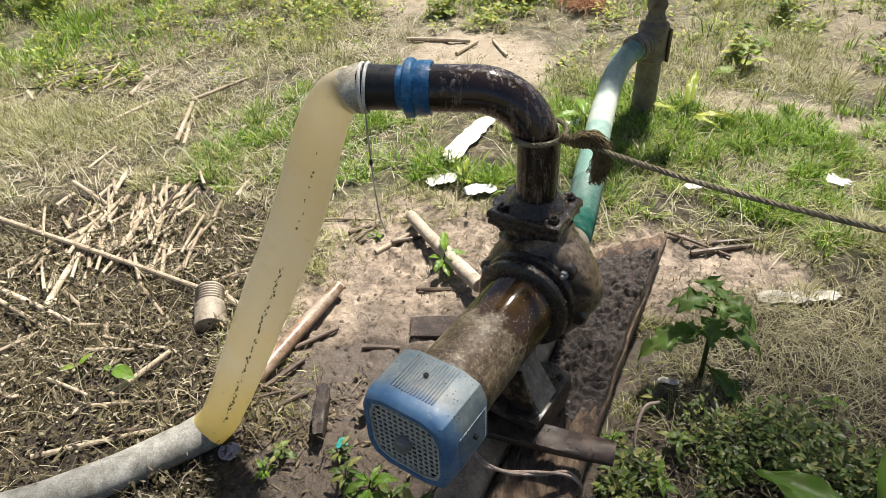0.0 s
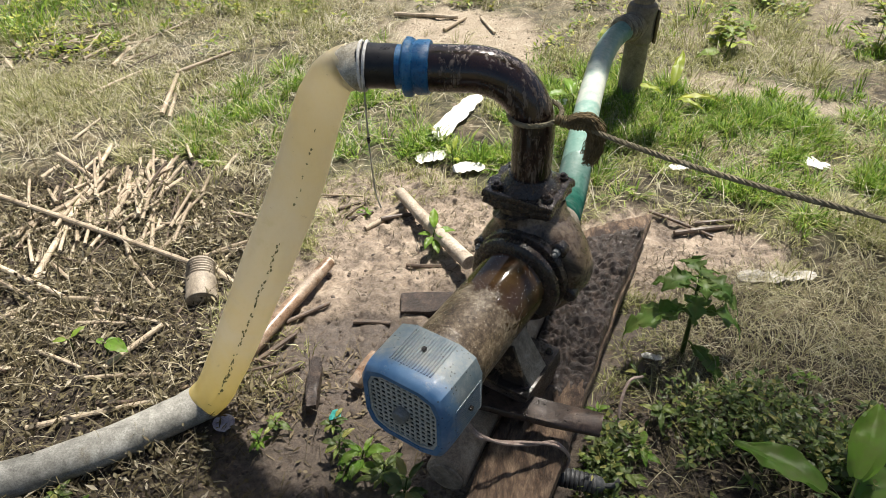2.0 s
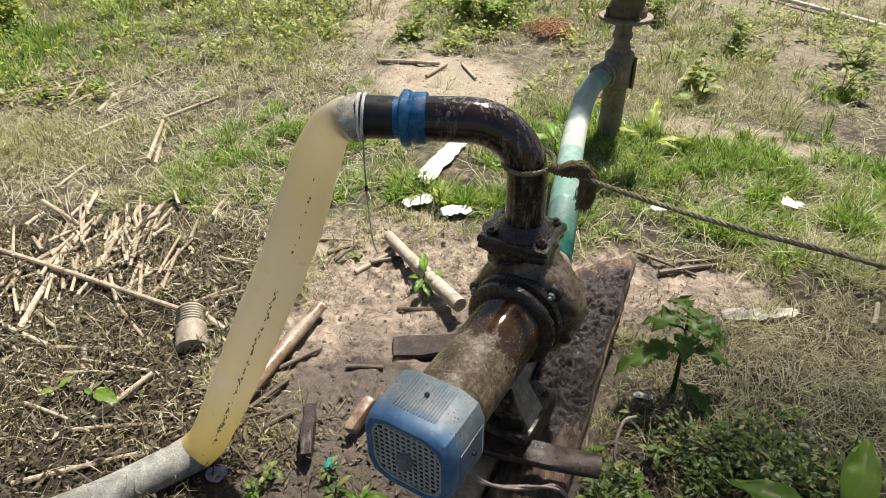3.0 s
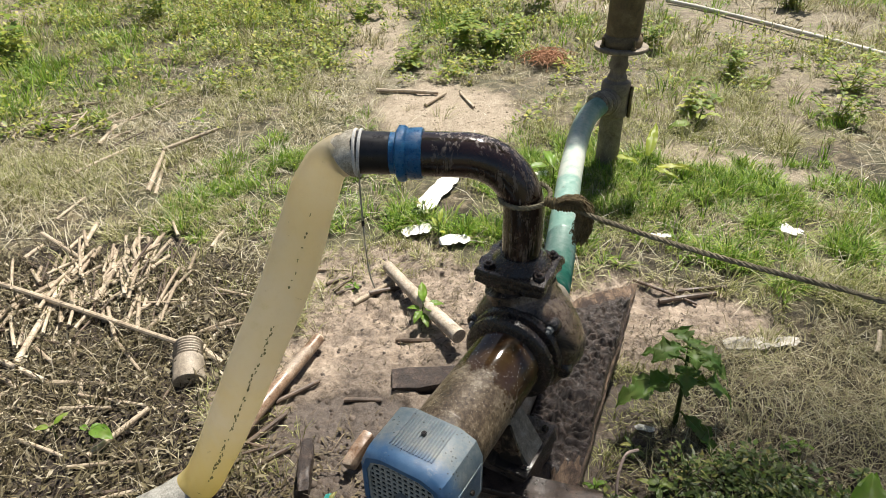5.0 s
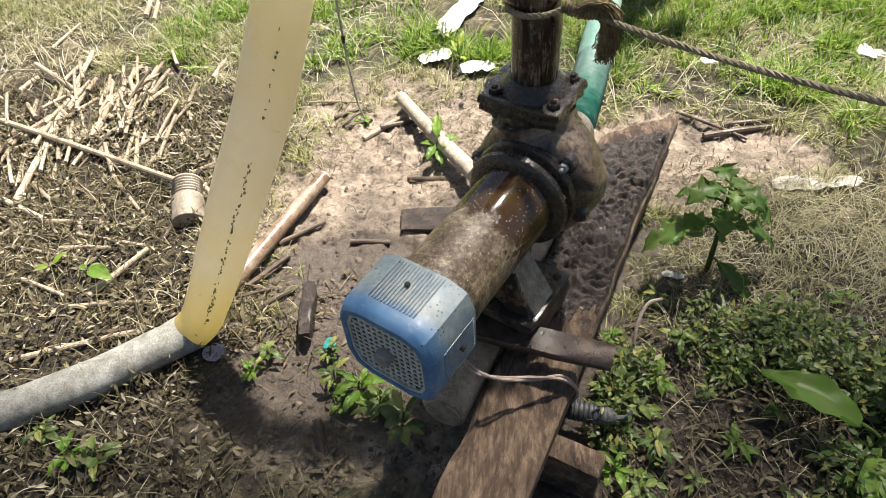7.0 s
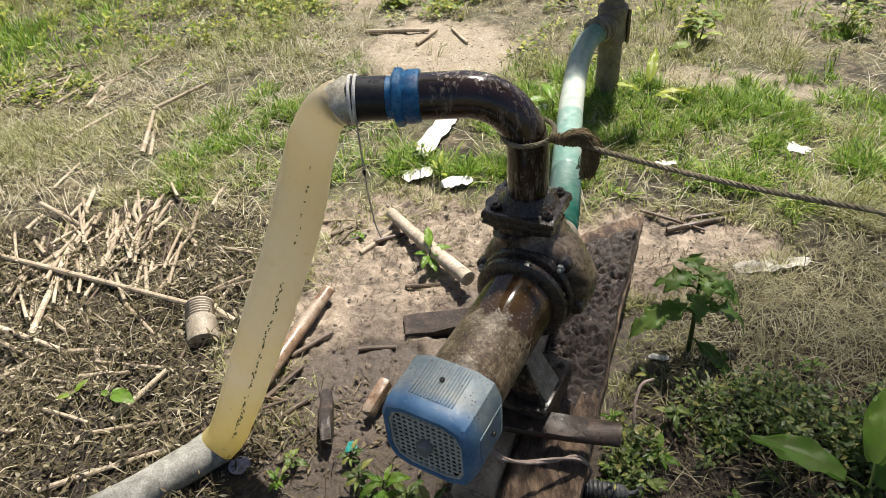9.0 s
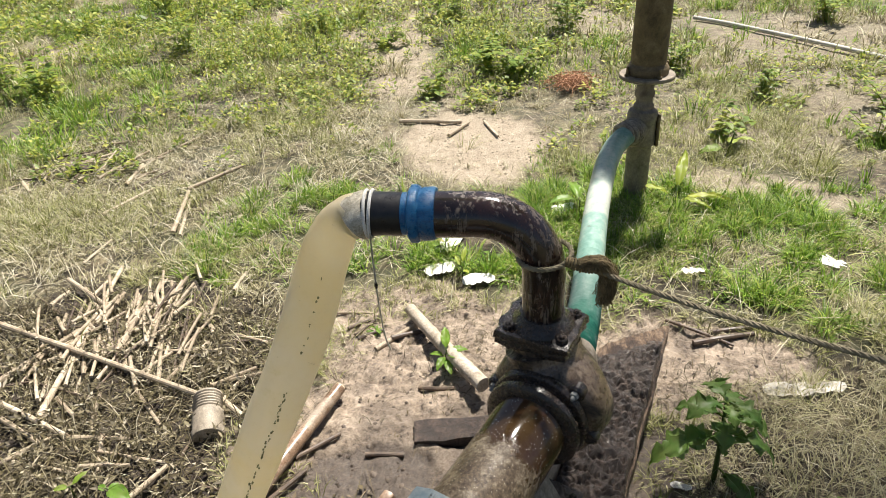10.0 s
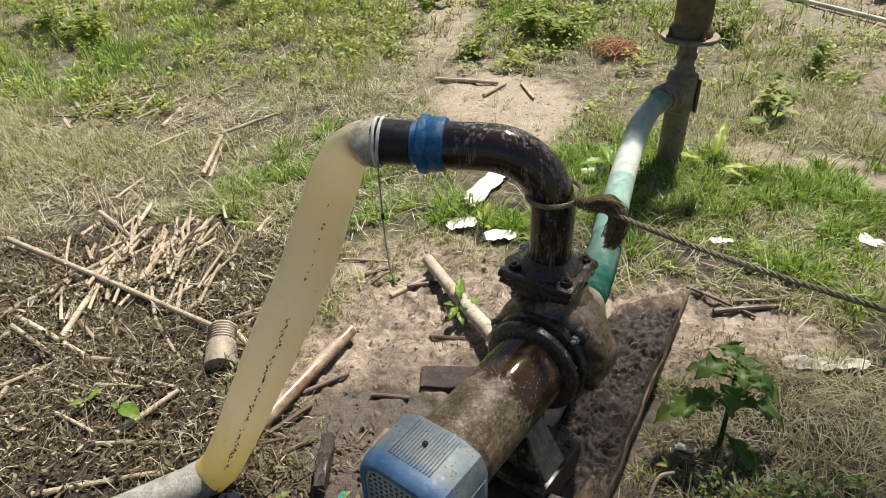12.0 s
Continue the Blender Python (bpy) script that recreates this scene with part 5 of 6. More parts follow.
# two stout bamboo poles by the pump
for a, b, r, lab in (((-0.206, 2.135, 0.040), (0.075, 1.715, 0.055), 0.023, "stout weathered bamboo pole lying against the pump"),
                     ((-0.392, 1.728, 0.026), (-0.575, 1.195, 0.030), 0.022, "wet reddish bamboo pole lying in the mud")):
    pole = thing("bamboo_pole", ((a[0] + b[0]) / 2, (a[1] + b[1]) / 2, 0.02), lab, "bamboo pole")
    part("pole", stick_shape(a, b, r * 0.92, r * 1.12, 3, 0.004, 18), M_BAMBOO if "wet" in lab else M_PALEBAMBOO, pole)
    d = (Vector(a) - Vector(b)).normalized()
    part("cut_end", lathe([(r * 0.90, 0.0), (r * 0.86, 0.003), (r * 0.5, 0.0035), (r * 0.45, -0.004), (0.002, -0.004)], frame_of((0, 0, 1), d, a), 18, caps=False), M_PITH, pole, "pale cut end")
stump = Vector((-0.325, 1.21, 0.03))
single("wood_scrap", tuple(stump), block((0.035, 0.17, 0.04), pose(-0.325, 1.215, 0.022, 0, 8, 9), 0.006, None, 6, 0.008, 25), M_MUDCLOD, "dark rotten wood scrap in the mud", "wood scrap")
single("wood_scrap", (-0.19, 1.27, 0.03), block((0.03, 0.11, 0.035), pose(-0.19, 1.27, 0.03, 14, 0, -25), 0.007, None, 5, 0.007, 25), M_BAMBOO, "reddish wet wood scrap in the mud", "wood scrap")


# ---- rubbish ----
def sheet_shape(cx, cy, length, width, turn, lift=0.006, crumple=0.012, ragged=0.15, seed=1, nx=22, ny=8):
    """A thin crumpled sheet lying on the ground, with thickness."""
    c, s = math.cos(radians(turn)), math.sin(radians(turn))
    top = []
    offs = [(noise.noise(Vector((i * 0.33, seed, 1))), noise.noise(Vector((i * 0.29, seed, 7)))) for i in range(nx + 1)]
    for i in range(nx + 1):
        for j in range(ny + 1):
            u = (i / nx - 0.5) * length
            v = (j / ny - 0.5) * width * (1 + ragged * offs[i][j > ny / 2]) * (1.05 - 0.75 * abs(2 * i / nx - 1) ** 5)
            x, y = cx + u * c - v * s, cy + u * s + v * c
            z = ground_at(x, y) + lift + crumple * (0.5 + 0.5 * noise.noise(Vector((x * 16 + seed, y * 16, seed))))
            top.append((x, y, z))
    sh = Shape()
    k = len(top)
    sh.v = top + [(x, y, z - 0.0012) for x, y, z in top]
    for i in range(nx):
        for j in range(ny):
            a = i * (ny + 1) + j
            sh.f.append((a, a + ny + 1, a + ny + 2, a + 1))
            sh.f.append((k + a + 1, k + a + ny + 2, k + a + ny + 1, k + a))
    rim = [i * (ny + 1) for i in range(nx + 1)] + [nx * (ny + 1) + j for j in range(1, ny + 1)] + [i * (ny + 1) + ny for i in range(nx - 1, -1, -1)] + [j for j in range(ny - 1, 0, -1)]
    for a, b in zip(rim, rim[1:] + rim[:1]):
        sh.f.append((b, a, k + a, k + b))
    return sh


for cx, cy, n, w, turn, cr, seed, lab in ((-0.028, 2.80, 0.52, 0.09, 69, 0.02, 1, "long torn strip of white plastic sheet on the soil"),
                                          (-0.118, 2.432, 0.13, 0.07, -5, 0.02, 2, "torn white paper scrap on the soil"),
                                          (0.045, 2.345, 0.13, 0.06, 8, 0.025, 3, "crumpled white paper scrap on the soil"),
                                          (1.06, 1.752, 0.25, 0.055, 3, 0.014, 4, "flattened greyish plastic wrapper on the ground"),
                                          (1.43, 2.44, 0.09, 0.075, 40, 0.045, 5, "crumpled white plastic bag in the grass"),
                                          (0.605, 1.385, 0.055, 0.018, -20, 0.008, 6, "small white plastic scrap on wet mud"),
                                          (0.90, 2.42, 0.10, 0.05, 15, 0.02, 7, "crumpled white scrap in a wet hollow"),
                                          (0.43, 2.93, 0.11, 0.06, 20, 0.05, 8, "crumpled white paper caught in the grass")):
    single("plastic_scrap", (cx, cy, ground_at(cx, cy)), sheet_shape(cx, cy, n, w, turn, 0.014 if "white" in lab and cy > 2 else 0.008, cr, 0.5, seed), M_WRAPPER if "grey" in lab else M_PAPER, lab, "litter scrap")

single("plastic_scrap", (-0.243, 1.112, 0.03), sheet_shape(-0.243, 1.112, 0.034, 0.022, 35, 0.040, 0.02, 0.5, 11, 10, 6), M_TEAL, "small teal green plastic scrap caught on a weed", "litter scrap")
single("plastic_scrap", (-0.535, 1.090, 0.0), sheet_shape(-0.535, 1.090, 0.055, 0.035, 30, 0.006, 0.015, 0.4, 12, 10, 6), M_LILAC, "small pale lilac plastic scrap in the wet mud", "litter scrap")
can = thing("ribbed_container", (-0.76, 1.55, 0.03), "dirty ribbed plastic container half sunk in the litter", "container")
m = frame_of((0, 0, 1), Vector((0.045, -0.135, -0.035)), (-0.795, 1.652, 0.062))
prof = [(0.030, -0.004), (0.042, -0.002), (0.045, 0.003)]
for k in range(6):
    prof += [(0.045, 0.006 + 0.010 * k), (0.0415, 0.010 + 0.010 * k), (0.0415, 0.013 + 0.010 * k)]
prof += [(0.047, 0.068), (0.049, 0.10), (0.047, 0.125), (0.050, 0.130), (0.048, 0.15), (0.040, 0.155)]
part("body", lathe(prof, m, 30, rough=0.05, freq=15), M_CAN, can)
part("lid", lathe([(0.032, -0.007), (0.036, -0.006), (0.037, -0.001)], m, 24), M_CAN, can)

nest = Shape()
for _ in range(260):
    o = Vector((rr.gauss(0.66, 0.07), rr.gauss(4.8, 0.07), 0.03 + rr.uniform(0, 0.05)))
    d = Vector((rr.gauss(0, 1), rr.gauss(0, 1), rr.gauss(0.0, 0.25))).normalized() * rr.uniform(0.03, 0.09)
    tube([o - d, o + Vector((0, 0, 0.015)), o + d], 0.0022, 4, nest, caps=False)
single("coir_tangle", (0.66, 4.8, 0.03), nest, M_ORANGE, "tangle of rusty orange coir on the ground", "fibre tangle", kind="stuff")

# plug and cable below the motor
plug = thing("cable_plug", (0.36, 0.945, 0.06), "scuffed black ribbed cable connector lying in the weeds", "plug")
m = frame_of((0, 0, 1), Vector((0.115, -0.018, -0.004)), (0.305, 0.953, 0.066))
prof = [(0.012, -0.004), (0.020, 0.0)]
for k in range(9):
    prof += [(0.022, 0.004 + 0.010 * k), (0.022, 0.009 + 0.010 * k), (0.0195, 0.011 + 0.010 * k)]
prof += [(0.018, 0.100), (0.014, 0.106), (0.006, 0.112)]
part("shell", lathe(prof, m, 20, rough=0.04), M_PLUG, plug)
part("stub", tube(smooth_path([(0.414, 0.936, 0.063), (0.435, 0.940, 0.060), (0.450, 0.950, 0.066)], 5), 0.006, 8), M_PLUG, plug)
cable = thing("power_cable", (0.2, 0.92, 0.25), "old twin power cable hanging from the motor", "cable")
for k, off in enumerate((0.0, 0.008)):
    pts = smooth_path([(0.090, 0.905, 0.345 + off), (0.120, 0.885 + off, 0.300), (0.170, 0.895 - off, 0.266 + off), (0.235, 0.915, 0.240 - off), (0.292, 0.930 + off, 0.212), (0.326, 0.942, 0.155), (0.320, 0.950, 0.090), (0.308, 0.953, 0.066)], 7)
    part("wire", tube(pts, 0.0034, 8), M_WIRE, cable)
pts = smooth_path([(0.47, 1.10, 0.03), (0.475, 1.15, 0.085), (0.50, 1.20, 0.115), (0.54, 1.23, 0.10)], 6)
single("cable_loop", (0.5, 1.17, 0.06), tube(pts, 0.004, 8), M_WIRE, "loop of old cable among the weeds", "cable")

# pale flat hoses far out in the field
for line, r, lab in (([(-5.9, 6.9), (-6.7, 8.1), (-9.0, 11.0), (-11.4, 14.1), (-12.5, 18.7), (-11.3, 25.0), (-7.0, 30.5), (-0.7, 33.3), (3.0, 33.6)], 0.11, "long pale flat irrigation hose across the field"),
                     ([(2.0, 6.75), (2.23, 6.45), (2.6, 5.85), (2.89, 5.34), (3.4, 4.4), (4.2, 3.0)], 0.019, "pale irrigation pipe lying across the weeds")):
    pts = smooth_path([(x, y, min(r, 0.05) + 0.01) for x, y in line], 14)
    rads = [(r * (1 + 0.12 * noise.noise(p * 0.5)), min(r, 0.055) * (1 + 0.12 * noise.noise(p * 0.7))) for p in pts]
    single("field_hose", (line[0][0], line[0][1], 0.0), tube(pts, rads, 12, None, (1, 0, 0)), M_FARHOSE, lab, "hose")

# ---- plants that stand out ----


def leaf_shape(at, heading, rise, length, width, droop=0.5, lobes=0, shape=None, seed=0, fold=0.25):
    """A broad leaf with a midrib crease, drooping along its length."""
    sh = shape or Shape()
    nx, ny = 16, 8
    k0 = len(sh.v)
    c, s = math.cos(radians(heading)), math.sin(radians(heading))
    p = Vector(at)
    for i in range(nx + 1):
        t = i / nx
        a = radians(rise) - droop * t * 1.6
        if i:
            p = p + Vector((c * math.cos(a), s * math.cos(a), math.sin(a))) * (length / nx)
        w = width * 0.5 * (math.sin(math.pi * min(1, t * 0.93 + 0.05)) ** 0.7) * (1.15 - 0.5 * t)
        if lobes:
            w *= 1.12 - 0.55 * abs(math.sin(math.pi * lobes * t + seed)) ** 2 - 0.22 * (i % 2)
        for j in range(ny + 1):
            v = (j / ny - 0.5) * 2
            wav = (0.17 if lobes else 0.10) * length * noise.noise(Vector((t * 5 + seed, v * 2, seed * 1.7)))
            sh.v.append((p.x - s * v * w, p.y + c * v * w, p.z + fold * abs(v) * w + wav * abs(v)))
    for i in range(nx):
        for j in range(ny):
            a = k0 + i * (ny + 1) + j
            sh.f.append((a, a + ny + 1, a + ny + 2, a + 1))
    return sh


def herb(name, at, tall, lean, leaves, material, label, stem_r=0.005, lobes=0, category="plant"):
    """A plant with a stem and leaves: rows of (height share, heading, rise, length, width, droop)."""
    x, y = at
    z = ground_at(x, y)
    pl = thing(name, (x, y, z), label, category)
    pts = smooth_path([(x, y, z - 0.01), (x + lean[0] * 0.4, y + lean[1] * 0.4, z + tall * 0.5), (x + lean[0], y + lean[1], z + tall)], 6)
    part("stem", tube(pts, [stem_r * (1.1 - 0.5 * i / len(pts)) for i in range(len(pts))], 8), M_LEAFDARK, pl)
    for k, (h, head, rise, n, w, dr) in enumerate(leaves):
        p = pts[min(len(pts) - 1, int(h * (len(pts) - 1)))]
        c, s = math.cos(radians(head)), math.sin(radians(head))
        q = p + Vector((c * n * 0.22, s * n * 0.22, n * 0.22 * math.tan(radians(min(rise, 60)) * 0.6)))
        st = part("leaf", leaf_shape(q, head, rise * 0.6, n, w, dr, lobes, None, k + x * 7), material, pl)
        part("stalk", tube([p, (p + q) / 2 + Vector((0, 0, 0.004)), q], stem_r * 0.45, 6), M_LEAFDARK, st)
    return pl


herb("broadleaf_herb", (0.690, 1.395), 0.27, (0.0, 0.03),
     [(0.62, 188, 14, 0.17, 0.115, 0.75), (0.66, 352, 18, 0.15, 0.085, 1.0), (0.62, 160, 10, 0.10, 0.08, 0.9), (0.85, 150, 28, 0.11, 0.09, 0.8), (0.85, 25, 26, 0.11, 0.085, 0.9), (0.9, 255, 25, 0.09, 0.08, 0.9),
      (1.0, 100, 30, 0.09, 0.08, 0.8), (1.0, 200, 35, 0.10, 0.085, 0.8), (1.0, 320, 30, 0.09, 0.075, 0.9), (0.95, 60, 30, 0.09, 0.08, 0.8), (1.0, 270, 40, 0.07, 0.06, 0.8),
      (0.9, 345, 22, 0.12, 0.08, 1.0), (0.30, 300, 8, 0.13, 0.07, 0.5)],
     M_HERB, "dark green broad-leaved herb growing beside the plank", 0.007, 3)
herb("dock_plant", (0.91, 0.90), 0.10, (0, 0),
     [(0.9, 143, 26, 0.20, 0.085, 0.4), (1.0, 60, 55, 0.19, 0.085, 0.3), (0.5, 30, 30, 0.2, 0.09, 0.5), (0.7, 250, 20, 0.16, 0.08, 0.5)],
     M_BIGLEAF, "large bright green dock plant with long leaves", 0.007)
herb("seedling", (-0.060, 1.860), 0.075, (0.01, 0),
     [(0.9, 95, 65, 0.075, 0.035, 0.3), (0.8, 20, 30, 0.065, 0.035, 0.5), (0.7, 250, 20, 0.06, 0.03, 0.5), (0.8, 330, 30, 0.055, 0.03, 0.5), (0.6, 160, 25, 0.05, 0.025, 0.5), (0.5, 290, 10, 0.06, 0.03, 0.4)],
     M_BIGLEAF, "small bright green seedling in the mud", 0.003)
herb("seedling", (-0.94, 1.29), 0.05, (0, 0), [(1, 340, 22, 0.075, 0.048, 0.4), (0.8, 150, 30, 0.03, 0.02, 0.4), (0.7, 60, 30, 0.03, 0.022, 0.4)], M_BIGLEAF, "single bright green seedling among withered leaves", 0.003)
herb("seedling", (-1.05, 1.30), 0.04, (0, 0), [(1, 200, 40, 0.035, 0.022, 0.4), (1, 60, 45, 0.045, 0.022, 0.4)], M_WEED, "pale green seedling among withered leaves", 0.003)
herb("seedling", (-0.02, 2.37), 0.07, (0, 0), [(1, 80, 70, 0.07, 0.022, 0.3), (0.8, 120, 60, 0.06, 0.02, 0.3), (0.7, 300, 50, 0.05, 0.02, 0.3)], M_YELLOWLEAF, "yellow green seedling beside paper scraps", 0.003)
herb("yellow_dock", (0.955, 2.98), 0.05, (0, 0), [(1, 70, 62, 0.22, 0.055, 0.25), (0.8, 355, 18, 0.22, 0.055, 0.35), (0.8, 150, 40, 0.16, 0.045, 0.4), (0.7, 320, 30, 0.14, 0.045, 0.4)], M_YELLOWLEAF, "yellow green dock plant at the hand pump's foot", 0.005)
herb("broadleaf_herb", (0.50, 2.88), 0.10, (0, 0), [(1, 200, 40, 0.13, 0.06, 0.5), (0.9, 100, 50, 0.14, 0.06, 0.5), (0.8, 10, 40, 0.12, 0.06, 0.5), (0.7, 290, 35, 0.13, 0.06, 0.5)], M_BIGLEAF, "green leafy herb in long grass by the hose", 0.004)
herb("field_herb", (1.36, 3.55), 0.14, (0.02, 0), [(0.4, 180, 25, 0.13, 0.09, 0.5), (0.5, 60, 25, 0.10, 0.06, 0.4), (0.8, 330, 40, 0.10, 0.05, 0.5), (1, 100, 50, 0.09, 0.04, 0.4)], M_WEED, "leafy herb among dry stalks", 0.006)

# low weeds round the pump, built once and set out again
weeds = []
rw = random.Random(5)
for k in range(3):
    rows = [(rw.uniform(0.4, 1), 360 * i / 9 + rw.uniform(-18, 18), rw.uniform(15, 60), rw.uniform(0.03, 0.06), rw.uniform(0.016, 0.03), rw.uniform(0.3, 0.7)) for i in range(9)]
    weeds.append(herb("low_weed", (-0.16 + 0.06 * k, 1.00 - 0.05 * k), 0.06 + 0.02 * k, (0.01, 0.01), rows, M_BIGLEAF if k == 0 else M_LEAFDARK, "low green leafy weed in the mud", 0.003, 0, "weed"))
    weeds[-1]["group"] = "low weeds round the pump"
spots = [(-0.43, 1.05), (-0.40, 1.09), (-0.22, 1.03), (-0.19, 0.98), (-0.10, 0.97), (-0.25, 1.10), (-0.75, 0.80), (-0.68, 0.78), (-0.82, 0.84), (0.42, 1.02), (0.47, 0.98), (0.45, 1.10),
         (0.52, 1.05), (0.58, 1.16), (0.50, 0.90), (0.40, 0.84), (0.45, 0.80), (0.62, 1.02), (0.70, 1.10), (0.78, 1.22), (0.85, 1.10), (0.66, 0.90), (0.56, 0.82), (0.55, 1.28), (0.43, 1.18),
         (0.93, 1.20), (1.02, 1.05), (0.98, 1.30), (0.75, 0.98), (1.1, 1.2), (-0.33, 2.05), (-0.02, 2.52), (-0.10, 2.55), (0.10, 2.50)]
for i, (x, y) in enumerate(spots):
    s = rw.uniform(0.45, 0.9)
    ob = copy_thing(weeds[i % 3], pose(x, y, ground_at(x, y) - 0.004, 0, 0, rw.uniform(0, 360)))
    ob.scale = (s, s, s)

# ---- grass, litter and field growth ----
def scatter(n, x0, x1, y0, y1, weight):
    """n spots in the box, kept by the weight at each."""
    out_x, out_y, have = [], [], 0
    for _ in range(60):
        x, y = rng.uniform(x0, x1, n), rng.uniform(y0, y1, n)
        keep = rng.random(n) < weight(x, y)
        out_x.append(x[keep])
        out_y.append(y[keep])
        have += int(keep.sum())
        if have >= n:
            break
    return np.concatenate(out_x)[:n], np.concatenate(out_y)[:n]


def view_weight(x, y):
    """Thins growth that lies outside the camera's field of view to the sides."""
    return 1.0 * (np.abs(x - 0.1) < 1.0 + 0.85 * (y + 0.2))


def blades(name, x, y, length, width, lie, material, label, category="grass", lift=0.0, head=None):
    """Curved grass blades. lie: 0 upright, 1 flat."""
    n = len(x)
    z = height(x, y) + lift
    az = rng.uniform(0, 2 * np.pi, n) if head is None else head
    tilt = np.clip(lie + rng.normal(0, 0.18, n), 0.02, 1.0) * (np.pi / 2)
    hor, ver = np.sin(tilt), np.cos(tilt)
    ux, uy = np.cos(az), np.sin(az)
    tw = rng.uniform(-0.8, 0.8, n)
    sx, sy = -np.sin(az + tw), np.cos(az + tw)
    L, W = length, width
    base = np.stack([x, y, z - 0.004], -1)
    sv = np.stack([sx * W / 2, sy * W / 2, np.zeros(n)], -1)
    mid = base + np.stack([ux * hor * L * 0.42, uy * hor * L * 0.42, ver * L * 0.55 + 0.006], -1)
    tip = base + np.stack([ux * hor * L * 1.0 + ux * L * 0.12, uy * hor * L * 1.0 + uy * L * 0.12, ver * L * 0.86 + 0.004], -1)
    tip[:, 2] = np.maximum(tip[:, 2], z + 0.001)
    v = np.stack([base - sv, base + sv, mid - sv * 0.85, mid + sv * 0.85, tip], 1)
    return many(name, v, [(0, 1, 3, 2), (2, 3, 4)], n, material, label, category)


def leaves(name, pos, az, pitch, length, width, material, label, category="weeds"):
    """Small folded oval leaves at the given places."""
    n = len(az)
    d = np.stack([np.cos(az) * np.cos(pitch), np.sin(az) * np.cos(pitch), np.sin(pitch)], -1)
    s = np.stack([-np.sin(az), np.cos(az), rng.normal(0, 0.25, n)], -1)
    up = np.cross(d, s)
    L, W = length[:, None], width[:, None]
    a = pos
    m = pos + d * L * 0.5 - up * W * 0.12
    tip = pos + d * L - up * L * 0.12
    left, right = pos + d * L * 0.42 + s * W * 0.5, pos + d * L * 0.42 - s * W * 0.5
    v = np.stack([a, left, right, m, tip], 1)
    return many(name, v, [(0, 2, 3), (0, 3, 1), (2, 4, 3), (1, 3, 4)], n, material, label, category)


def clumps(cx, cy, per, spread, tall):
    """Leaf places of many small plants: spots round each centre and their heights."""
    n = len(cx)
    k = np.repeat(np.arange(n), per)
    m = len(k)
    r = spread[k] * np.sqrt(rng.random(m))
    a = rng.uniform(0, 2 * np.pi, m)
    x, y = cx[k] + r * np.cos(a), cy[k] + r * np.sin(a)
    h = tall[k] * rng.random(m) ** 0.8 * (1.15 - 0.6 * r / spread[k])
    return np.stack([x, y, height(x, y) + 0.006 + h], -1), a + rng.normal(0, 0.7, m), k


def gaps(x, y):
    """Bare worn spots between the growth of the open field."""
    return 1 - 0.7 * (1 - step(-0.4, 0.0, fbm(x, y, 2.6, 120))) * step(2.9, 4.0, y)


def w_dry(x, y):
    mud, litter, bare, plough, soaked, green = zones(x, y)
    return view_weight(x, y) * (1 - mud) * (1 - 0.85 * litter) * (1 - 0.9 * bare) * (1 - 0.88 * plough) * (1 - 0.5 * green) * gaps(x, y) * (0.55 + 0.45 * step(-0.3, 0.3, fbm(x, y, 3.5, 71)))


def w_green(x, y):
    mud, litter, bare, plough, soaked, green = zones(x, y)
    return view_weight(x, y) * green * gaps(x, y) * (0.04 + 0.96 * step(-0.05, 0.22, fbm(x, y, 6, 72)))


def w_sward(x, y):
    """Green grass near the pump, trodden down where the scraps lie."""
    clear = (oval(x, y, -0.02, 2.80, 0.16, 0.36, 0.3) > 1) * (oval(x, y, -0.118, 2.41, 0.12, 0.08) > 1) * (oval(x, y, 0.045, 2.32, 0.12, 0.08) > 1)
    clear = clear * (oval(x, y, 1.43, 2.40, 0.10, 0.12) > 1) * (oval(x, y, 0.90, 2.40, 0.09, 0.07) > 1)
    return w_green(x, y) * (0.06 + 0.94 * clear)


def w_open(x, y):
    """Dry growth, trodden down round the scraps."""
    clear = (oval(x, y, -0.03, 2.76, 0.11, 0.34, 0.36) > 1) * (oval(x, y, -0.118, 2.40, 0.11, 0.08) > 1) * (oval(x, y, 0.045, 2.31, 0.11, 0.08) > 1)
    return w_dry(x, y) * clear * (1 - 0.6 * (oval(x, y, -0.1, 2.5, 0.5, 0.4) < 1))


def w_litter(x, y):
    mud, litter, bare, plough, soaked, green = zones(x, y)
    return view_weight(x, y) * np.clip(litter - 0.2, 0, 1) * (0.4 + 0.6 * step(-0.3, 0.3, fbm(x, y, 5, 73)))


def tufts(name, c, box, weight, per, length, width, lie, spread, material, label):
    """Grass in tufts: blades lean out from each centre, tufts differ in length and lean."""
    cx, cy = scatter(c, *box, weight)
    c = len(cx)
    ln, li = rng.uniform(*length, c), rng.uniform(*lie, c)
    k = np.repeat(np.arange(c), per)
    m = len(k)
    a = rng.uniform(0, 2 * np.pi, m)
    r = spread * np.sqrt(rng.random(m)) * (0.4 + ln[k] / length[1])
    sway = rng.uniform(0, 2 * np.pi, c)
    head = a + 0.5 * np.sin(sway[k] - a) + rng.normal(0, 0.35, m)
    blades(name, cx[k] + r * np.cos(a), cy[k] + r * np.sin(a), ln[k] * rng.uniform(0.5, 1.15, m), rng.uniform(*width, m), li[k], material, label, "grass", 0.0, head)


def patchy(weight, seed, scale=2.5, cut=0.0):
    return lambda x, y: weight(x, y) * step(cut - 0.25, cut + 0.25, fbm(x, y, scale, seed))


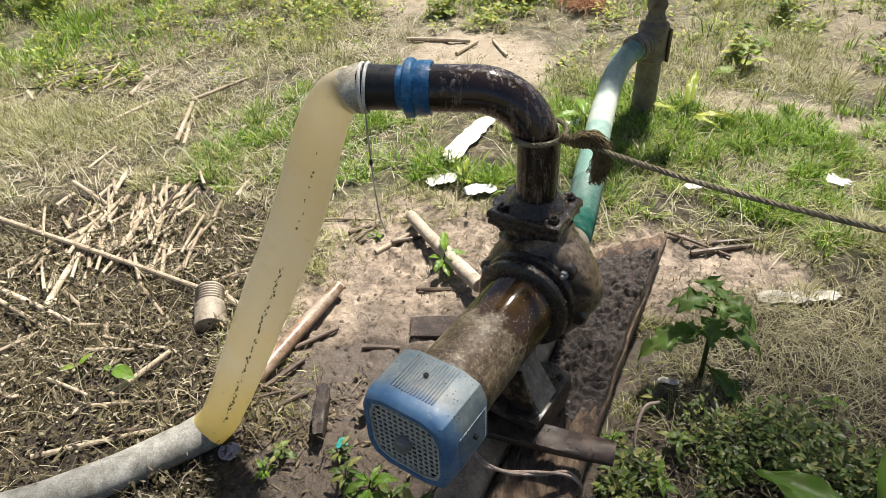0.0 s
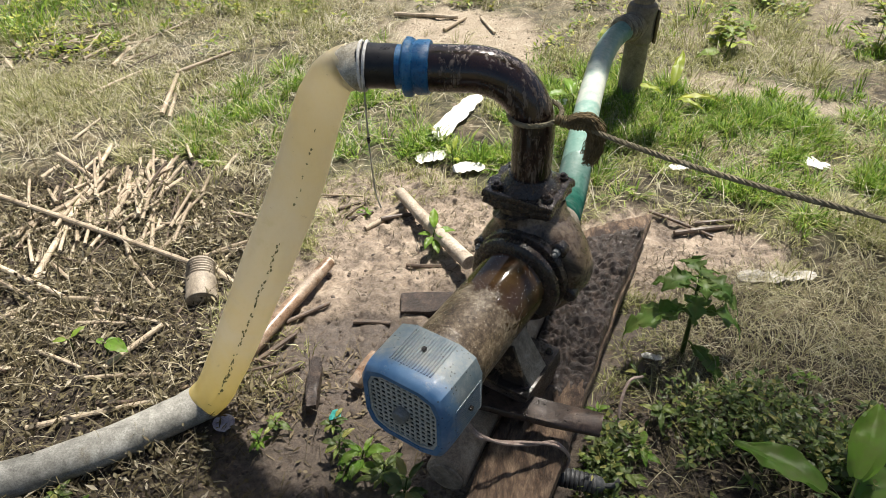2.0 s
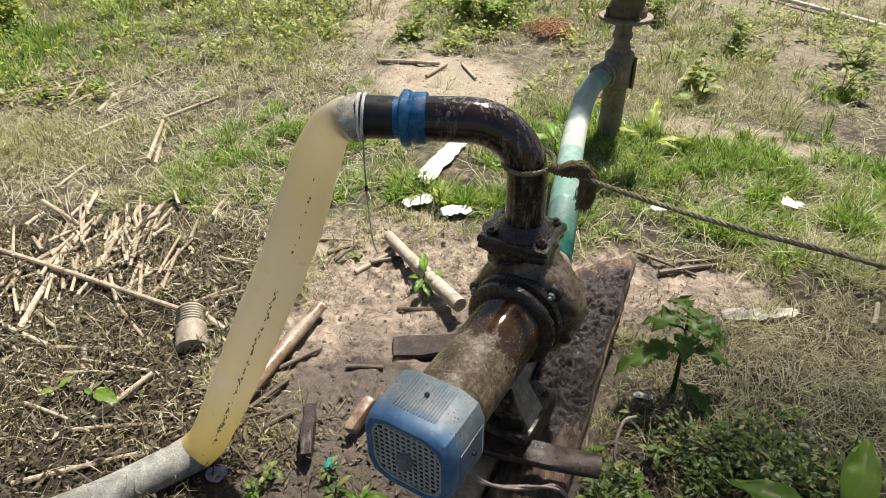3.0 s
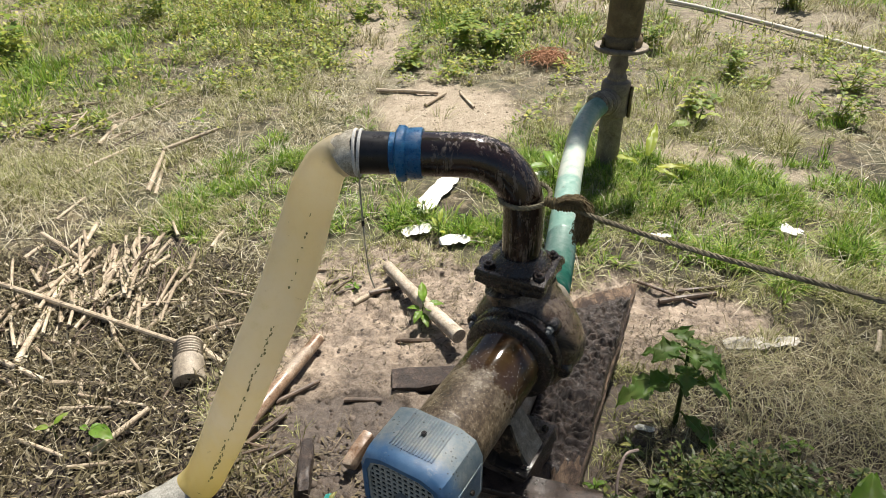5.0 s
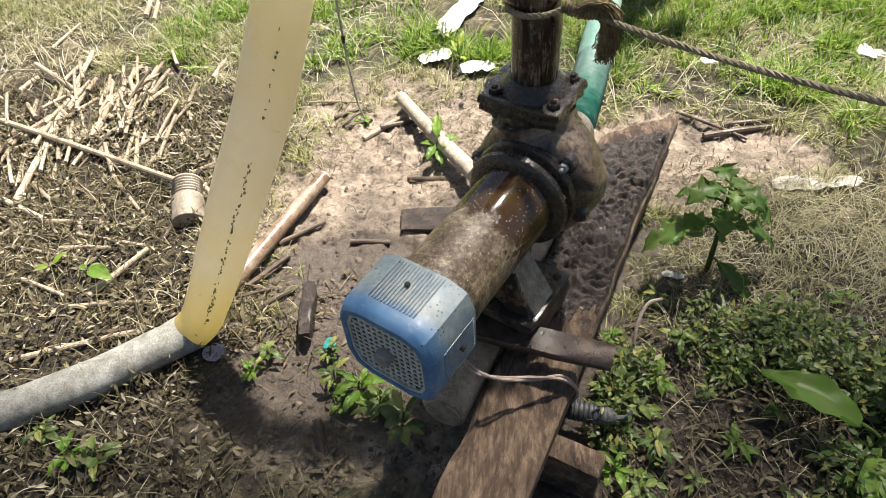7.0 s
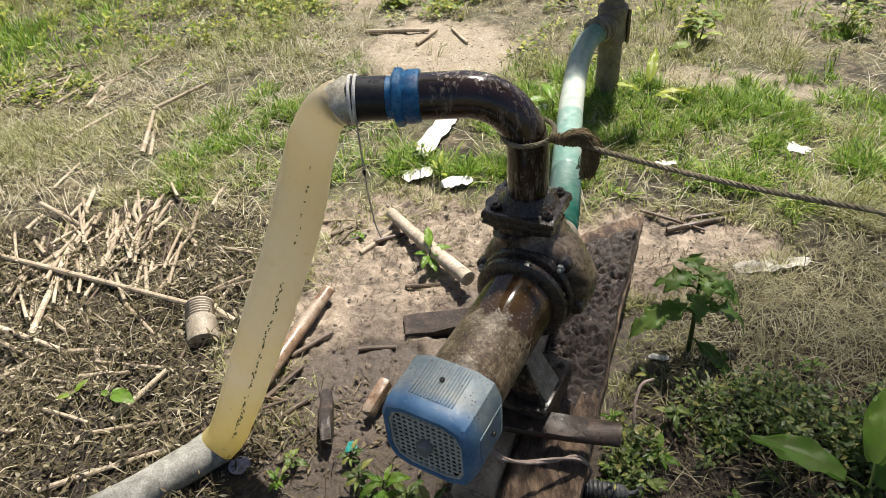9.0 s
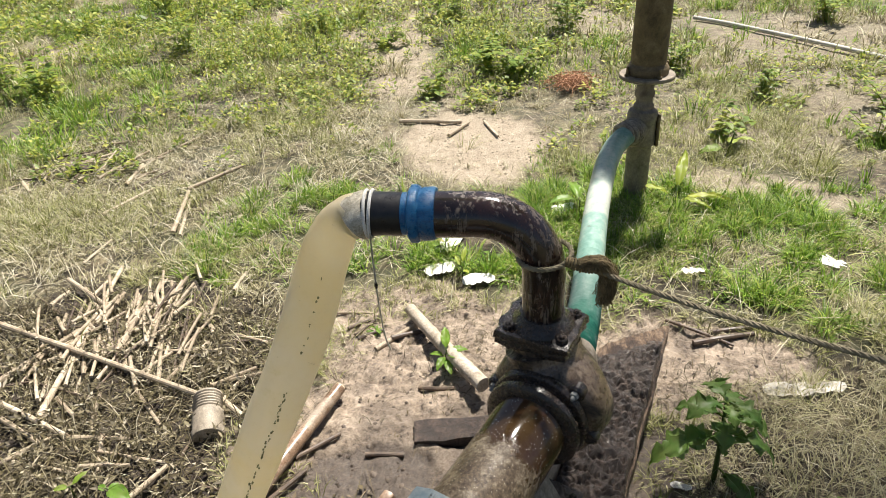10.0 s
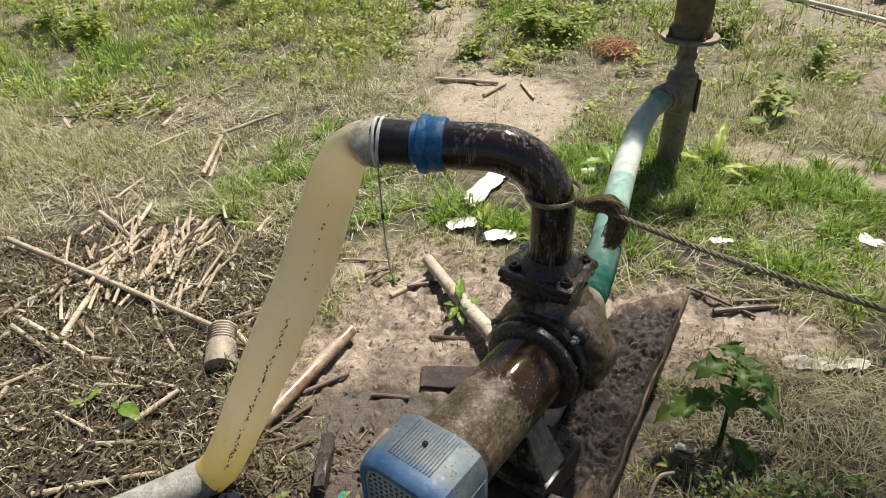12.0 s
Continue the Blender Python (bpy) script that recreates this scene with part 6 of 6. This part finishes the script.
tufts("dry_grass", 3600, (-4.6, 4.2, 1.5, 5.4), patchy(w_open, 101, 2.5, -0.12), 20, (0.03, 0.10), (0.0018, 0.0046), (0.5, 0.95), 0.035, M_GRASSDRY, "trampled dry straw coloured grass in tufts")
tufts("olive_grass", 2700, (-4.6, 4.2, 1.9, 5.6), patchy(w_open, 102, 1.7, 0.05), 20, (0.04, 0.14), (0.0018, 0.0046), (0.4, 0.85), 0.04, M_GRASSOLIVE, "olive green half-dry grass in tufts")
tufts("green_grass", 2500, (-2.4, 2.8, 1.9, 3.9), w_sward, 22, (0.025, 0.11), (0.0026, 0.0066), (0.25, 0.9), 0.024, M_GRASSGREEN, "lush green grass tufts")
tufts("field_grass", 3600, (-9, 8, 5.2, 13.5), patchy(w_dry, 103, 1.2, 0.0), 14, (0.07, 0.20), (0.005, 0.011), (0.4, 0.9), 0.08, M_GRASSDRY, "dry straw coloured field grass in tufts")
tufts("olive_field_grass", 3200, (-9, 8, 4.8, 14), patchy(w_dry, 104, 0.9, 0.0), 14, (0.07, 0.20), (0.005, 0.010), (0.3, 0.8), 0.08, M_GRASSOLIVE, "olive green field grass in tufts")
tufts("green_field_grass", 2600, (-9, 8, 3.5, 13), w_green, 15, (0.06, 0.18), (0.004, 0.009), (0.25, 0.7), 0.06, M_GRASSGREEN, "green grass in the field")
tufts("far_grass", 2600, (-22, 20, 12, 33), w_dry, 10, (0.12, 0.30), (0.012, 0.028), (0.3, 0.8), 0.2, M_GRASSOLIVE, "olive dry grass far out in the field")
tufts("far_green_grass", 2600, (-22, 20, 10, 40), w_green, 10, (0.12, 0.30), (0.012, 0.028), (0.3, 0.7), 0.2, M_GRASSGREEN, "green grass far out in the field")
tufts("mud_edge_grass", 260, (-0.75, 1.35, 1.2, 2.6), lambda x, y: 3.2 * zones(x, y)[0] * (1 - zones(x, y)[0]), 14, (0.03, 0.08), (0.0016, 0.0036), (0.4, 0.95), 0.018, M_GRASSOLIVE, "thin grass tufts at the edge of the mud")
# long pale straws lying about
x, y = scatter(5500, -3.6, 3.2, 1.9, 5.0, patchy(lambda x, y: w_open(x, y) + 0.1 * w_green(x, y), 105, 2.0, -0.1))
n = len(x)
blades("loose_straw", x, y, rng.uniform(0.06, 0.20, n), rng.uniform(0.0018, 0.0042, n), 0.93, M_STRAW, "long pale straws lying on the ground", "straw", 0.012)

x, y = scatter(3200, -3.4, -0.35, 2.2, 4.1, lambda x, y: w_dry(x, y) + 0.5 * w_green(x, y))
n = len(x)
blades("straw_mat", x, y, rng.uniform(0.05, 0.16, n), rng.uniform(0.0020, 0.0048, n), 0.88, M_STRAW, "mat of pale dry straw", "straw", 0.014)
# slender upright weeds, a stalk with small leaves up its length
c = 620
cx, cy = scatter(c, -7, 6.5, 3.6, 12, lambda x, y: view_weight(x, y) * (1 - zones(x, y)[3]) * (1 - zones(x, y)[2]) * step(-0.1, 0.5, fbm(x, y, 0.6, 131)))
c = len(cx)
tl = rng.uniform(0.12, 0.42, c)
lx, ly = rng.normal(0, 0.18, c), rng.normal(0, 0.18, c)
k = np.repeat(np.arange(c), 12)
f = rng.random(len(k)) ** 0.7
px, py = cx[k] + lx[k] * tl[k] * f, cy[k] + ly[k] * tl[k] * f
pos = np.stack([px, py, height(cx, cy)[k] + 0.01 + tl[k] * f], -1)
ln = rng.uniform(0.025, 0.06, len(k)) * (0.6 + 0.05 * np.clip(cy[k], 0, 12))
leaves("upright_weed_leaves", pos, rng.uniform(0, 6.28, len(k)), rng.normal(0.35, 0.35, len(k)), ln, ln * rng.uniform(0.3, 0.6, len(k)), M_BUSH, "small leaves of slender upright weeds")
base = np.stack([cx, cy, height(cx, cy) - 0.01], -1)
tip = base + np.stack([lx * tl, ly * tl, tl * 1.05], -1)
wv = np.stack([0.0018 + 0.0004 * cy, 0 * cy, 0 * cy], -1)
many("upright_weed_stalks", np.stack([base - wv, base + wv, tip], 1), [(0, 1, 2)], c, M_WEED, "thin stalks of slender upright weeds", "weeds")

# withered leaves and stalks on the dark litter
n = 19000
x, y = scatter(n, -2.6, 0.1, 0.4, 2.2, w_litter)
n = len(x)
pos = np.stack([x, y, height(x, y) + 0.004 + 0.060 * rng.random(n) ** 1.3 * step(-0.3, 0.25, fbm(x, y, 9, 75))], -1)
leaves("withered_leaves", pos, rng.uniform(0, 6.28, n), rng.normal(0.15, 0.65, n), rng.uniform(0.012, 0.040, n), rng.uniform(0.004, 0.012, n), M_LITTER, "withered grey brown leaves and weeds", "leaf litter")
n = 9000
x, y = scatter(n, -2.6, 0.1, 0.4, 2.2, w_litter)
n = len(x)
pos = np.stack([x, y, height(x, y) + 0.003 + 0.02 * rng.random(n)], -1)
leaves("leaf_crumbs", pos, rng.uniform(0, 6.28, n), rng.normal(0.1, 0.5, n), rng.uniform(0.008, 0.022, n), rng.uniform(0.003, 0.008, n), M_LITTER, "broken bits of withered leaves", "leaf litter")
n = 6500
x, y = scatter(n, -2.6, 0.1, 0.4, 2.3, w_litter)
n = len(x)
blades("withered_stalks", x, y, rng.uniform(0.04, 0.14, n), rng.uniform(0.0016, 0.0042, n), 0.75, M_LITTER, "withered thin stalks", "leaf litter", 0.01)
# crumbs of earth, small uneven lumps
def crumbs(name, count, box, weight, size, material, label):
    x, y = scatter(count, *box, weight)
    n = len(x)
    s = rng.uniform(*size, n) * rng.uniform(0.5, 1.0, n)
    a = rng.uniform(0, 6.28, n)
    z = height(x, y)
    ring = []
    for q in range(5):
        t = a + q * 2 * np.pi / 5
        r = s * rng.uniform(0.7, 1.25, n)
        ring.append(np.stack([x + r * np.cos(t), y + r * np.sin(t), z - 0.1 * s], -1))
    top = np.stack([x + rng.normal(0, 0.2, n) * s, y + rng.normal(0, 0.2, n) * s, z + s * rng.uniform(0.25, 0.6, n)], -1)
    mids = [0.55 * r + 0.45 * top + np.stack([0 * s, 0 * s, 0.22 * s], -1) for r in ring]
    v = np.stack(ring + mids + [top], 1)
    fs = [(q, (q + 1) % 5, 5 + (q + 1) % 5, 5 + q) for q in range(5)] + [(5 + q, 5 + (q + 1) % 5, 10) for q in range(5)]
    many(name, v, fs, n, material, label, "soil crumbs")


crumbs("mud_crumbs", 450, (-0.8, 1.3, 0.6, 2.6), lambda x, y: np.maximum(zones(x, y)[0], zones(x, y)[4]) * (0.15 + 0.85 * step(-0.05, 0.3, fbm(x, y, 6, 141))), (0.004, 0.013), M_CRUMB, "small crumbs of damp mud")
crumbs("dry_crumbs", 4500, (-3.5, 3.5, 2.4, 8), lambda x, y: view_weight(x, y) * (0.12 + 0.88 * np.maximum(zones(x, y)[2], 1 - gaps(x, y))), (0.004, 0.017), M_CRUMBDRY, "small crumbs of dry earth")
crumbs("plough_clods", 5000, (-3, 14, 9, 30), lambda x, y: zones(x, y)[3], (0.03, 0.10), M_CRUMBDRY, "rough clods of the ploughed strip")
# sparse bits lying on the mud
n = 3000
x, y = scatter(n, -0.8, 1.4, 0.7, 2.5, lambda x, y: zones(x, y)[0] * (0.1 + 0.9 * step(0.0, 0.35, fbm(x, y, 4, 77))))
n = len(x)
blades("mud_chaff", x, y, rng.uniform(0.012, 0.05, n), rng.uniform(0.0015, 0.004, n), 0.95, M_CHAFF, "bits of chaff lying on wet mud", "chaff", 0.002)
# dense low herbs on the shaded side
c = 360
cx, cy = scatter(c, 0.30, 1.7, 0.45, 1.55, lambda x, y: step(-0.22, 0.12, fbm(x, y, 4.5, 151)) * (oval(x, y, 0.85, 0.82, 0.62, 0.42) < 1) * (oval(x, y, 0.62, 1.45, 0.17, 0.2) > 1) * (x > 0.36 + 0.36 * (y - 0.9)))
c = len(cx)
pos, az, k = clumps(cx, cy, 30, rng.uniform(0.02, 0.06, c), rng.uniform(0.03, 0.14, c))
m = len(az)
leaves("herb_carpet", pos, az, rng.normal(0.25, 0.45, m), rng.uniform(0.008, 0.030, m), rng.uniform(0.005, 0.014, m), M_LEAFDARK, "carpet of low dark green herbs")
x, y = scatter(5200, 0.4, 1.9, 0.5, 1.9, lambda x, y: (0.12 + 0.88 * step(1.1, 1.3, y)) * (oval(x, y, 1.05, 1.3, 0.75, 0.50) < 1) * (x > 0.45 + 0.36 * (y - 0.9)))
n = len(x)
blades("shaded_dry_grass", x, y, rng.uniform(0.04, 0.11, n), rng.uniform(0.0015, 0.003, n), 0.8, M_GRASSDRY, "dry grass among the herbs", "grass", 0.005)
# withered litter trodden into the mud before the motor and among the herbs
def w_trodden(x, y):
    near_motor = (oval(x, y, -0.25, 0.95, 0.5, 0.42) < 1) * (0.12 + 0.88 * step(0.0, 0.3, fbm(x, y, 5, 161)))
    bare_herb = (oval(x, y, 0.75, 0.95, 0.5, 0.5) < 1) * (x > 0.36 + 0.36 * (y - 0.9)) * 0.6
    return np.maximum(near_motor, bare_herb)


x, y = scatter(4200, -0.8, 1.3, 0.5, 1.5, w_trodden)
n = len(x)
pos = np.stack([x, y, height(x, y) + 0.003 + 0.02 * rng.random(n) ** 2], -1)
leaves("trodden_leaves", pos, rng.uniform(0, 6.28, n), rng.normal(0.05, 0.3, n), rng.uniform(0.010, 0.034, n), rng.uniform(0.004, 0.012, n), M_CHAFF, "withered leaves trodden into the mud", "leaf litter")
x, y = scatter(1500, -0.8, 1.3, 0.5, 1.5, w_trodden)
n = len(x)
blades("trodden_stalks", x, y, rng.uniform(0.03, 0.12, n), rng.uniform(0.0015, 0.004, n), 0.9, M_CHAFF, "broken thin stalks in the mud", "leaf litter", 0.006)
crumbs("wet_clods", 450, (-0.75, 0.3, 0.55, 1.45), lambda x, y: (oval(x, y, -0.25, 1.05, 0.48, 0.42) < 1) * (0.1 + 0.9 * step(0.0, 0.3, fbm(x, y, 6, 162))), (0.005, 0.018), M_CRUMB, "dark wet lumps of trodden mud")
# field weeds, thinning with distance
for name, c, box, per, spread, tall, ll in (("field_weeds", 800, (-4.5, 4.2, 3.4, 7.5), 40, (0.03, 0.11), (0.04, 0.18), (0.018, 0.048)),
                                            ("distant_weeds", 2000, (-12, 10, 7, 17), 26, (0.06, 0.20), (0.06, 0.26), (0.04, 0.09)),
                                            ("farthest_weeds", 900, (-26, 20, 16, 33), 14, (0.15, 0.4), (0.1, 0.4), (0.08, 0.18))):
    cx, cy = scatter(c, *box, lambda x, y: view_weight(x, y) * (1 - zones(x, y)[3]) * (1 - 0.8 * zones(x, y)[2]) * gaps(x, y) * (0.3 + 0.7 * step(3.6, 5.2, y)) * step(-0.3, 0.3, fbm(x, y, 0.8, 81) - 0.12 * np.clip(x, -2, 3)))
    c = len(cx)
    pos, az, k = clumps(cx, cy, per, rng.uniform(*spread, c), rng.uniform(*tall, c))
    m = len(az)
    ln = rng.uniform(*ll, m)
    leaves(name, pos, az, rng.normal(0.3, 0.4, m), ln, ln * rng.uniform(0.35, 0.65, m), M_WEED, "low green weeds scattered over the field")

# taller leafy weeds standing out in the field
bush_rng = random.Random(17)
for x0, y0, tall, wide, leaf in ((-2.75, 6.1, 0.42, 0.26, 0.07), (0.30, 5.15, 0.26, 0.30, 0.075), (0.05, 5.3, 0.22, 0.20, 0.07), (0.78, 6.4, 0.55, 0.22, 0.08), (-0.35, 4.75, 0.16, 0.24, 0.05), (-0.9, 6.2, 0.26, 0.22, 0.06),
                                 (1.45, 5.2, 0.24, 0.22, 0.05), (1.9, 4.6, 0.20, 0.24, 0.045), (2.5, 4.2, 0.24, 0.26, 0.045), (2.2, 3.7, 0.18, 0.24, 0.04), (-2.5, 11.3, 0.6, 0.45, 0.1), (-3.4, 5.0, 0.40, 0.45, 0.08),
                                 (-4.1, 5.4, 0.5, 0.4, 0.08), (1.35, 3.75, 0.22, 0.2, 0.05), (-1.7, 6.9, 0.35, 0.3, 0.07), (-3.9, 8.2, 0.45, 0.4, 0.08), (3.1, 6.5, 0.4, 0.35, 0.07), (-0.4, 7.3, 0.3, 0.25, 0.06)):
    bush = thing("leafy_weed", (x0, y0, 0.0), "tall leafy green weed standing in the field", "weed", "tall weeds in the field")
    lv = Shape()
    for _ in range(7):
        a, rr2 = bush_rng.uniform(0, 6.28), wide * bush_rng.uniform(0.2, 1.1)
        tip = Vector((x0 + rr2 * math.cos(a), y0 + rr2 * math.sin(a), tall * bush_rng.uniform(0.45, 1.0)))
        pts = smooth_path([(x0, y0, -0.02), (x0 + 0.45 * rr2 * math.cos(a), y0 + 0.45 * rr2 * math.sin(a), tip.z * 0.55), tip], 4)
        part("stem", tube(pts, [0.004 * (1.1 - 0.8 * i / len(pts)) for i in range(len(pts))], 5, None, None, False), M_WEED, bush)
        for i in range(1, len(pts)):
            for _ in range(3):
                h = bush_rng.uniform(0, 360)
                n2 = leaf * bush_rng.uniform(0.7, 1.5)
                p = pts[i] + Vector((bush_rng.uniform(-1, 1), bush_rng.uniform(-1, 1), bush_rng.uniform(-0.6, 0.6))) * leaf * 0.5
                c, s = math.cos(radians(h)), math.sin(radians(h))
                q = [p, p + Vector((c * n2 * 0.45 - s * n2 * 0.27, s * n2 * 0.45 + c * n2 * 0.27, n2 * 0.1)), p + Vector((c * n2 * 0.45 + s * n2 * 0.27, s * n2 * 0.45 - c * n2 * 0.27, n2 * 0.1)),
                     p + Vector((c * n2 * 0.5, s * n2 * 0.5, n2 * 0.03)), p + Vector((c * n2, s * n2, n2 * bush_rng.uniform(-0.25, 0.1)))]
                lv.join(q, [(0, 2, 3), (0, 3, 1), (2, 4, 3), (1, 3, 4)])
    part("foliage", lv, M_BUSH, bush)

# bare twiggy shrub
shrub = thing("bare_shrub", (-1.9, 12.9, 0), "leafless grey twiggy shrub in the field", "shrub")
tw = Shape()
for _ in range(46):
    a, r = bush_rng.uniform(0, 6.28), bush_rng.uniform(0.05, 0.42)
    tube(smooth_path([(-1.9, 12.9, -0.03), (-1.9 + 0.4 * r * math.cos(a), 12.9 + 0.4 * r * math.sin(a), 0.35), (-1.9 + r * math.cos(a), 12.9 + r * math.sin(a), bush_rng.uniform(0.5, 1.0))], 3), [0.008, 0.007, 0.006, 0.005, 0.004, 0.003, 0.002], 4, tw, caps=False)
part("twig_spray", tw, M_DUSTPIPE, shrub)["kind"] = "stuff"

# ---- far edge of the field ----
# maize standing along the far left side
n = 1500
t = rng.random(n)
mx = -34 + 33 * t + rng.normal(0, 0.8, n)
my = 21.6 + 15.4 * t + np.abs(rng.normal(0, 1.6, n))
k = np.repeat(np.arange(n), 9)
m = len(k)
x, y = mx[k] + rng.normal(0, 0.06, m), my[k] + rng.normal(0, 0.06, m)
blades("maize_leaves", x, y, rng.uniform(0.7, 1.15, m), rng.uniform(0.05, 0.09, m), 0.42, M_CORN, "standing green maize along the field edge", "maize", rng.uniform(0.0, 1.5, m))
blades("maize_stalks", mx, my, rng.uniform(1.9, 2.5, n), rng.uniform(0.03, 0.045, n), 0.03, M_CORN, "upright maize stalks", "maize")
# low hedge along the far right side
n = 26000
t = rng.random(n)
hx = 0.5 + 14 * t + rng.normal(0, 0.3, n)
hy = 34.5 - 22 * t + rng.normal(0, 0.8, n)
hz = 2.6 * rng.random(n) ** 1.3 * (0.6 + 0.4 * lattice(hx * 0.5, hx * 0 + 3, 91))
leaves("hedge_foliage", np.stack([hx, hy, hz], -1), rng.uniform(0, 6.28, n), rng.normal(0.2, 0.6, n), rng.uniform(0.15, 0.34, n), rng.uniform(0.09, 0.2, n), M_HEDGE, "rough green hedge along the field edge", "hedge")

# ---- unseen tree, added out of view to shade the foreground ----
tree = thing("shade_tree", (2.82, -0.24, 0), "unseen leafy tree added to shade the pump and foreground", "tree")
trunk = smooth_path([(2.84, -0.30, -0.2), (2.84, -0.28, 0.8), (2.9, -0.1, 2.2), (2.9, 0.8, 3.6), (3.0, 1.8, 4.6)], 6)
part("trunk", tube(trunk, [0.17 - 0.004 * i for i in range(len(trunk))], 16, rough=0.15, freq=4), M_BARK, tree)
for ex, ey, ez in ((1.6, 2.8, 5.2), (2.0, 3.8, 5.2), (4.4, 3.2, 5.2), (3.0, 4.0, 5.4), (4.2, 1.6, 5.6), (1.6, 1.8, 5.5), (0.3, 2.4, 5.2)):
    a = trunk[-6]
    line = smooth_path([a, a.lerp(Vector((ex, ey, ez)), 0.5) + Vector((0, 0, 0.25)), (ex, ey, ez)], 5)
    part("limb", tube(line, [0.08 - 0.006 * i for i in range(len(line))], 9, rough=0.1, freq=5), M_BARK, tree)
# leaf count sets how deep the added shade is
TREE_N = 10400
u = rng.normal(0, 1, (TREE_N, 3))
u /= np.linalg.norm(u, axis=1)[:, None]
rad = rng.random(TREE_N) ** 0.42
side = np.arange(TREE_N) % 10 < 3  # the crown has two lobes, the second added to shade the left foreground
pos = np.stack([np.where(side, 0.45 + 1.55 * u[:, 0] * rad, 2.72 + 2.25 * u[:, 0] * rad), np.where(side, 2.48 + 1.00 * u[:, 1] * rad, 2.70 + 1.72 * u[:, 1] * rad), 5.2 + 0.95 * u[:, 2] * rad], -1)
pos = pos[lattice(pos[:, 0] * 1.6, pos[:, 1] * 1.6, 95) > -0.8]
pos[:, 0] += 0.18 * lattice(pos[:, 1] * 2.3, pos[:, 2] * 2.3, 96)
n = len(pos)
crown = leaves("crown", pos, rng.uniform(0, 6.28, n), rng.normal(0, 0.5, n), rng.uniform(0.06, 0.10, n), rng.uniform(0.036, 0.06, n), M_HEDGE, "leafy crown", "")
crown.parent = tree
crown.matrix_parent_inverse = Matrix.Translation((-2.82, 0.24, 0))
for key in ("category", "kind"):
    if key in crown:
        del crown[key]
